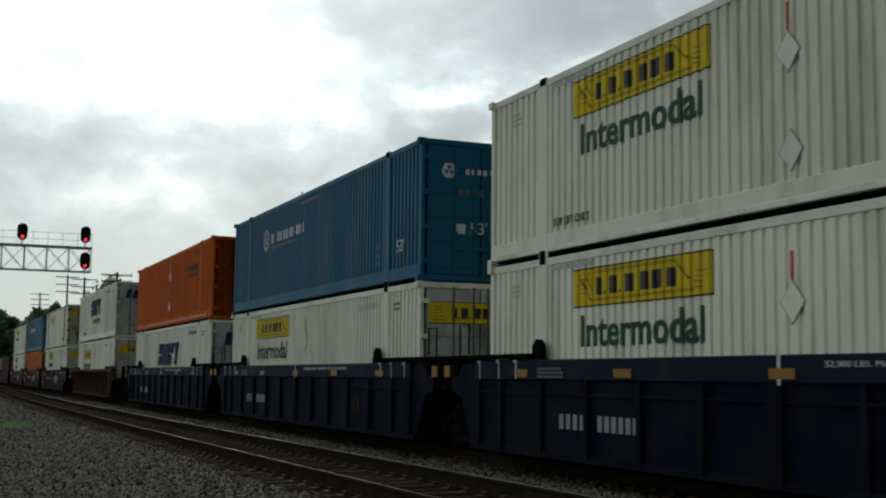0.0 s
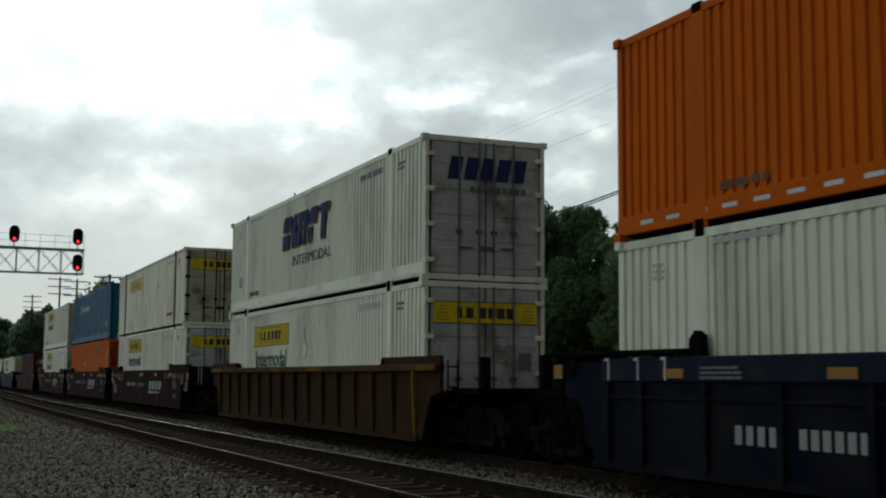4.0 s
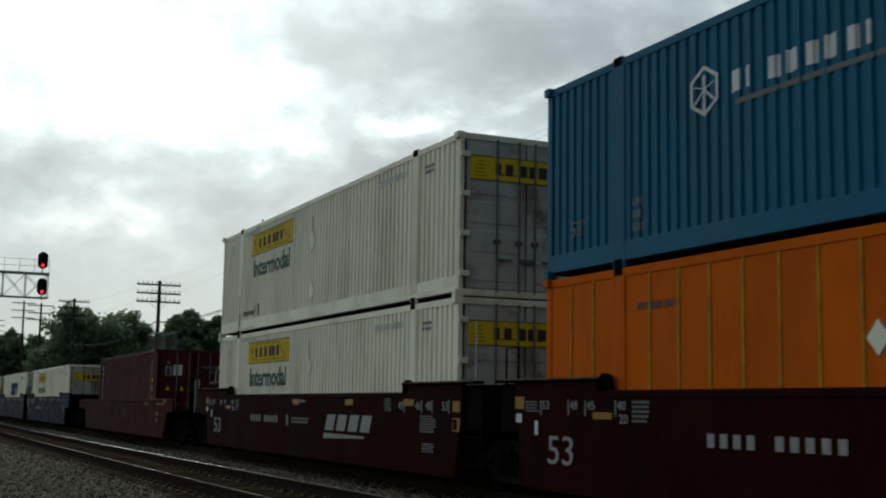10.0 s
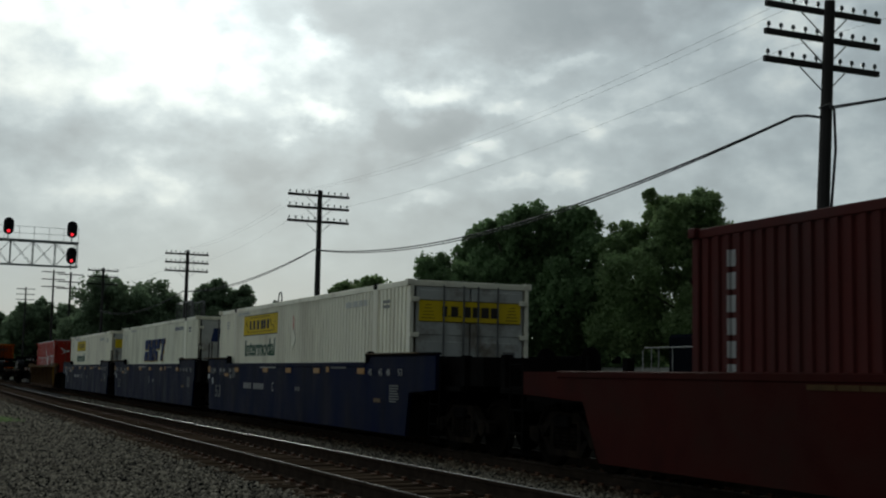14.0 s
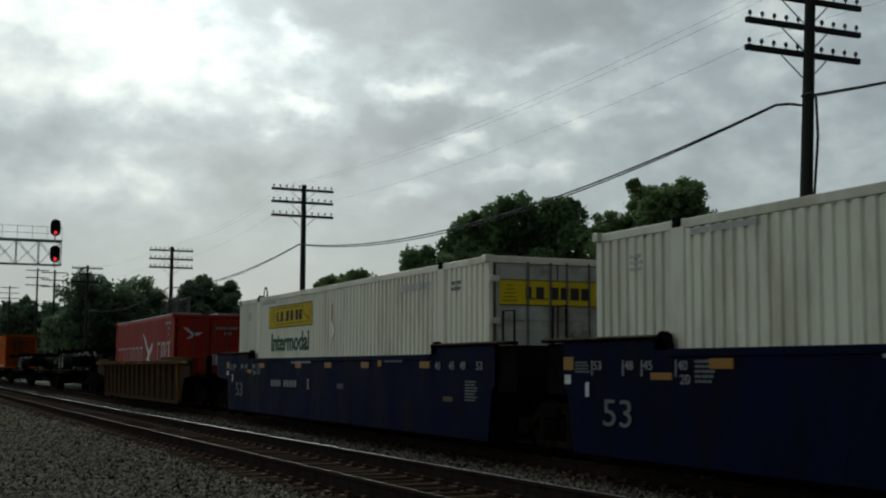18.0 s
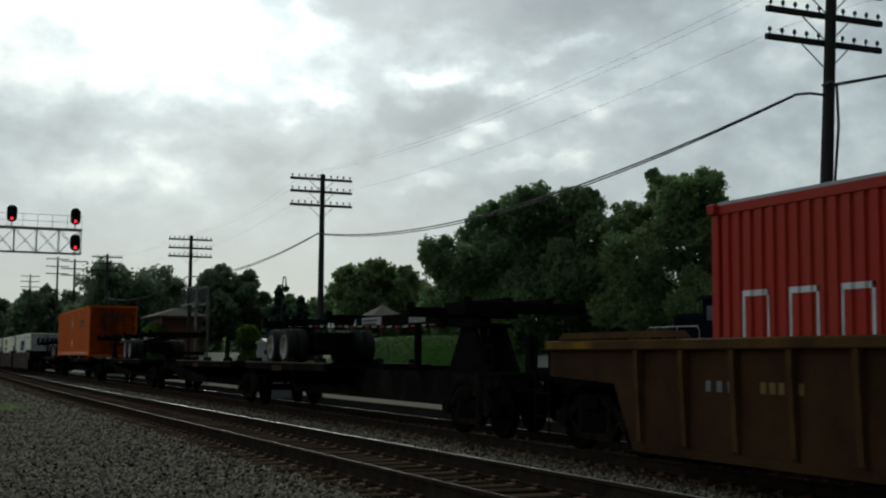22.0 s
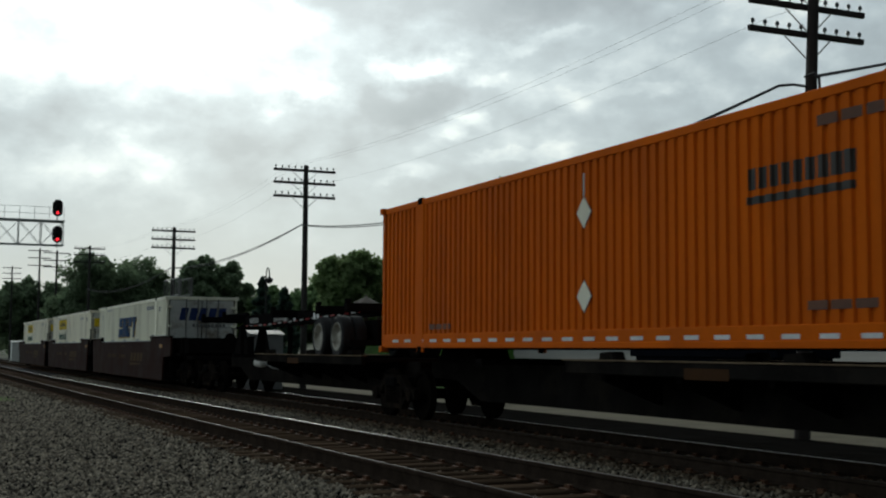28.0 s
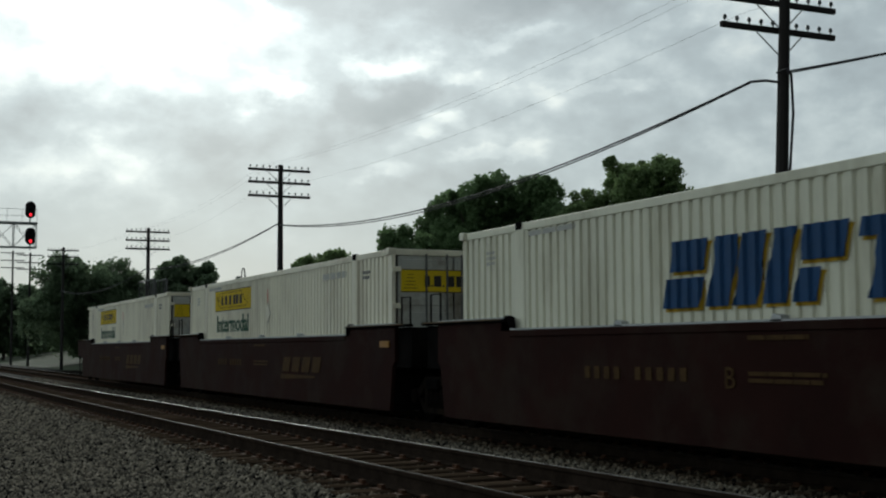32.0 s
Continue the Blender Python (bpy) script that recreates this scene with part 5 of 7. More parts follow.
def corrugated(x0, x1, z0, z1, y, s, mesh_name, material):
    """A corrugated wall of a container at side s (-1 or 1)."""
    g = Geo()
    xs = wave_stops(x0, x1)
    for x in xs:
        for z in (z0, z1):
            g.v.append((x, s * (y - wave(x)), z))
    for i in range(len(xs) - 1):
        g.f.append((2 * i, 2 * i + 2, 2 * i + 3, 2 * i + 1))
    n = len(g.v)
    g.v += [(x0, s * (y - 0.1), z0), (x1, s * (y - 0.1), z0), (x1, s * (y - 0.1), z1), (x0, s * (y - 0.1), z1)]
    g.f.append((n, n + 1, n + 2, n + 3))
    return g.mesh(mesh_name, material)


def decal(corner, width, height, lean=0.0, wavy=True, y=-W2, off=0.006, taper=0.0):
    """A painted block that follows the corrugation; it leans by lean metres at its top."""
    g = Geo()
    x0, z0 = corner
    if not wavy or not (lean or taper):
        rows = [wave_stops(x0, x0 + width) if wavy else [x0, x0 + width]] * 2
        if not wavy:
            rows[1] = [x0 + lean, x0 + lean + width]
    else:
        nx, nz = max(3, int(width / 0.012)), max(2, int(height / 0.06))
        rows = [[x0 + lean * j / nz + width * i / nx for i in range(nx + 1)] for j in range(nz + 1)]
        off += 0.014
    n, m = len(rows[0]), len(rows)
    for j, row in enumerate(rows):
        g.v += [(x, y + (wave(x) if wavy else 0) - off, z0 + height * j / (m - 1)) for x in row]
    for j in range(m - 1):
        g.f += [(j * n + i, j * n + i + 1, (j + 1) * n + i + 1, (j + 1) * n + i) for i in range(n - 1)]
    return g


def join(*geos):
    g = Geo()
    for q in geos:
        g.add(q.v, q.f)
    return g


def end_doors(t, L, H, m, rod_m, dirt_label, hinge_m):
    """Two leaves of double doors on the leading end, with lock rods and hinges."""
    for s in (-1, 1):
        y0, y1 = (0.02, 1.17) if s > 0 else (-1.17, -0.02)
        n = 5
        hs = [0.18 + (H - 0.36) * i / n for i in range(n + 1)]
        d = part("door", Geo().box(L - 0.06, L - 0.015, y0, y1, 0.16, H - 0.14), m, t, dirt_label)
        for a, b in zip(hs, hs[1:]):
            part("panel", Geo().box(L - 0.03, L - 0.004, y0 + 0.06, y1 - 0.06, a + 0.1, b - 0.02, 0.012), m, d)
        for k in ((0.12, 0.5) if s > 0 else (0.5, 0.88)):
            y = y0 + (y1 - y0) * k
            part("lock_rod", Geo().tube((L + 0.03, y, 0.1), (L + 0.03, y, H - 0.1), 0.02, n=8).box(L - 0.005, L + 0.06, y - 0.06, y + 0.06, 0.95, 1.02), rod_m, d)
            part("handle", Geo().box(L + 0.02, L + 0.055, min(y, y - s * 0.3), max(y, y - s * 0.3), 0.62 + 0.05 * k, 0.66 + 0.05 * k, 0.008), rod_m, d)
        for i in range(4):
            z = 0.4 + (H - 0.8) * i / 3
            yy = s * 1.2
            part("hinge", Geo().box(L - 0.01, L + 0.035, yy - 0.11, yy + 0.08, z - 0.05, z + 0.05, 0.01), hinge_m, d)


def container(name, label, place, z, L, H, paint, door_paint=None, style="wave", post_m=None, rail_h=0.2, rods="rod", group="containers on the train", tape=None):
    """A shipping container; its trailing lower edge stands at the place along the train."""
    t = thing(name, label, "container", group)
    p = M[paint]
    posts = [1.98, L - 1.98] if L > 14 else []
    H2, base = H - 0.12, rail_h
    stops = [0.12] + posts + [L - 0.12]
    for s in (-1, 1):
        for a, b in zip(stops, stops[1:]):
            a2, b2 = a + (0.08 if a in posts else 0), b - (0.08 if b in posts else 0)
            if style == "wave":
                part("side_panel", corrugated(a2, b2, base, H2, W2, s, "side_panel", p), None, t)
            else:
                n = max(1, round((b2 - a2) / (0.62 if style == "rib" else 0.78)))
                for i in range(n):
                    q0, q1 = a2 + (b2 - a2) * i / n, a2 + (b2 - a2) * (i + 1) / n
                    ya, yb = (-W2 + 0.004, -W2 + 0.03) if s < 0 else (W2 - 0.03, W2 - 0.004)
                    part("side_panel", Geo().box(q0 + 0.009, q1 - 0.009, ya, yb, base, H2, 0.006), p, t)
                    if style == "rib" and i:
                        part("seam", Geo().box(q0 - 0.02, q0 + 0.02, s * W2 - 0.012, s * W2 + 0.012, base, H2), M["seam_yellow"] if paint == "orange" else p, t)
        part("top_rail", Geo().box(0.1, L - 0.1, s * W2 - 0.012, s * W2 + 0.05, H - 0.13, H - 0.01, 0.01) if s < 0 else Geo().box(0.1, L - 0.1, s * W2 - 0.05, s * W2 + 0.012, H - 0.13, H - 0.01, 0.01), M["grey_roof"] if paint == "cream" else p, t)
        y0, y1 = (s * W2 - 0.014, s * W2 + 0.06) if s < 0 else (s * W2 - 0.06, s * W2 + 0.014)
        part("bottom_rail", Geo().box(0.1, L - 0.1, y0, y1, 0.085, base + 0.01, 0.01), p, t)
        if base > 0.3:
            q0, q1 = (s * W2 - 0.03, s * W2) if s < 0 else (s * W2, s * W2 + 0.03)
            part("rail_flange", Geo().box(0.1, L - 0.1, q0, q1, 0.085, 0.17, 0.008), p, t)
        for x in posts:
            part("lifting_post", Geo().box(x - 0.15, x + 0.15, s * W2 - 0.022, s * W2 + 0.022, 0.0, H, 0.012), post_m or p, t)
            for zz in (0.0, H - 0.1):
                part("corner_casting", Geo().box(x - 0.1, x + 0.1, s * W2 - 0.035, s * W2 + 0.035, zz - 0.006, zz + 0.118, 0.01), M["steel_dark"], t)
        for x0 in (0.0, L - 0.14):
            part("corner_post", Geo().box(x0, x0 + 0.14, s * W2 - 0.07 + 0.055 * (s < 0) - 0.0, s * W2 + 0.07 - 0.055 * (s > 0), 0.0, H, 0.01), p, t)
            for zz in (0, H - 0.118):
                part("corner_casting", Geo().box(x0 - 0.004, x0 + 0.144, s * W2 - 0.08, s * W2 + 0.08, zz - 0.003, zz + 0.121, 0.01), p, t)
    part("roof", Geo().box(0.1, L - 0.1, -W2 + 0.02, W2 - 0.02, H - 0.06, H - 0.02), M["grey_roof"] if paint in ("white", "white_warm", "cream", "red") else p, t)
    part("floor", Geo().box(0.1, L - 0.1, -W2 + 0.05, W2 - 0.05, 0.06, 0.16), M["steel_dark"], t)
    part("front_wall", Geo().box(0.02, 0.08, -W2 + 0.1, W2 - 0.1, 0.1, H - 0.1), p, t)
    for zz in (0.02, H - 0.13):
        part("end_beam", Geo().box(L - 0.1, L - 0.002, -W2 + 0.06, W2 - 0.06, zz, zz + 0.12, 0.01), p, t)
    end_doors(t, L, H, M[door_paint or paint], M[rods], "ribbed steel door leaf", M["steel_dark"] if paint == "cream" else p)
    if tape:
        for i in range(int((L - 1.2) / 0.62)):
            x = 0.6 + i * 0.62
            part("reflective_tape", Geo().box(x, x + 0.3, -W2 - 0.018, -W2 - 0.012, *((0.19, 0.245) if paint == "orange" else (0.09, 0.14))), M[tape], t)
    MOVING.append((t, place, z))
    return t


def mark(t, geo, m, label):
    return tagged(part("marking", geo, M[m] if isinstance(m, str) else m, t, label), kind="stuff")


def marks(t, geos, m, label):
    """Painted blocks, each a part of its own."""
    for g in geos:
        part("marking", g, M[m] if isinstance(m, str) else m, t, label)


NAME_ROW = ((0.0, 0.085, 0), (0.105, 0.03, 1), (0.155, 0.125, 0), (0.30, 0.03, 1), (0.37, 0.135, 0), (0.535, 0.125, 0), (0.69, 0.14, 0), (0.86, 0.13, 0))


def scroll_panel(t, x, z, w, h, wavy=True, name_blocks=True, y=-W2):
    """A yellow panel with a dark border, fine lines and a row of dark blocks."""
    part("marking", decal((x, z), w, h, 0, wavy, y, 0.006), M["yellow"], t, "yellow company panel")
    b = 0.022
    mark(t, join(decal((x, z), w, b, 0, wavy, y, 0.009), decal((x, z + h - b), w, b, 0, wavy, y, 0.009), decal((x, z), b, h, 0, wavy, y, 0.009), decal((x + w - b, z), b, h, 0, wavy, y, 0.009)), "ink", "dark border line")
    lines = []
    # two curled ribbon ends joined by an inner banner
    for k0, k1, z0, z1 in ((0.05, 0.10, 0.86, 0.55), (0.10, 0.155, 0.55, 0.16), (0.115, 0.165, 0.84, 0.42), (0.775, 0.83, 0.86, 0.52), (0.83, 0.95, 0.52, 0.24), (0.80, 0.86, 0.70, 0.40)):
        lines.append(decal((x + w * k1, z + h * z1), 0.028, h * (z0 - z1), w * (k0 - k1), wavy, y, 0.009))
    for i in range(4):
        k = 0.34 + 0.12 * i
        lines.append(decal((x + w * (0.045 + 0.012 * abs(i - 2)), z + h * k), w * 0.055, 0.012, 0, wavy, y, 0.009))
        lines.append(decal((x + w * (0.885 + 0.01 * abs(i - 1)), z + h * (k - 0.14)), w * 0.06, 0.012, 0, wavy, y, 0.009))
    for k, a, b in ((0.14, 0.16, 0.74), (0.18, 0.17, 0.72), (0.84, 0.13, 0.65), (0.88, 0.2, 0.57)):
        lines.append(decal((x + w * a, z + h * k), w * b, 0.010, 0, wavy, y, 0.009))
    mark(t, join(*lines), "scroll", "fine dark scroll lines")
    x0, wd = x + w * 0.2, w * 0.6
    marks(t, [decal((x0 + wd * a, z + h * 0.28), wd * c * 0.82, h * (0.08 if dot else 0.44), 0, wavy, y, 0.011) for a, c, dot in NAME_ROW], "ink", "dark block in place of a company name")


TEXTS = {}


def words(t, body, x, z, w, h, m, y=-W2 - 0.006, bold=0.0, label="", depth_x=None):
    key = (body, round(w, 3), round(h, 3), m, bold)
    if key not in TEXTS:
        TEXTS[key] = text_mesh(body, w, h, M[m], bold)
    ob = part("lettering", TEXTS[key], None, t, label or "painted words")
    ob.location = (x, y, z)
    return ob


def slanted_name(t, x, z, w, h, front="navy", shade="yellow", wavy=True, y=-W2):
    """Five bold slanted blocks with a coloured offset edge."""
    lean = 0.26 * h
    for m, o, dz in ((shade, 0.004, -0.04), (front, 0.026, 0.0)):
        geos = []
        for k, c, cut in ((0.0, 0.17, 1), (0.205, 0.10, 0), (0.32, 0.10, 0), (0.445, 0.085, 0), (0.56, 0.16, 2), (0.76, 0.20, 3)):
            a = x + w * k + (0.03 if m == shade else 0)
            wd = w * c
            if cut == 3:
                geos.append(decal((a + wd * 0.3, z + dz), wd * 0.45, h * 0.76, lean * 0.76, wavy, y, o))
                geos.append(decal((a + lean * 0.76, z + dz + h * 0.76), wd, h * 0.24, lean * 0.24, wavy, y, o))
            elif cut:
                q = 0.44
                geos.append(decal((a, z + dz), wd * (1.0 if cut == 1 else 0.55), h * q, lean * q, wavy, y, o))
                geos.append(decal((a + lean * (q + 0.1), z + dz + h * (q + 0.1)), wd, h * (0.9 - q), lean * (0.9 - q), wavy, y, o))
            else:
                geos.append(decal((a, z + dz), wd, h, lean, wavy, y, o))
        if m == shade:
            mark(t, join(*geos), "gold_edge", "faded yellow offset edge")
        else:
            marks(t, geos, m, "bold slanted navy block in place of a company name")


def diamond(t, x, z, strip=None, size=0.21, y=-W2 - 0.012):
    g = Geo().prism([(x, z - size * 1.15), (x + size, z), (x, z + size * 1.15), (x - size, z)], y, y + 0.006, "y")
    part("placard_holder", g, M["white"], t, "white metal diamond placard holder")
    part("placard_edge", Geo().prism([(x, z - size * 1.22), (x + size * 1.07, z), (x, z + size * 1.22), (x - size * 1.07, z)], y + 0.004, y + 0.009, "y"), M["decal_grey"], t)
    if strip:
        part("marking", Geo().box(x - 0.022, x + 0.022, y, y + 0.006, z + size * 1.2, z + size * 1.2 + 0.33), M[strip], t, "coloured strip above the placard")


def small_bars(t, x, z, w, h, rows, m="decal_grey", y=-W2 - 0.004, seed=0):
    """Lettering too small to read, as bars."""
    r = random.Random(seed)
    g = Geo()
    for i in range(rows):
        zz = z - i * h * 1.7
        k = 0.0
        lim = w * r.uniform(0.75, 1.0)
        while k < lim:
            b = min(r.uniform(0.12, 0.3) * w, lim - k)
            g.box(x + k, x + k + b, y, y + 0.004, zz, zz + h)
            k += b + h * 0.5
    tagged(part("marking", g, M[m] if isinstance(m, str) else m, t, "rows of small unreadable lettering"), kind="stuff")


def standard_marks(t, H, upper, flat=False, ink="decal_pale"):
    if upper:
        words(t, "TOP LIFT ONLY", 12.6 if flat else 2.3, 0.46, 1.15, 0.13, "ink", label="painted words TOP LIFT ONLY")
    small_bars(t, 0.85, H - 0.42, 0.34, 0.05, 3, "decal_pale", seed=3)
    small_bars(t, 2.25, H - 0.23, 1.5, 0.08, 1, "decal_pale", seed=5)
    small_bars(t, 12.2, H - 0.42, 1.55, 0.13, 1, ink, seed=6)
    small_bars(t, 14.6, H - 0.42, 0.5, 0.06, 2, "decal_grey", seed=8)
    if flat:
        for i in range(14):
            x = 1.2 + i * 1.07
            z = (0.75, 2.2, 1.45)[i % 3]
            part("cap", Geo().lathe([(-0.03, 0.015), (-0.02, 0.04), (0.0, 0.055)], 10, (x, -W2 + 0.002, z), "y"), M["cream"], t, "small round cap on the side")
        part("stain", Geo().box(10.42, 10.52, -W2 - 0.002, -W2 + 0.01, 1.75, 1.9), M["rust_stain"], t, "small dark patch on the side")


def panel_container(place, z, upper, paint="white", label="", style="wave", posts=None, door=None, word=True, logo=(2.93, 2.05, 3.62, 0.58)):
    """The white containers with a yellow panel and a green word."""
    t = container("container", label, place, z, 16.15, 2.896, paint, door or "door_white", style, posts, 0.36 if upper and style == "wave" else 0.2, "steel_dark" if paint == "cream" else "rod")
    if "rust" in label and style == "wave":
        for q, lo, hi, wd in ((1.93, 0.1, 1.1, 0.05), (2.02, 0.2, 0.55, 0.06), (3.42, 0.52, 0.72, 0.05), (3.7, 0.42, 0.74, 0.06)):
            part("stain", Geo().box(q, q + wd, -W2 - 0.026, -W2 - 0.02, lo, hi) if q < 2.1 else decal((q, lo), wd, hi - lo), M["rust_stain"], t, "rust stain running down the side")
    x, zz, w, h = logo
    scroll_panel(t, x, zz, w, h, style == "wave")
    if word:
        words(t, "Intermodal", x + 0.27, zz - 0.59, 3.18, 0.47, "green", bold=0.02, label="large green painted word Intermodal")
    diamond(t, 8.1, zz - (0.6 if style == "flat" else 0.17), None if style == "flat" else "decal_red", 0.15 if style == "flat" else 0.21)
    if upper and style == "wave":
        diamond(t, 8.12, 0.72, None)
    standard_marks(t, 2.896, upper, style == "flat")
    # the panel on the doors
    part("marking", Geo().box(16.151, 16.155, -1.12, 1.12, 2.06, 2.50), M["yellow"], t, "yellow panel across the doors")
    g = Geo().box(16.155, 16.157, -1.12, 1.12, 2.06, 2.08).box(16.155, 16.157, -1.12, 1.12, 2.48, 2.5)
    for s in (-1, 1):
        for i in range(5):
            g.box(16.155, 16.157, s * 0.92 - 0.14 + 0.02 * i, s * 0.92 + 0.14 - 0.02 * i, 2.13 + 0.065 * i, 2.145 + 0.065 * i)
    tagged(part("marking", g, M["scroll"], t, "faded scroll lines on the door panel"), kind="stuff")
    for a, c, dot in NAME_ROW:
        part("marking", Geo().box(16.155, 16.159, -0.62 + 1.24 * a, -0.62 + 1.24 * (a + c), 2.17, 2.2 if dot else 2.38), M["ink"], t, "dark block on the door panel")
    small_plate = Geo().box(16.151, 16.155, 0.72, 1.0, 1.15, 1.5)
    part("marking", small_plate, M["yellow" if upper else "decal_grey"], t, "small notice on the door")
    return t


Z0 = 0.38
Z1 = Z0 + 2.896


def slanted_container(place, z, upper, label, logo, ink="navy"):
    t = container("container", label, place, z, 16.15, 2.896, "white_warm", "door_white", "wave", None, 0.36 if upper else 0.2, tape="decal_red" if upper else None)
    slanted_name(t, *logo, front=ink)
    if upper:
        words(t, "INTERMODAL", logo[0] + 1.0, logo[1] - 0.5, 3.3, 0.27, "ink", label="dark painted word INTERMODAL")
    standard_marks(t, 2.896, upper, ink="decal_number")
    words(t, "53", 1.0, 0.8, 0.4, 0.3, "decal_grey", label="faded figures 53")
    # blocks across the doors
    for i in range(5):
        y = -0.85 + i * 0.35
        part("marking", Geo().prism([(y, 2.02), (y + 0.27, 2.02), (y + 0.36, 2.48), (y + 0.09, 2.48)], 16.153, 16.157, "x"), M["navy"], t, "slanted navy block across the doors")
    small = Geo()
    for i in range(9):
        small.box(16.153, 16.157, -0.35 + i * 0.14, -0.25 + i * 0.14, 1.78, 1.9)
    part("marking", small, M["decal_grey"], t, "small grey lettering on the doors")
    return t


def blue_container(place, z):
    t = container("container", "teal-blue corrugated container with white markings on the train", place, z, 16.15, 2.896, "blue", None, "wave", None, 0.34, "blue")
    ring = Geo()
    cx, cz, r = 3.9, 2.0, 0.32
    for i in range(6):
        a, b = math.pi / 6 + i * math.pi / 3, math.pi / 6 + (i + 1) * math.pi / 3
        ring.prism([(cx + math.cos(a) * r, cz + math.sin(a) * r), (cx + math.cos(b) * r, cz + math.sin(b) * r), (cx + math.cos(b) * r * 0.84, cz + math.sin(b) * r * 0.84), (cx + math.cos(a) * r * 0.84, cz + math.sin(a) * r * 0.84)], -W2 - 0.01, -W2 - 0.005, "y")
        ring.prism([(cx + math.cos(a) * r * 0.7 - 0.03, cz + math.sin(a) * r * 0.7 - 0.03), (cx + math.cos(a) * r * 0.7 + 0.03, cz + math.sin(a) * r * 0.7 - 0.03), (cx + 0.02, cz + 0.02), (cx - 0.02, cz + 0.02)], -W2 - 0.01, -W2 - 0.005, "y")
    part("marking", ring, M["decal_white"], t, "white hexagonal emblem")
    marks(t, [decal((4.4 + i * 0.31 + (0.08 if i > 1 else 0), 1.86), 0.055 if i in (1, 7) else 0.18, 0.26) for i in range(11)], "decal_white", "white block in place of a company name")
    small_bars(t, 4.5, 1.70, 2.6, 0.065, 1, "decal_grey", seed=2)
    words(t, "53'", 14.75, 0.68, 0.42, 0.27, "decal_white", label="white figures 53'")
    words(t, "53'", 0.7, 0.55, 0.36, 0.24, "decal_grey", label="faded figures 53'")
    small_bars(t, 13.45, 0.85, 0.28, 0.10, 3, "decal_grey", seed=4)
    small_bars(t, 2.3, 0.8, 0.28, 0.10, 3, "decal_grey", seed=4)
    small_bars(t, 7.5, 2.6, 2.0, 0.08, 1, "decal_grey", seed=4)
    marks(t, [Geo().box(16.153, 16.157, -0.35 + i * 0.13, -0.27 + i * 0.13, 2.2, 2.31) for i in range(10)], "decal_white", "white block on the door")
    g = Geo()
    hexa = [(-0.72 + math.cos(i * math.pi / 3) * 0.17, 2.26 + math.sin(i * math.pi / 3) * 0.17) for i in range(6)]
    g.prism(hexa, 16.153, 16.157, "x")
    for i in range(6):
        a, b = i * math.pi / 3, (i + 1) * math.pi / 3
        part("marking", Geo().prism([(-0.72 + math.cos(a) * 0.11, 2.26 + math.sin(a) * 0.11), (-0.72 + math.cos(b) * 0.11, 2.26 + math.sin(b) * 0.11), (-0.72, 2.26)], 16.156, 16.159, "x"), M["blue" if i % 2 else "decal_white"], t)
    part("marking", g, M["decal_white"], t, "white hexagonal emblem on the door")
    marks(t, [Geo().box(16.153, 16.157, q + i * 0.15, q + 0.09 + i * 0.15, 1.76, 1.88) for q in (-0.5, 0.45) for i in range(4)], "decal_grey", "pale number bar on the door")
    tx = words(t, "53'", 0, 0, 0.38, 0.25, "decal_white", label="white figures 53' on the doors")
    tx.matrix_basis = pose(16.158, -0.25, 0.98, 0, 0, 90)
    part("marking", Geo().box(16.153, 16.157, 0.5, 0.78, 0.9, 1.16), M["yellow"], t, "yellow notice on the door")
    part("marking", Geo().box(16.153, 16.157, -0.55, -0.35, 0.98, 1.18), M["decal_white"], t, "white notice on the door")
    return t


def orange_container(place, z, H=2.896, style="wave", label="orange corrugated container with a dark name bar and white placard holders"):
    t = container("container", label, place, z, 16.15, H, "orange", "door_orange_shaded", style, None, 0.34 if style == "wave" else 0.2, "rust", tape="decal_white" if style == "wave" else None)
    x, zz = (11.8, H - 0.98) if style == "wave" else (11.05, 2.27)
    wavy = style == "wave"
    marks(t, [decal((x + i * 0.2, zz), 0.15, 0.25, 0, wavy) for i in range(9)] + [decal((x - 0.02, zz - 0.17), 1.76, 0.09, 0, wavy)], "ink", "dark block over a dark bar")
    if wavy:
        diamond(t, 8.05, H - 0.86, "decal_pale", 0.2)
        diamond(t, 8.05, H - 2.07, None, 0.2)
    else:
        diamond(t, 6.7, 1.75, None, 0.16)
    small_bars(t, 2.4, 0.42 if wavy else H - 0.6, 1.1, 0.1, 1, M["rust_post"], seed=12)
    small_bars(t, 12.8, 0.5, 1.3, 0.1, 1, M["rust_post"], seed=13)
    small_bars(t, 13.0, H - 0.42, 1.3, 0.12, 1, M["rust_post"], seed=14)
    marks(t, [Geo().box(16.153, 16.157, -0.6 + i * 0.14, -0.5 + i * 0.14, H - 0.70, H - 0.5) for i in range(9)] + [Geo().box(16.153, 16.157, -0.62, 0.66, H - 0.86, H - 0.8)], "ink", "dark block across the doors")
    return t


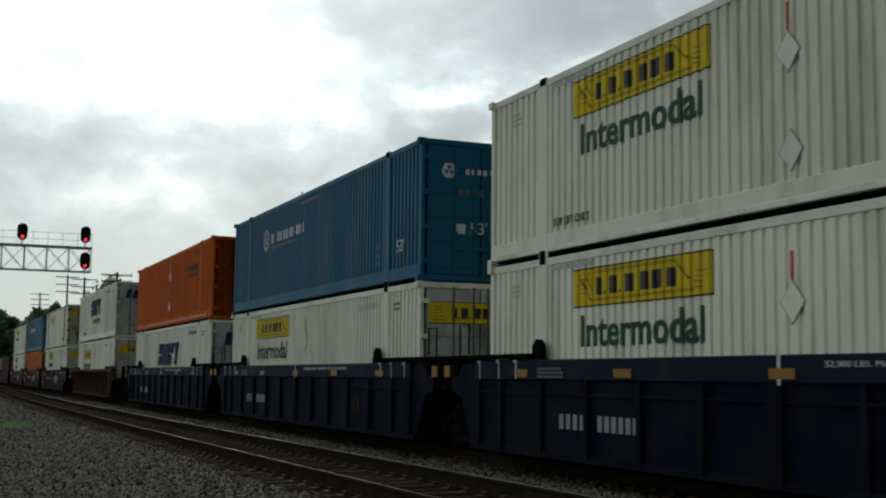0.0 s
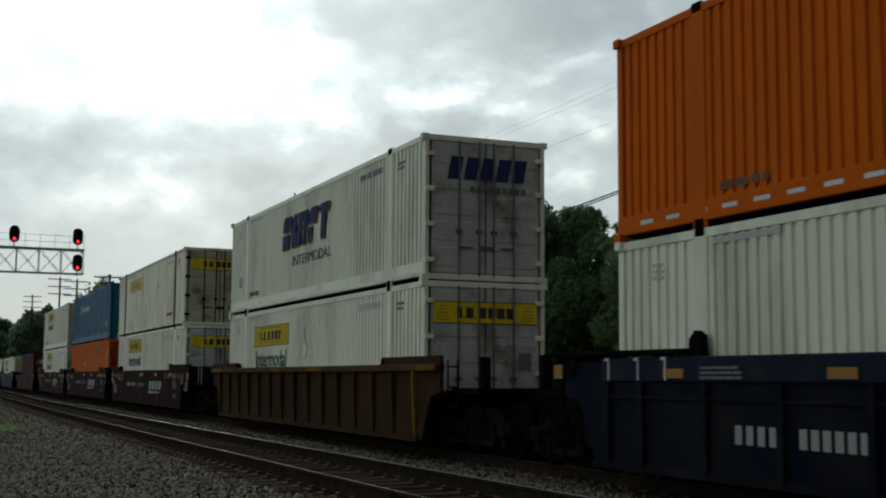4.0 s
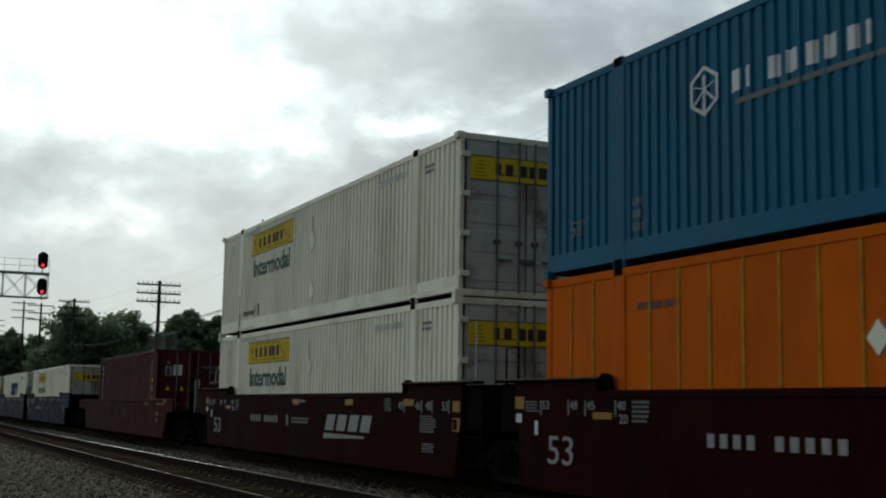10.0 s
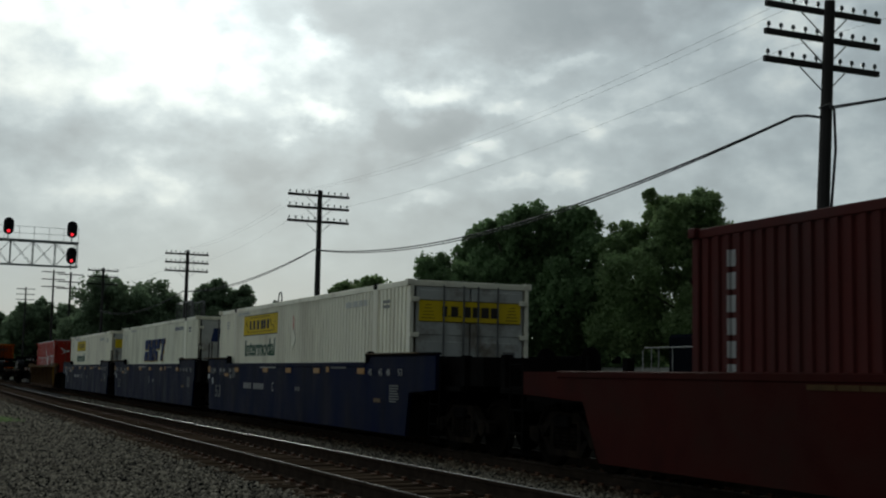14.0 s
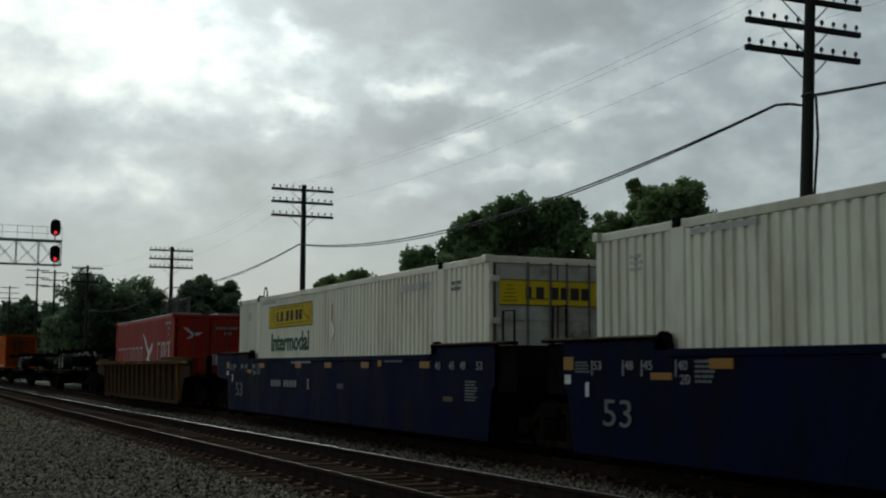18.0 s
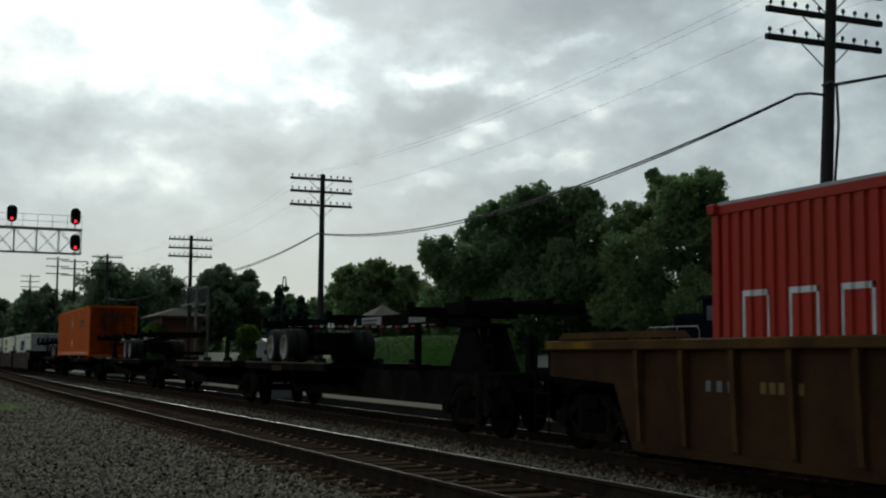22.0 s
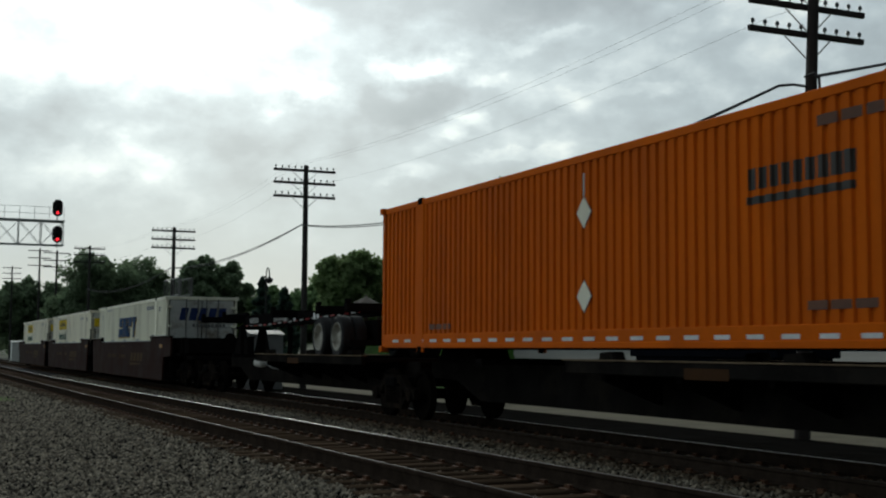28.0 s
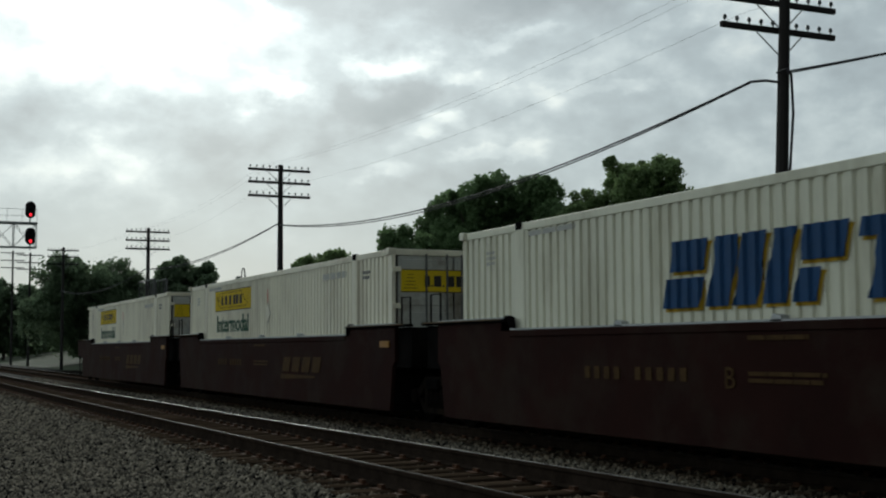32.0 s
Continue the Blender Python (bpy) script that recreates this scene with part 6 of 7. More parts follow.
def maroon_container(place, z):
    L = 12.19
    t = container("container", "dull maroon corrugated sea container with vertical white lettering", place, z, L, 2.896, "maroon", None, "wave", None, 0.18, "rod")
    marks(t, [decal((0.72, 1.0 + i * 0.275), 0.17, 0.2) for i in range(6)], "decal_mid", "white block in place of a name")
    for q, lo, hi in ((L - 1.02, 0.75, 2.45), (L - 0.74, 2.0, 2.5)):
        for i in range(3):
            part("marking", Geo().box(q, q + 0.028, -W2 - 0.008, -W2 - 0.003, lo + (hi - lo) * i / 3, lo + (hi - lo) * (i + 0.92) / 3), M["decal_mid"], t, "thin white upright lettering bar")
    for zz in (1.05, 1.75):
        part("marking", Geo().prism([(L - 0.8, zz), (L - 0.62, zz), (L - 0.71, zz + 0.2)], -W2 - 0.008, -W2 - 0.004), M["yellow"], t, "yellow warning triangle")
    part("marking", Geo().box(L - 0.79, L - 0.66, -W2 - 0.008, -W2 - 0.004, 1.42, 1.62), M["decal_mid"], t, "white notice")
    part("marking", Geo().box(L + 0.002, L + 0.006, -0.72, -0.40, 1.98, 2.35), M["decal_white"], t, "white square plate on the door")
    part("marking", Geo().box(L + 0.002, L + 0.006, -1.0, -0.78, 1.98, 2.3), M["decal_mid"], t, "pale rim of a shield on the door")
    part("marking", Geo().prism([(-0.96, 2.0), (-0.82, 2.0), (-0.86, 2.28), (-0.92, 2.28)], L + 0.006, L + 0.009, "x"), M["navy"], t, "blue shield on the door")
    part("marking", Geo().box(L + 0.006, L + 0.009, -0.98, -0.8, 1.94, 2.0), M["decal_red"], t, "red foot of the shield")
    part("marking", Geo().lathe([(0, 0.06), (0.004, 0.06)], 14, (L + 0.002, -0.89, 2.42), "x"), M["decal_grey"], t, "grey round mark on the door")
    for y in (-0.9, -0.4):
        part("marking", Geo().prism([(y - 0.08, 1.45), (y + 0.08, 1.45), (y, 1.6)], L + 0.002, L + 0.006, "x"), M["yellow"], t, "dull yellow warning triangle on the door")
    marks(t, [Geo().box(L + 0.002, L + 0.006, 0.3 + i * 0.1, 0.37 + i * 0.1, 2.24, 2.33) for i in range(7)] + [Geo().box(L + 0.002, L + 0.006, 0.6 + i * 0.1, 0.67 + i * 0.1, 2.08, 2.16) for i in range(3)], "decal_grey", "pale number bar on the door")
    return t


def red_container(place, z):
    L = 12.19
    t = container("container", "bright red corrugated sea container with large white markings", place, z, L, 2.896, "red", None, "wave", None, 0.18, "rust_post")
    for n, x0, dx, wd, hh, th in ((7, 0.55, 0.86, 0.54, 0.60, 0.07), (3, 9.25, 0.8, 0.54, 0.72, 0.10)):
        for i in range(n):
            x = x0 + i * dx
            marks(t, [join(decal((x, 1.22), th, hh), decal((x + wd - th, 1.22), th, hh), decal((x, 1.22 + hh - th), wd, th))], "decal_white", "white open block in place of a company name")
    for s in (-1, 1):
        part("roof_cover", Geo().prism([(s * 1.3, 2.885), (s * 1.3, 2.92), (s * 1.15, 2.955), (s * 0.3, 2.96), (s * 0.3, 2.885)], 0.12, L - 0.15, "x"), M["grey_roof"], t, "grey sheet cover along the top edge")
    y = -W2 - 0.008
    bird = Geo()
    bird.prism([(6.28, 2.30), (6.6, 2.27), (6.98, 2.06), (7.42, 1.76), (7.62, 1.66), (7.48, 1.52), (7.22, 1.66), (6.86, 1.98), (6.56, 2.18)], y, y + 0.004)
    bird.prism([(7.48, 1.52), (7.62, 1.66), (8.0, 1.80), (8.4, 1.98), (8.34, 1.80), (8.1, 1.60), (7.8, 1.46)], y - 0.001, y + 0.003)
    bird.prism([(6.95, 1.16), (7.2, 1.32), (7.48, 1.52), (7.8, 1.46), (7.66, 1.34), (7.95, 1.24), (8.2, 1.26), (8.0, 1.16)], y + 0.001, y + 0.005)
    part("marking", bird, M["decal_white"], t, "sweeping white shape")
    marks(t, [Geo().box(10.72 + i * 0.1, 10.79 + i * 0.1, y, y + 0.004, 2.55, 2.66) for i in range(10)] + [Geo().box(11.15 + i * 0.1, 11.22 + i * 0.1, y, y + 0.004, 2.36, 2.46) for i in range(4)] + [Geo().box(11.25, 11.38, y, y + 0.004, 2.12, 2.26)], "decal_mid", "white number bar")
    part("marking", Geo().prism([(11.5, 1.9), (11.7, 1.9), (11.6, 2.08)], y, y + 0.004), M["yellow"], t, "yellow warning triangle")
    e = Geo()
    e.prism([(-0.98, 2.42), (-0.85, 2.42), (-0.62, 2.24), (-0.66, 2.16)], L + 0.002, L + 0.006, "x")
    e.prism([(-0.66, 2.16), (-0.62, 2.24), (-0.28, 2.26), (-0.45, 2.14)], L + 0.003, L + 0.007, "x")
    e.prism([(-0.86, 2.02), (-0.66, 2.16), (-0.56, 2.15), (-0.7, 2.04)], L + 0.0035, L + 0.0075, "x")
    marks(t, [Geo().box(L + 0.002, L + 0.006, 0.2 + i * 0.1, 0.27 + i * 0.1, 2.36, 2.46) for i in range(8)] + [Geo().box(L + 0.002, L + 0.006, 0.5 + i * 0.1, 0.57 + i * 0.1, 2.18, 2.28) for i in range(3)], "decal_mid", "white number bar on the door")
    part("marking", e, M["decal_white"], t, "white marks on the doors")
    for y0 in (0.1, 0.55):
        part("marking", Geo().box(L + 0.002, L + 0.006, y0, y0 + 0.36, 1.1, 1.5), M["decal_white"], t, "white data plate on the door")
    return t


# ---------- bogies and cars ----------
BOGIE = {}


def bogie(t, x):
    """A two-axle freight bogie under a car, centred at x."""
    if not BOGIE:
        for s in (-1, 1):
            g = Geo()
            y0 = s * 1.0
            g.prism([(-1.15, 0.40), (-1.15, 0.60), (-0.72, 0.64), (-0.42, 0.86), (0.42, 0.86), (0.72, 0.64), (1.15, 0.60), (1.15, 0.40), (0.72, 0.46), (0.42, 0.70), (-0.42, 0.70), (-0.72, 0.46)], y0 - 0.07, y0 + 0.07)
            g.prism([(-0.72, 0.46), (-0.5, 0.2), (0.5, 0.2), (0.72, 0.46), (0.6, 0.46), (0.42, 0.30), (-0.42, 0.30), (-0.6, 0.46)], y0 - 0.07, y0 + 0.07)
            for b in (-0.42, 0.42):
                g.box(b - 0.06, b + 0.06, y0 - 0.06, y0 + 0.06, 0.28, 0.74)
            for e in (-0.89, 0.89):
                g.tube((e, y0 - 0.1, 0.483), (e, y0 + 0.1, 0.483), 0.13, n=10)
            BOGIE["frame%d" % s] = g.mesh("side_frame", M["cast_iron"])
        g = Geo()
        g.lathe([q for k in range(6) for q in ((0.30 + k * 0.058, 0.075), (0.322 + k * 0.058, 0.10), (0.344 + k * 0.058, 0.075))], 9, (0, 0, 0), "z")
        BOGIE["spring"] = g.mesh("spring", M["cast_iron"])
        BOGIE["bolster"] = Geo().box(-0.22, 0.22, -1.15, 1.15, 0.62, 0.82, 0.03).mesh("bolster", M["steel_dark"])
        w = Geo()
        for s in (-1, 1):
            w.lathe([(s * 0.68, 0.10), (s * 0.685, 0.50), (s * 0.70, 0.512), (s * 0.715, 0.487), (s * 0.81, 0.481), (s * 0.82, 0.41), (s * 0.775, 0.37), (s * 0.775, 0.17), (s * 0.83, 0.13), (s * 0.85, 0.09)], 26, (0, 0, 0), "y")
        w.tube((0, -0.95, 0), (0, 0.95, 0), 0.075, n=10)
        for k in range(4):
            a = k * math.pi / 2
            w.tube((math.cos(a) * 0.27, -0.79, math.sin(a) * 0.27), (math.cos(a) * 0.27, -0.77, math.sin(a) * 0.27), 0.03, n=6)
        BOGIE["wheel"] = w.mesh("wheelset", M["wheel"])
    b = part("bogie", BOGIE["bolster"], None, t, "black cast steel freight bogie", (x, 0, 0))
    for s in (-1, 1):
        part("side_frame", BOGIE["frame%d" % s], None, b)
    for s in (-1, 1):
        for q in (-0.24, 0.0, 0.24):
            part("spring", BOGIE["spring"], None, b, at=(q, s * 1.0, 0))
    for dx in (-0.89, 0.89):
        w = part("wheelset", BOGIE["wheel"], None, b, "steel wheels on an axle")
        w.location = (dx, 0, 0.483)
        WHEELS.append((w, dx))


def coupler(t, x, s):
    part("coupler", Geo().box(min(x, x + s * 1.3), max(x, x + s * 1.3), -0.09, 0.09, 0.78, 0.98, 0.02).box(min(x + s * 1.1, x + s * 1.5), max(x + s * 1.1, x + s * 1.5), -0.2, 0.2, 0.72, 1.04, 0.05), M["steel_dark"], t, "knuckle coupler")
    part("air_hose", Geo().path([(x, 0.35, 0.75), (x + s * 0.5, 0.33, 0.45), (x + s * 1.0, 0.25, 0.4), (x + s * 1.3, 0.1, 0.55)], 0.03), M["rubber"], t)


def steps(t, x, s, m):
    """Ladder and grab irons at the end of a car."""
    y = -1.42
    g = Geo()
    for k in range(4):
        g.tube((x - 0.22, y, 0.5 + k * 0.36), (x + 0.22, y, 0.5 + k * 0.36), 0.016, n=6)
    g.tube((x - 0.22, y, 0.45), (x - 0.22, y, 2.55 if s > 0 else 1.7), 0.018, n=6).tube((x + 0.22, y, 0.45), (x + 0.22, y, 2.55 if s > 0 else 1.7), 0.018, n=6)
    part("ladder", g, m, t, "pale steel ladder rungs")
    part("sill_step", Geo().path([(x - 0.22, y, 0.55), (x - 0.22, y, 0.2), (x + 0.22, y, 0.2), (x + 0.22, y, 0.55)], 0.02), M["steel_dark"], t)


def well_car(place, paint, style, label, x0=-1.2, x1=17.35, front="joint", back="joint", box_len=16.15, raised=True, bogie_back=True, bogie_front=True, top=1.62):
    """One well of a container car; its origin lies below the trailing edge of its box."""
    t = thing("well_car", label, "railway car", "cars of the train")
    m = M[paint]
    low = 0.22
    w0, w1 = -0.35, box_len + 0.35         # the deep part
    if box_len < 14:
        w0, w1 = x0 + 2.3, x1 - 1.35
    for s in (-1, 1):
        ya, yb = (-1.5, -1.43) if s < 0 else (1.43, 1.5)
        ends = 1.79 if raised else top
        a, b = (x0 + 3.1, x1 - 3.1) if raised else (x0 + 1.0, x1 - 1.0)
        lo0, lo1 = w0, w1
        cut = 0.6 if style == "smooth" and raised else 0.0       # the raised ends stand clear of the side
        e0, e1, k = x0 + (cut if back == "joint" else -cut), x1 - (cut if front == "joint" else -cut), 0.45 - cut * 0.5
        poly = [(e0, 1.12), (lo0 - k, 1.05), (lo0, low), (lo1, low), (lo1 + k, 1.05), (e1, 1.12), (e1, ends), (b, ends), (b - 0.1, top), (a + 0.1, top), (a, ends), (e0, ends)]
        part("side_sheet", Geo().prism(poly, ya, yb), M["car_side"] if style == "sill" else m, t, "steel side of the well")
        if style == "smooth":
            part("top_chord", Geo().box(a + 0.1, b - 0.1, ya - 0.02, yb + 0.06, top - 0.09, top + 0.015, 0.015) if s < 0 else Geo().box(a + 0.1, b - 0.1, ya - 0.06, yb + 0.02, top - 0.09, top + 0.015, 0.015), m, t)
            for p0, p1 in ((x0, a), (b, x1)):
                if raised:
                    part("end_cap", Geo().box(min(p0, e0) if p0 == x0 else p0, max(p1, e1) if p1 == x1 else p1, ya - 0.05, yb + 0.05, ends - 0.03, ends + 0.02, 0.01), M["steel_dark"], t)
                    part("worn_edge", Geo().box(p0 + 0.1, p1 - 0.1, s * 1.55 - 0.006, s * 1.55 + 0.006, ends + 0.004, ends + 0.026), M["deck_lip"], t, "rubbed pale edge of the cap")
        elif style == "sill":
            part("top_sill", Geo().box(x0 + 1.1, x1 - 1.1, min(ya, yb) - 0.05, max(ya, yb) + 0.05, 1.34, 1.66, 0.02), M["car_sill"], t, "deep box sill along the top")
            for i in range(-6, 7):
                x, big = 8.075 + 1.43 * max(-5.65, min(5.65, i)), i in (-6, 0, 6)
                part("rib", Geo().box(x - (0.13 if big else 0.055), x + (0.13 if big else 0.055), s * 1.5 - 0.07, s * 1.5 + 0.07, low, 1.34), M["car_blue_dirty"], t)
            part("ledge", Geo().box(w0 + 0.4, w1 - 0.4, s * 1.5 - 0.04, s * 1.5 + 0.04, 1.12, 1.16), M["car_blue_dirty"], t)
            for e, q in ((x0, 1), (x1, -1)):
                part("end_plate", Geo().box(min(e - q * 0.5, e + q * 3.2), max(e - q * 0.5, e + q * 3.2), s * 1.5 - 0.1 - 0.5 * (s > 0), s * 1.5 + 0.1 + 0.5 * (s < 0), 1.70, 1.76, 0.01), M["steel_dark"], t, "dark plate over the end of the sill")
                for k in (0.2, 1.2, 2.6):
                    part("bracket", Geo().prism([(e + q * k - 0.2, 1.70), (e + q * k + 0.2, 1.70), (e + q * k + 0.05, 1.4), (e + q * k - 0.05, 1.4)], s * 1.5 - 0.03, s * 1.5 + 0.03), M["steel_dark"], t)
                for k in (1.35, 2.1, 2.75):
                    part("tie_down", Geo().box(e + q * k - 0.015, e + q * k + 0.015, s * 1.565 - 0.012, s * 1.565 + 0.012, 1.36, 1.66).box(e + q * k - 0.1, e + q * k + 0.015, s * 1.565 - 0.011, s * 1.565 + 0.011, 1.62, 1.655), M["decal_pale"], t, "pale steel strap on the sill")
                part("reflector", Geo().box(e - q * 0.15 - 0.12, e - q * 0.15 + 0.12, s * 1.53 - 0.02, s * 1.53 + 0.02, 1.38, 1.58), M["reflector"], t, "amber end marker")
            part("bottom_chord", Geo().box(w0, w1, s * 1.5 - 0.05, s * 1.5 + 0.05, low - 0.05, low + 0.05), M["car_blue_dirty"], t)
        elif style == "ribs":
            part("top_chord", Geo().box(x0, x1, s * 1.5 - 0.1, s * 1.5 + 0.1, 1.50, 1.64, 0.02), M["car_chord"] if s < 0 else m, t, "worn ochre-brown top chord")
            for p, q in ((x0 + 0.1, x0 + 1.5), (x0 + 7.4, x0 + 8.1), (x0 + 10.6, x0 + 11.7), (x1 - 0.9, x1 - 0.05)):
                part("paint_patch", Geo().box(p, q, s * 1.602 - 0.003, s * 1.602 + 0.003, 1.525, 1.615), M["car_yellow"], t, "worn yellow paint left on the chord")
            if box_len < 14:
                for p, q in ((x0 + 0.4, -0.45), (box_len - 1.0, x1 - 0.55)):
                    part("guide_plate", Geo().prism([(p, 1.66), (q, 1.66), (q - 0.12, 1.75), (p + 0.12, 1.75)], s * 1.47 - 0.1, s * 1.47 + 0.1), M["car_chord"], t, "rusty plate lying on the chord")
            n = 14 if box_len > 14 else 15
            for i in range(n + 1):
                x = w0 + 0.25 + (w1 - w0 - 0.5) * i / n
                d = 0.13
                part("rib", Geo().prism([(s * 1.47, low), (s * (1.47 + d * 0.6), low + 0.1), (s * (1.47 + d), 1.3), (s * (1.47 + d), 1.5), (s * 1.47, 1.5)], x - 0.045, x + 0.045, "x"), M["car_chord"] if i < n and box_len < 14 else m if i < n else M["car_yellow"], t)
            part("bottom_chord", Geo().box(w0 + 0.1, w1 - 0.1, s * 1.5 - 0.06, s * 1.5 + 0.06, low - 0.04, low + 0.06), m, t)
        # guides for the container's corners
        for gx in ((a - 0.05, b + 0.05) if raised else ((2.1, box_len - 2.1) if box_len > 14 else ())):
            up = 0.14 if style == "ribs" else 0.24 if style == "smooth" else 0.36
            part("corner_guide", Geo().prism([(gx - 0.14, top), (gx + 0.14, top), (gx + 0.1, top + up * 0.83), (gx, top + up), (gx - 0.12, top + up * 0.72)], s * 1.44 - 0.06, s * 1.44 + 0.06), M["steel_dark"], t, "black corner guide lug")
        for x in ((((1.5, 4.6, 8.0, 11.2, 14.3) if style == "sill" else (2.9, 6.05, 8.25, 10.6, 13.7)) if "car_m" not in paint else (7.7, 11.2, 14.3)) if box_len > 14 and "faded" not in label else (x0 + (x1 - x0) * 0.93,)) if style != "ribs" else ():
            part("reflector", Geo().box(x, x + 0.45, s * (1.565 if style != "smooth" else 1.512) - 0.008, s * (1.565 if style != "smooth" else 1.512) + 0.008, 1.39, 1.51), M["reflector"], t, "amber reflective strip")
    for i in range(7):
        x = w0 + (w1 - w0) * (i + 0.5) / 7
        part("cross_member", Geo().box(x - 0.12, x + 0.12, -1.43, 1.43, 0.28, 0.38), M["steel_dark"], t)
    for xa in (w0, w1):
        part("bulkhead", Geo().box(xa - 0.05, xa + 0.05, -1.43, 1.43, low, 1.12), M["steel_dark"], t)
    part("end_deck", Geo().box(w1 + 0.05, x1, -1.43, 1.43, 1.02, 1.14), M["steel_dark"], t)
    part("end_deck", Geo().box(x0, w0 - 0.05, -1.43, 1.43, 1.02, 1.14), M["steel_dark"], t)
    if style == "sill":
        for p, q in ((w1 + 0.12, x1 + 0.5), (x0 - 0.5, w0 - 0.12)):
            part("end_structure", Geo().box(p, q, -1.4, 1.4, 1.14, 1.7), M["steel_dark"], t, "black raised end of the well")
    if style == "smooth" and raised:
        part("end_structure", Geo().box(w1 + 0.12, x1, -1.42, 1.42, 1.14, 1.75), M["steel_dark"], t, "black raised end of the well")
        part("end_structure", Geo().box(x0, w0 - 0.12, -1.42, 1.42, 1.14, 1.75), M["steel_dark"], t, "black raised end of the well")
        if front == "end":
            part("end_structure", Geo().box(x1, x1 + 1.9, -1.15, 1.15, 1.21, 1.72), M["steel_dark"], t, "black raised end of the well")
    # ends
    for s, edge, kind, has in ((1, x1, front, bogie_front), (-1, x0, back, bogie_back)):
        if kind == "joint":
            far = edge + s * 0.55
            part("centre_sill", Geo().box(min(edge, far) - 0.3, max(edge, far), -0.28, 0.28, 0.86, 1.1, 0.02), M["steel_dark"], t)
            if has:
                bogie(t, 17.82 if s > 0 else -1.67)
            if paint == "car_maroon" and s > 0:
                for k in (16.62, 17.18):
                    part("handhold", Geo().tube((k, -1.46, 1.79), (k, -1.46, 2.77), 0.013, n=6), M["galv"], t, "pale upright steel handhold")
                for k in (0.45, 0.9, 1.35):
                    part("rung", Geo().tube((16.8, -1.47, k), (17.4, -1.47, k), 0.009, n=6), M["beam"], t, "grimy steel ladder rung")
                part("ladder_rail", Geo().tube((17.42, -1.47, 0.35), (17.42, -1.47, 1.75), 0.009, n=6), M["beam"], t)
            else:
                part("handhold", Geo().path([(edge - s * 0.1, -1.4, 1.1), (edge - s * 0.1, -1.4, 2.3), (edge - s * 0.5, -1.4, 2.3), (edge - s * 0.5, -1.4, 1.79)], 0.018), M["steel_dark"], t)
        else:
            bx = edge + s * 0.85 if box_len > 14 else edge - s * 0.55
            far = edge + s * 1.25
            part("centre_sill", Geo().box(min(bx - 0.3, far), max(bx + 0.3, far), -0.3, 0.3, 0.86, 1.1, 0.02), M["steel_dark"], t)
            part("end_platform", Geo().box(min(edge, far), max(edge, far), -1.3, 1.3, 1.1, 1.2, 0.015), M["steel_dark"], t, "end platform grating")
            for q in (-1.25, 1.1):
                part("end_post", Geo().box(far - 0.08, far + 0.08, q, q + 0.15, 1.2, 1.75), M["steel_dark"], t)
            if has:
                bogie(t, bx)
            coupler(t, far, s)
            steps(t, edge + s * 0.4, -1, M["steel_dark"])
            if paint == "car_maroon" and s < 0:
                part("air_tank", Geo().lathe([(-1.1, 0.04), (-1.06, 0.1), (0.0, 0.1), (0.05, 0.04)], 14, (0, -1.25, 1.92), "x"), M["car_maroon"], t, "round-ended air tank lying on the end")
                part("grab_bar", Geo().path([(-0.68, -1.25, 1.8), (-0.66, -1.25, 2.28), (-0.02, -1.25, 2.6)], 0.012), M["galv"], t, "bent pale grab bar")
            if paint == "car_maroon":
                for k in (1.25, 1.75):
                    part("handhold", Geo().tube((edge + s * k, -1.3, 1.1), (edge + s * k, -1.3, 2.12), 0.012, n=6), M["galv"], t, "pale upright steel handhold")
            part("brake_stand", Geo().box(far - 0.05, far + 0.05, 0.35, 0.6, 1.2, 1.75).lathe([(far - 0.11, 0.2), (far - 0.08, 0.2)], 16, (0, 0.48, 1.72), "x"), M["steel_dark"], t, "hand brake wheel and stand")
    MOVING.append((t, place, 0.0))
    return t


def end_marks(t, y, w):
    """Length marks, plates and reflectors at the trailing end of a smooth car."""
    for tx, x in (("53", 0.25), ("48", 1.04), ("45", 1.49), ("40", 2.25)):
        words(t, tx, x, 1.37, 0.2, 0.12, w, y - 0.002, label="painted figures " + tx)
        part("marking", Geo().box(x - 0.06, x - 0.035, y, y + 0.004, 1.29, 1.5), M[w], t)
    words(t, "20", 2.3, 1.2, 0.2, 0.12, w, y - 0.002, label="painted figures 20")
    part("marking", Geo().box(-0.58, -0.30, y - 0.002, y + 0.004, 1.37, 1.55), M["reflector"], t, "amber reflector at the corner")
    part("marking", Geo().box(-0.55, -0.38, y - 0.002, y + 0.004, 1.17, 1.30), M["decal_white"], t, "white data plate")
    part("marking", Geo().box(1.65, 2.12, y - 0.002, y + 0.004, 1.25, 1.34), M["reflector"], t, "amber reflective strip")
    part("marking", Geo().box(0.03, 0.12, y - 0.002, y + 0.004, 1.0, 1.2), M["decal_white"], t, "white tag holder")
    small_bars(t, -0.26, 1.46, 0.4, 0.025, 4, "decal_grey", y, 36)
    small_bars(t, 2.6, 1.46, 0.42, 0.035, 5, "decal_grey", y, 37)


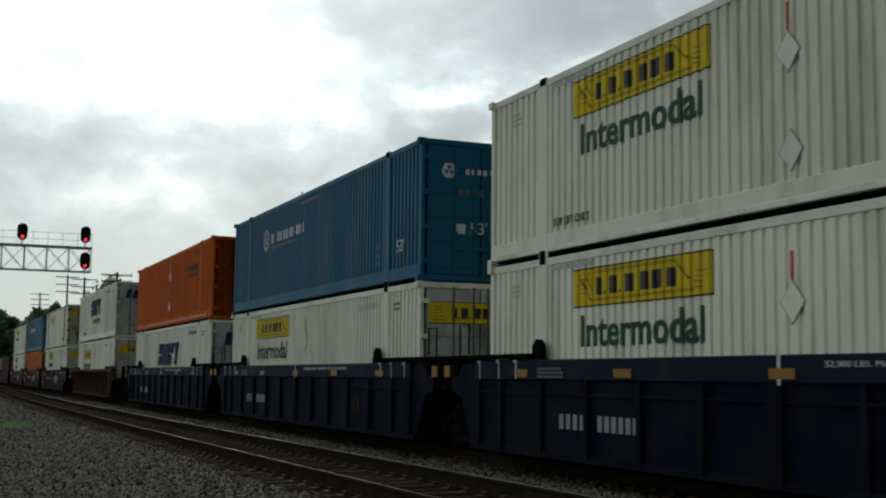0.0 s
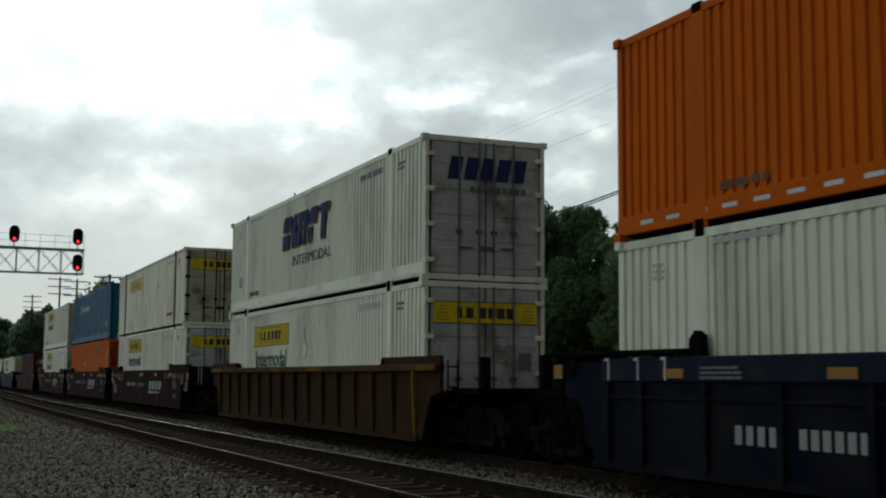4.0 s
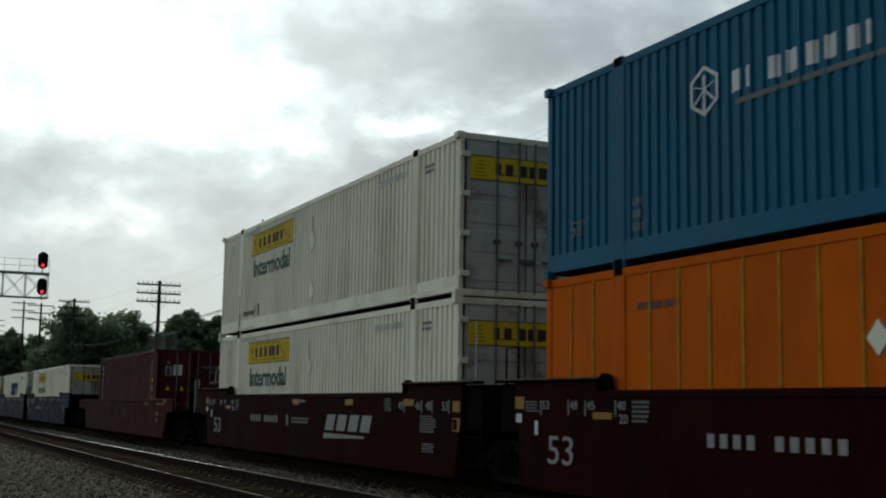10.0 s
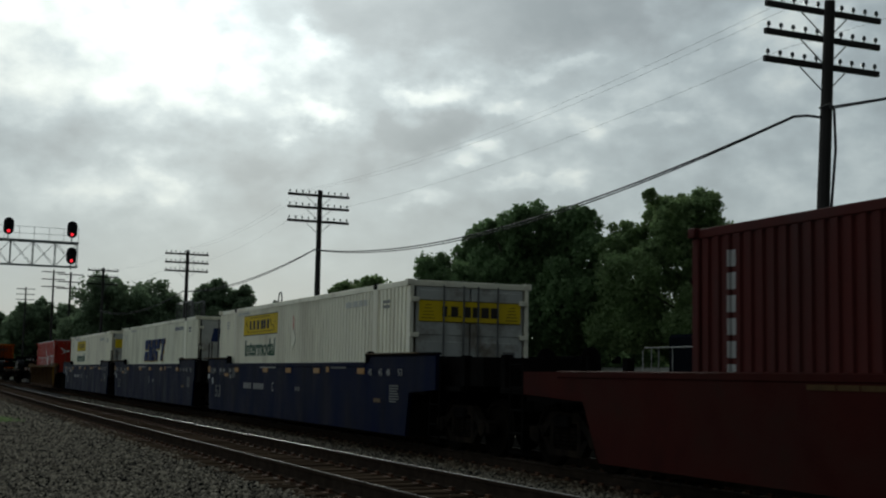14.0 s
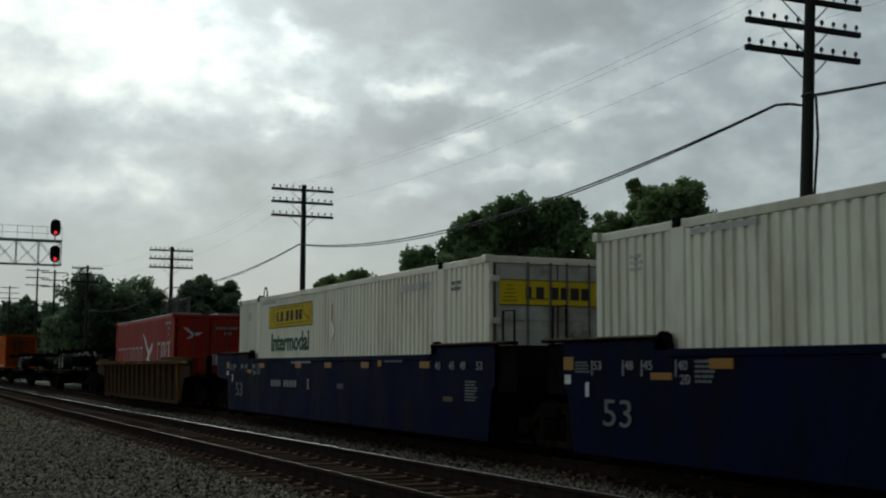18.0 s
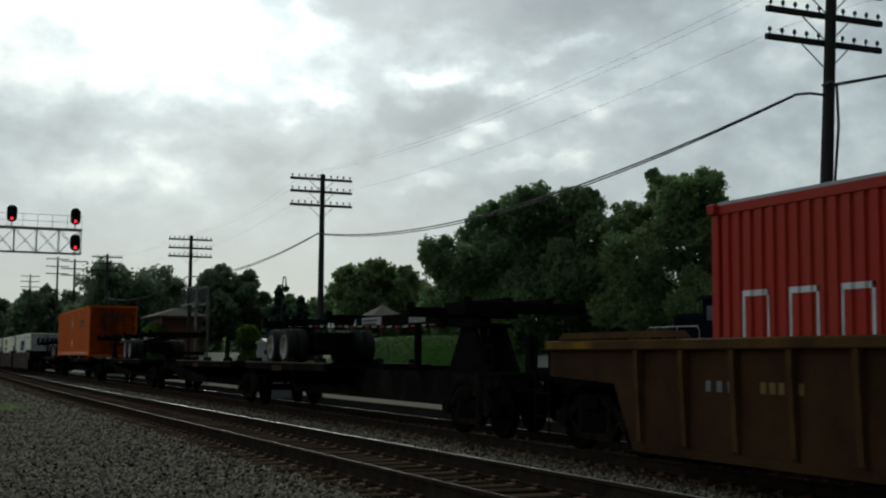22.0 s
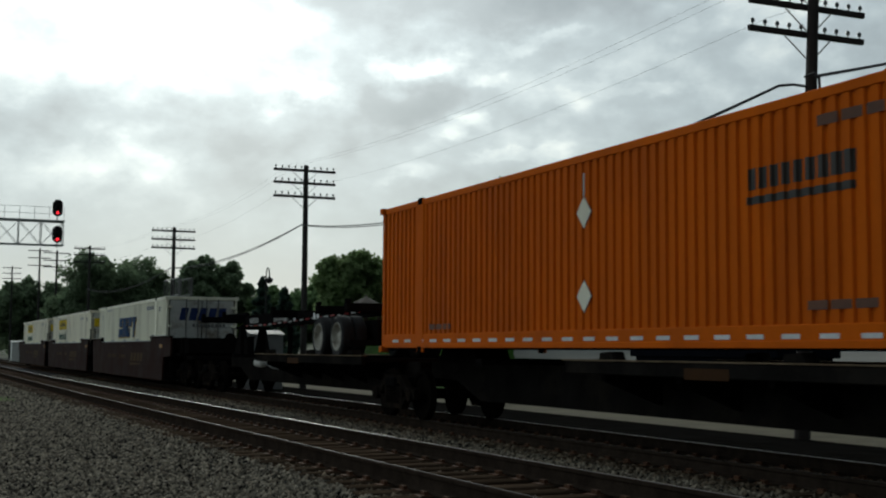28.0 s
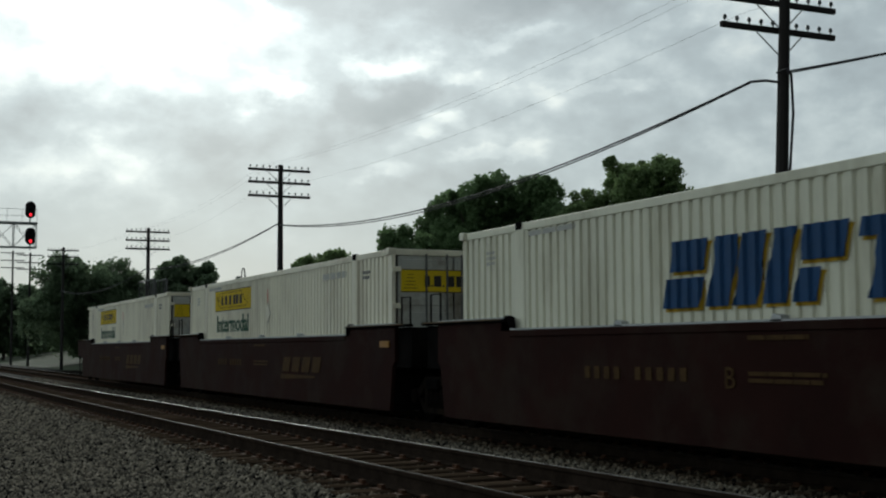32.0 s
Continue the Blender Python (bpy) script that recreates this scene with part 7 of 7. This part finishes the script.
def smooth_marks(t, letter="A", name_m="decal_mid", dim=False, lead=False):
    """Writing on the side of a smooth car."""
    y = -1.514
    w = name_m
    for i in range(4):
        x = 9.95 + i * 0.70
        part("marking", Geo().prism([(x + 0.0, 0.86), (x + 0.52, 0.86), (x + 0.67, 1.19), (x + 0.15, 1.19)], y, y + 0.004), M[w], t, "slanted block in place of a railway's name")
    part("marking", Geo().prism([(9.85, 0.68), (12.3, 0.74), (12.3, 0.78), (9.9, 0.80)], y, y + 0.004), M[w], t, "painted wedge under the name")
    for i in range(10):
        if i != 4:
            part("marking", Geo().box(4.17 + i * 0.24, 4.3 + i * 0.24, y, y + 0.004, 0.96, 1.12), M[w], t, "bar in place of the car number")
    if letter:
        words(t, letter, 7.2, 0.9, 0.17, 0.24, w, y - 0.002, label="painted letter")
    if not dim:
        words(t, "53", 0.43, 0.60, 0.70, 0.40, w, y - 0.002, label="painted figures 53")
        for tx, x in (("40", 14.05), ("46", 14.85), ("48", 15.3), ("53", 16.0)):
            words(t, tx, x, 1.32, 0.22, 0.15, w, y - 0.002, label="painted figures " + tx)
            part("marking", Geo().box(x + 0.25, x + 0.28, y, y + 0.004, 1.27, 1.5), M[w], t)
        end_marks(t, y, w)
        small_bars(t, 13.35, 1.5, 0.4, 0.024, 6, "decal_grey", y, 31)
        small_bars(t, 15.05, 1.2, 0.7, 0.026, 7, "decal_grey", y, 32)
        small_bars(t, 15.15, 0.72, 0.55, 0.024, 4, "decal_grey", y, 33)
        if lead:
            part("marking", Geo().box(17.6, 17.9, y - 0.002, y + 0.004, 1.27, 1.52), M["reflector"], t, "amber reflector at the corner")
            part("marking", Geo().box(17.42, 17.84, y - 0.002, y + 0.004, 0.88, 1.2), M["decal_grey"], t, "pale rim of a data plate")
            part("marking", Geo().box(17.46, 17.8, y - 0.006, y + 0.002, 0.92, 1.16), M["green"], t, "dark green data plate")
            part("marking", Geo().box(17.2, 17.3, y - 0.002, y + 0.004, 0.86, 1.04), M["decal_mid"], t, "white tag holder")
            small_bars(t, 16.55, 1.45, 0.5, 0.028, 8, "decal_grey", y, 38)
        else:
            part("marking", Geo().box(16.42, 16.7, y - 0.002, y + 0.004, 1.30, 1.48), M["reflector"], t, "amber reflector at the corner")
            part("marking", Geo().box(16.42, 16.7, y - 0.002, y + 0.004, 0.98, 1.2), M["reflector"], t, "amber rim of a data plate")
            part("marking", Geo().box(16.45, 16.6, y - 0.006, y + 0.002, 1.0, 1.18), M["car_maroon"], t, "dark data plate")
    small_bars(t, 7.6, 1.05, 1.4, 0.045, 2, "decal_grey" if not dim else w, y, 34)
    small_bars(t, 7.6, 1.44, 1.1, 0.05, 1, w, y, 35)


def sill_marks(t, letter):
    y = -1.57
    for x in [2.92 + 0.21 * i for i in range(4)] + [4.06 + 0.19 * i for i in range(6)]:
        part("marking", Geo().box(x, x + 0.125, y + 0.052, y + 0.058, 0.63, 0.85), M["decal_mid"], t, "white bar in place of the car number")
    small_bars(t, 2.3, 1.5, 0.9, 0.035, 3, "decal_grey", y, 41)
    words(t, "52,900 LBS. MAX. GROSS WT. ON 20' CONTAINERS", 8.95, 1.51, 3.4, 0.075, "decal_white", y, label="white words on the greatest load")
    words(t, "53", 12.62, 0.62, 0.5, 0.3, "decal_faint", y + 0.05, label="faded figures 53")
    part("marking", Geo().box(8.15, 8.2, y - 0.002, y + 0.01, 1.32, 1.68), M["decal_white"], t, "white stripe on the sill")


# train, from its visible front to its end
panel_container(-19.08, Z0, False, label="white corrugated container with a yellow panel, in a blue car")
panel_container(-19.08, Z1, True, label="white corrugated container with a yellow panel, stacked on another")
panel_container(-38.54, Z0, False, label="white corrugated container with a yellow panel under a blue container")
blue_container(-38.54, Z1)
slanted_container(-58.0, Z0, False, "white corrugated container with slanted navy blocks under an orange container", (6.0, 1.40, 4.4, 0.84))
orange_container(-58.0, Z1)
panel_container(-81.37, Z0, False, label="white corrugated container with a yellow panel, in a rusty car", logo=(2.97, 1.86, 3.65, 0.57))
slanted_container(-81.37, Z1, True, "white corrugated container with slanted navy blocks, stacked on another", (5.85, 1.50, 4.2, 0.86))
panel_container(-104.61, Z0, False, label="white corrugated container with a yellow panel, in a maroon car")
panel_container(-104.93, Z1, True, "cream", "old cream smooth-sided container with rusty posts and a faded yellow panel", "flat", M["rust_post"], "door_rusty", False, (3.15, 1.93, 3.58, 0.5))
orange_container(-124.2, Z0, style="rib", label="orange flat-panelled container with yellow seams under a blue container")
blue_container(-124.2, Z1)
panel_container(-143.44, Z0, False, label="white corrugated container with a yellow panel, in a maroon car")
panel_container(-143.44, Z1, True, label="white corrugated container with rust stains, stacked on another")
maroon_container(-164.5, Z0)
panel_container(-190.22, Z0, False, label="white corrugated container with a yellow panel, in a blue car")
slanted_container(-209.73, Z0, False, "white corrugated container with slanted navy blocks, in a blue car", (6.0, 1.40, 4.4, 0.84))
panel_container(-229.32, Z0, False, label="white corrugated container with a yellow panel, in a blue car", logo=(2.96, 2.02, 3.7, 0.57))
red_container(-250.63, Z0)
orange_container(-326.0, 1.32, 2.896, label="orange corrugated container standing on a spine car")
slanted_container(-364.06, Z0, False, "white corrugated container with slanted navy blocks, in a maroon car", (5.75, 1.46, 4.25, 0.82), "blue_decal")
panel_container(-383.32, Z0, False, label="white corrugated container with a yellow panel, in a maroon car")
panel_container(-402.52, Z0, False, label="white corrugated container with a yellow panel, in the last car")

BLUE_RIB = "dark blue ribbed well car with a deep blue top sill"
for k, (p, f, b) in enumerate(((-19.08, "joint", "joint"), (-38.54, "joint", "joint"), (-58.0, "joint", "end"))):
    c = well_car(p, "car_blue", "sill", BLUE_RIB, front=f, back=b, bogie_front=k == 0, raised=False)
    sill_marks(c, "A")
well_car(-81.37, "car_brown", "ribs", "rusty brown ribbed well car with worn yellow patches", front="end", back="end", x0=-1.3, x1=17.4, raised=True)
for k, (p, f, b) in enumerate(((-104.61, "end", "joint"), (-124.2, "joint", "joint"), (-143.44, "joint", "end"))):
    c = well_car(p, "car_maroon", "smooth", "maroon smooth-sided well car with white lettering", front=f, back=b, bogie_front=k == 0)
    smooth_marks(c, letter="ACB"[k], lead=k == 0)
c = well_car(-164.5, "car_pink", "smooth", "faded red smooth-sided well car", x0=-4.25, x1=15.9, front="end", back="end", box_len=12.19, raised=False, top=1.47)
small_bars(c, 11.3, 1.3, 0.9, 0.13, 1, "decal_gold", -1.514, 51)
small_bars(c, 13.4, 1.3, 1.2, 0.13, 1, "decal_gold", -1.514, 52)
small_bars(c, 13.3, 0.95, 0.5, 0.13, 2, "decal_gold", -1.514, 54)
small_bars(c, 2.4, 1.3, 1.6, 0.06, 1, "decal_faint", -1.514, 53)
part("deck_lip", Geo().box(11.3, 15.9, -1.535, -1.4, 1.487, 1.505), M["deck_lip"], c, "worn pale edge of the end deck")
for k, (p, f, b) in enumerate(((-190.22, "end", "joint"), (-209.73, "joint", "joint"), (-229.32, "joint", "end"))):
    c = well_car(p, "car_blue", "smooth", "dark blue smooth-sided well car with white lettering", front=f, back=b, bogie_front=k == 0)
    y = -1.514
    if k != 1:
        for i in range(10):
            if i != 4:
                part("marking", Geo().box(4.0 + i * 0.22, 4.13 + i * 0.22, y, y + 0.004, 0.93, 1.09), M["decal_mid"], c, "white bar in place of the car number")
    words(c, "CCB"[k], (7.0, 8.35, 7.0)[k], 0.9, 0.15, 0.24, "decal_mid", y - 0.002, label="white painted letter")
    words(c, "53", 0.5, 0.62, 0.7, 0.36, "decal_grey", y - 0.002, label="faded figures 53")
    small_bars(c, 5.7, 1.5, 1.8, 0.04, 1, "decal_mid", y, 61 + k)
    small_bars(c, 9.1, 0.95, 0.45, 0.1, 1, "decal_grey", y, 71 + k)
    small_bars(c, 11.9, 1.5, 1.2, 0.04, 1, "decal_grey", y, 64 + k)
    end_marks(c, y, "decal_mid")
    for tx, x in (("40", 14.4), ("45", 15.0), ("48", 15.45), ("53", 16.1)):
        words(c, tx, x, 1.36, 0.22, 0.14, "decal_mid", y - 0.002, label="painted figures " + tx)
    part("marking", Geo().box(11.55, 11.75, y - 0.002, y + 0.004, 1.42, 1.58), M["reflector"], c, "square amber reflector")
    part("marking", Geo().box(14.75, 15.15, y - 0.002, y + 0.004, 0.82, 0.9), M["deck_lip"], c, "worn pale strip")
    small_bars(c, 15.65, 1.15, 0.5, 0.03, 7, "decal_grey", y, 74 + k)
c = well_car(-250.55, "car_brown", "ribs", "rusty brown ribbed well car with worn yellow patches", x0=-3.95, x1=15.75, front="end", back="end", box_len=12.19, raised=False)
for x in [0.05, 0.27, 0.49] + [1.1 + 0.16 * i for i in range(5)]:
    part("marking", Geo().box(x, x + 0.1, -1.506, -1.5, 1.0, 1.13), M["decal_grey" if x < 1 else "decal_gold"], c, "faded bar in place of the car number")
for k, (p, f, b) in enumerate(((-364.06, "end", "joint"), (-383.32, "joint", "joint"), (-402.52, "joint", "end"))):
    c = well_car(p, "car_faded", "smooth", "faded maroon smooth-sided well car with worn lettering", front=f, back=b, bogie_front=k == 0)
    for x in (4.97, 8.06, 11.08):
        part("stacking_lug", Geo().prism([(x - 0.1, 1.63), (x + 0.1, 1.63), (x + 0.08, 1.7), (x - 0.05, 1.72)], -1.5, -1.38), M["galv"], c, "shiny steel lug on the top chord")
    for a, b, q in ((2.0, 14.15, 1.638), (-0.6, 1.9, 1.812), (14.25, 16.75, 1.812)):
        part("chord_cap", Geo().box(a, b, -1.5, -1.4, q, q + 0.022), M["galv"], c, "bright worn top of the chord")
    smooth_marks(c, letter="B" if k == 0 else "", name_m="decal_faint", dim=True)


# ---------- spine car and trailer chassis ----------
def spine_unit(place, length, deck_at_front, label, front_bogie, ends, hitch=True):
    """One unit of a spine car: a fish-belly centre beam with a wheel deck on one half. Origin at its trailing pivot."""
    t = thing("spine_car", label, "railway car", "cars of the train")
    L = length
    beam = [(0.3, 0.80), (1.5, 0.78), (2.6, 0.43), (L - 2.6, 0.43), (L - 1.5, 0.78), (L - 0.3, 0.80), (L - 0.3, 1.12), (0.3, 1.12)]
    part("centre_beam", Geo().prism(beam, -0.33, 0.33), M["beam"], t, "dark grimy fish-belly centre beam")
    d0, d1 = (L * 0.43, L - 1.0) if deck_at_front else (0.9, L * 0.53)
    part("wheel_deck", Geo().box(d0, d1, -1.33, 1.33, 1.10, 1.18), M["steel_dark"], t, "dark steel deck for trailer wheels")
    for s in (-1, 1):
        part("deck_edge", Geo().box(d0, d1, s * 1.33 - 0.05, s * 1.33 + 0.05, 1.04, 1.23, 0.015), M["beam"], t, "grimy steel deck edge")
        part("deck_lip", Geo().box(d0 - 0.05, d1 + 0.05, s * 1.33 - 0.065, s * 1.33 + 0.065, 1.228, 1.246), M["deck_lip"], t, "worn pale edge of the deck")
        for k in (0.12, 0.55, 0.9):
            x = d0 + (d1 - d0) * k
            part("pedestal", Geo().prism([(x - 0.2, 1.24), (x + 0.2, 1.24), (x + 0.12, 1.36), (x - 0.16, 1.34)], s * 1.24 - 0.1, s * 1.24 + 0.1), M["beam"], t, "grimy folded container pedestal")
        part("reflector", Geo().box(d0 + 3.0, d0 + 3.9, s * 1.38 - 0.004, s * 1.38 + 0.004, 1.02, 1.16), M["car_brown"], t, "faded strip")
        for k in range(5):
            x = d0 + (d1 - d0) * (k + 0.5) / 5
            part("bracket", Geo().prism([(s * 0.33, 0.6), (s * 1.28, 0.96), (s * 1.28, 1.05), (s * 0.33, 1.05)], x - 0.05, x + 0.05, "x"), M["steel_dark"], t)
    for x in (L * 0.25, L * 0.5, L * 0.75):
        part("container_pedestal", Geo().box(x - 0.12, x + 0.12, -1.25, 1.25, 1.12, 1.22), M["steel_dark"], t)
    bogie(t, 0.0)
    if front_bogie:
        bogie(t, L)
    for x, s in ends:
        coupler(t, x, s)
        part("end_platform", Geo().box(min(x, x - s * 0.9), max(x, x - s * 0.9), -1.3, 1.3, 1.0, 1.12), M["steel_dark"], t)
        steps(t, x - s * 0.3, -1, M["steel_dark"])
    hx = 1.6 if deck_at_front else L - 1.6
    up = 2.0 if hitch else 1.25
    g = Geo().prism([(hx - 0.9, 1.12), (hx + 0.9, 1.12), (hx + 0.28, up), (hx - 0.28, up)], -0.36, -0.28).prism([(hx - 0.9, 1.12), (hx + 0.9, 1.12), (hx + 0.28, up), (hx - 0.28, up)], 0.28, 0.36)
    g.box(hx - 0.4, hx + 0.4, -0.45, 0.45, up - 0.02, up + 0.06, 0.02)
    part("trailer_hitch", g, M["steel_dark"], t, "folding steel hitch stand")
    MOVING.append((t, place, 0.0))
    return t


PIVOT = [-342.4, -326.0, -308.3, -291.3, -274.6, -258.5]
for i in range(5):
    ends = []
    if i == 0:
        ends.append((-1.9, -1))
    if i == 4:
        ends.append((PIVOT[5] - PIVOT[4] + 1.9, 1))
    unit = spine_unit(PIVOT[i], PIVOT[i + 1] - PIVOT[i], (True, True, True, True, False)[i], "black spine car unit with a flat wheel deck", i == 4, ends, i != 3)
    if i == 0:
        part("air_reservoir", Geo().lathe([(5.7, 0.03), (5.73, 0.11), (5.78, 0.13), (6.28, 0.13), (6.33, 0.11), (6.36, 0.03)], 16, (0, -0.95, 0.98), "x"), M["decal_pale"], unit, "pale grey air reservoir")
        part("brake_pipe", Geo().path([(5.7, -0.95, 0.98), (5.3, -0.8, 0.9), (4.6, -0.45, 0.92)], 0.018).path([(6.36, -0.95, 0.98), (6.8, -0.8, 0.84), (7.6, -0.45, 0.8)], 0.018), M["decal_grey"], unit)


def chassis(place, length, front_is_lead, label, wheels):
    """An empty skeletal container trailer. Origin at its trailing end; front_is_lead: its gooseneck points the way that the train goes."""
    t = thing("trailer_chassis", label, "trailer", "trailers on the spine car")
    L = length
    fx = (lambda x: x) if front_is_lead else (lambda x: L - x)
    low, up = 2.03, 2.34

    def span(a, b):
        return min(fx(a), fx(b)), max(fx(a), fx(b))

    for s in (-1, 1):
        a, b = span(0.0, L - 2.8)
        part("main_rail", Geo().box(a, b, s * 0.48 - 0.06, s * 0.48 + 0.06, low, up, 0.01), M["steel_dark"], t)
        a, b = span(L - 2.9, L)
        part("gooseneck", Geo().box(a, b, s * 0.4 - 0.06, s * 0.4 + 0.06, up - 0.1, up + 0.14, 0.01), M["steel_dark"], t)
        n = 22
        for i in range(n):
            x = 0.3 + (L - 3.3) * i / n
            q0, q1 = span(x, x + 0.32)
            part("reflective_tape", Geo().box(q0, q1, s * 0.545 - 0.004, s * 0.545 + 0.004, low + 0.01, low + 0.05), M["tape_red" if i % 2 else "decal_mid"], t)
    for x in (0.1, 2.2, L * 0.42, L - 3.0, L - 0.2):
        a, b = span(x - 0.09, x + 0.09)
        part("bolster", Geo().box(a, b, -1.22, 1.22, up - 0.14, up + 0.06, 0.01), M["steel_dark"], t)
        for s in (-1, 1):
            part("twist_lock", Geo().box((a + b) / 2 - 0.06, (a + b) / 2 + 0.06, s * 1.16 - 0.06, s * 1.16 + 0.06, up + 0.06, up + 0.15, 0.015), M["steel_dark"], t)
    part("name_plate", Geo().box(*span(L * 0.467, L * 0.467 + 1.3), -0.57, -0.545, low + 0.1, up - 0.03), M["decal_mid"], t, "white plate with unreadable lettering")
    a = span(L * 0.467 + 0.1, L * 0.467 + 1.2)
    small_bars(t, a[0], up - 0.13, a[1] - a[0], 0.05, 2, "ink", -0.576, 81)
    a = span(L * 0.676, L * 0.676 + 0.95)
    for i in range(8):
        q = a[0] + 0.12 * i
        part("marking", Geo().box(q, q + 0.075, -0.55, -0.545, low + 0.1, low + 0.25), M["decal_mid"], t, "white bar in place of the trailer number")
    for q in (0.28, 0.3, 0.42):
        part("marking", Geo().box(*span(L * q, L * q + 0.17), -0.55, -0.545, low + 0.1, low + 0.26), M["decal_white"], t, "small white plate")
    for s in (-1, 1):
        q = fx(L - 3.6)
        part("landing_leg", Geo().box(q - 0.06, q + 0.06, s * 0.75 - 0.06, s * 0.75 + 0.06, 1.2, low + 0.06).box(q - 0.14, q + 0.14, s * 0.75 - 0.12, s * 0.75 + 0.12, 1.17, 1.21), M["steel_dark"], t)
    a, b = span(-0.02, 0.05)
    part("bumper", Geo().box(a, b, -1.15, 1.15, 1.45, 1.58), M["steel_dark"], t, "rear bumper bar")
    for x in wheels:
        ax = part("axle", Geo().tube((x, -0.95, 1.655), (x, 0.95, 1.655), 0.07, n=8), M["steel_dark"], t)
        for s in (-1, 1):
            for y in (0.78, 1.09):
                part("tyre", Geo().lathe([(-0.10, 0.315), (-0.135, 0.34), (-0.14, 0.42), (-0.11, 0.465), (-0.05, 0.478), (0.05, 0.478), (0.11, 0.465), (0.14, 0.42), (0.135, 0.34), (0.10, 0.315), (-0.10, 0.315)], 32, (x, s * y, 1.655), caps=False), M["rubber"], ax)
            prof = [(-0.10, 0.318), (0.125, 0.32), (0.14, 0.312), (0.135, 0.295), (0.06, 0.275), (0.0, 0.235), (-0.01, 0.14), (0.05, 0.12), (0.06, 0.03)]
            rim = part("rim", Geo().lathe([(s * d, q) for d, q in prof], 32, (x, s * 1.09, 1.655)), M["rim"], ax, "dull silver dished wheel rim")
            if s < 0:
                for k in range(5):
                    c = k * 2 * math.pi / 5 + 0.5
                    part("hand_hole", Geo().lathe([(-0.004, 0.032), (0.004, 0.032)], 10, (x + math.cos(c) * 0.19, -1.09, 1.655 + math.sin(c) * 0.19)), M["signal_black"], ax, "round hand hole in the rim")
    part("suspension", Geo().box(min(wheels) - 0.7, max(wheels) + 0.7, -0.5, 0.5, 1.55, low), M["steel_dark"], t)
    # the main rails grow shallower towards the rear axles
    for ob in t.children:
        k = ob.name.split(".")[0]
        if k in ("main_rail", "reflective_tape"):
            for v in ob.data.vertices:
                if k == "reflective_tape" or v.co.z < low + 0.05:
                    v.co.z += max(0.0, min(0.2, 0.2 - 0.022 * fx(v.co.x)))
    MOVING.append((t, place, 0.0))


chassis(-272.4, 14.3, True, "black skeletal trailer chassis with silver rims on the spine car", (0.9, 2.25))
chassis(-307.2, 16.2, False, "long black skeletal trailer chassis with silver rims on the spine car", (9.85, 11.2))
chassis(-342.8, 14.4, False, "black skeletal trailer chassis with silver rims on the spine car", (12.4, 13.72))


# ---------- what moves ----------
def degrees_of(s):
    return math.degrees(s / 0.483) % 360


def motions():
    times = [0.0, 1.0, 2.0, 3.0] + [2.0 * i for i in range(2, 15)] + [29.0, 30.0, 31.0, 32.0]
    for ob, place, z in MOVING:
        walk(ob, [(t, pose(place + travel(t), FAR_Y, z)) for t in times])
    # a wheel turns once in 3.03 m; keys every fifteenth of a second
    step = 1 / 15
    n = int(32.0 / step)
    spin = [(i * step, degrees_of(travel(i * step))) for i in range(n + 1)]
    for w, dx in WHEELS:
        walk(w, [(t, pose(dx, 0, 0.483, 0, a, 0)) for t, a in spin])


motions()
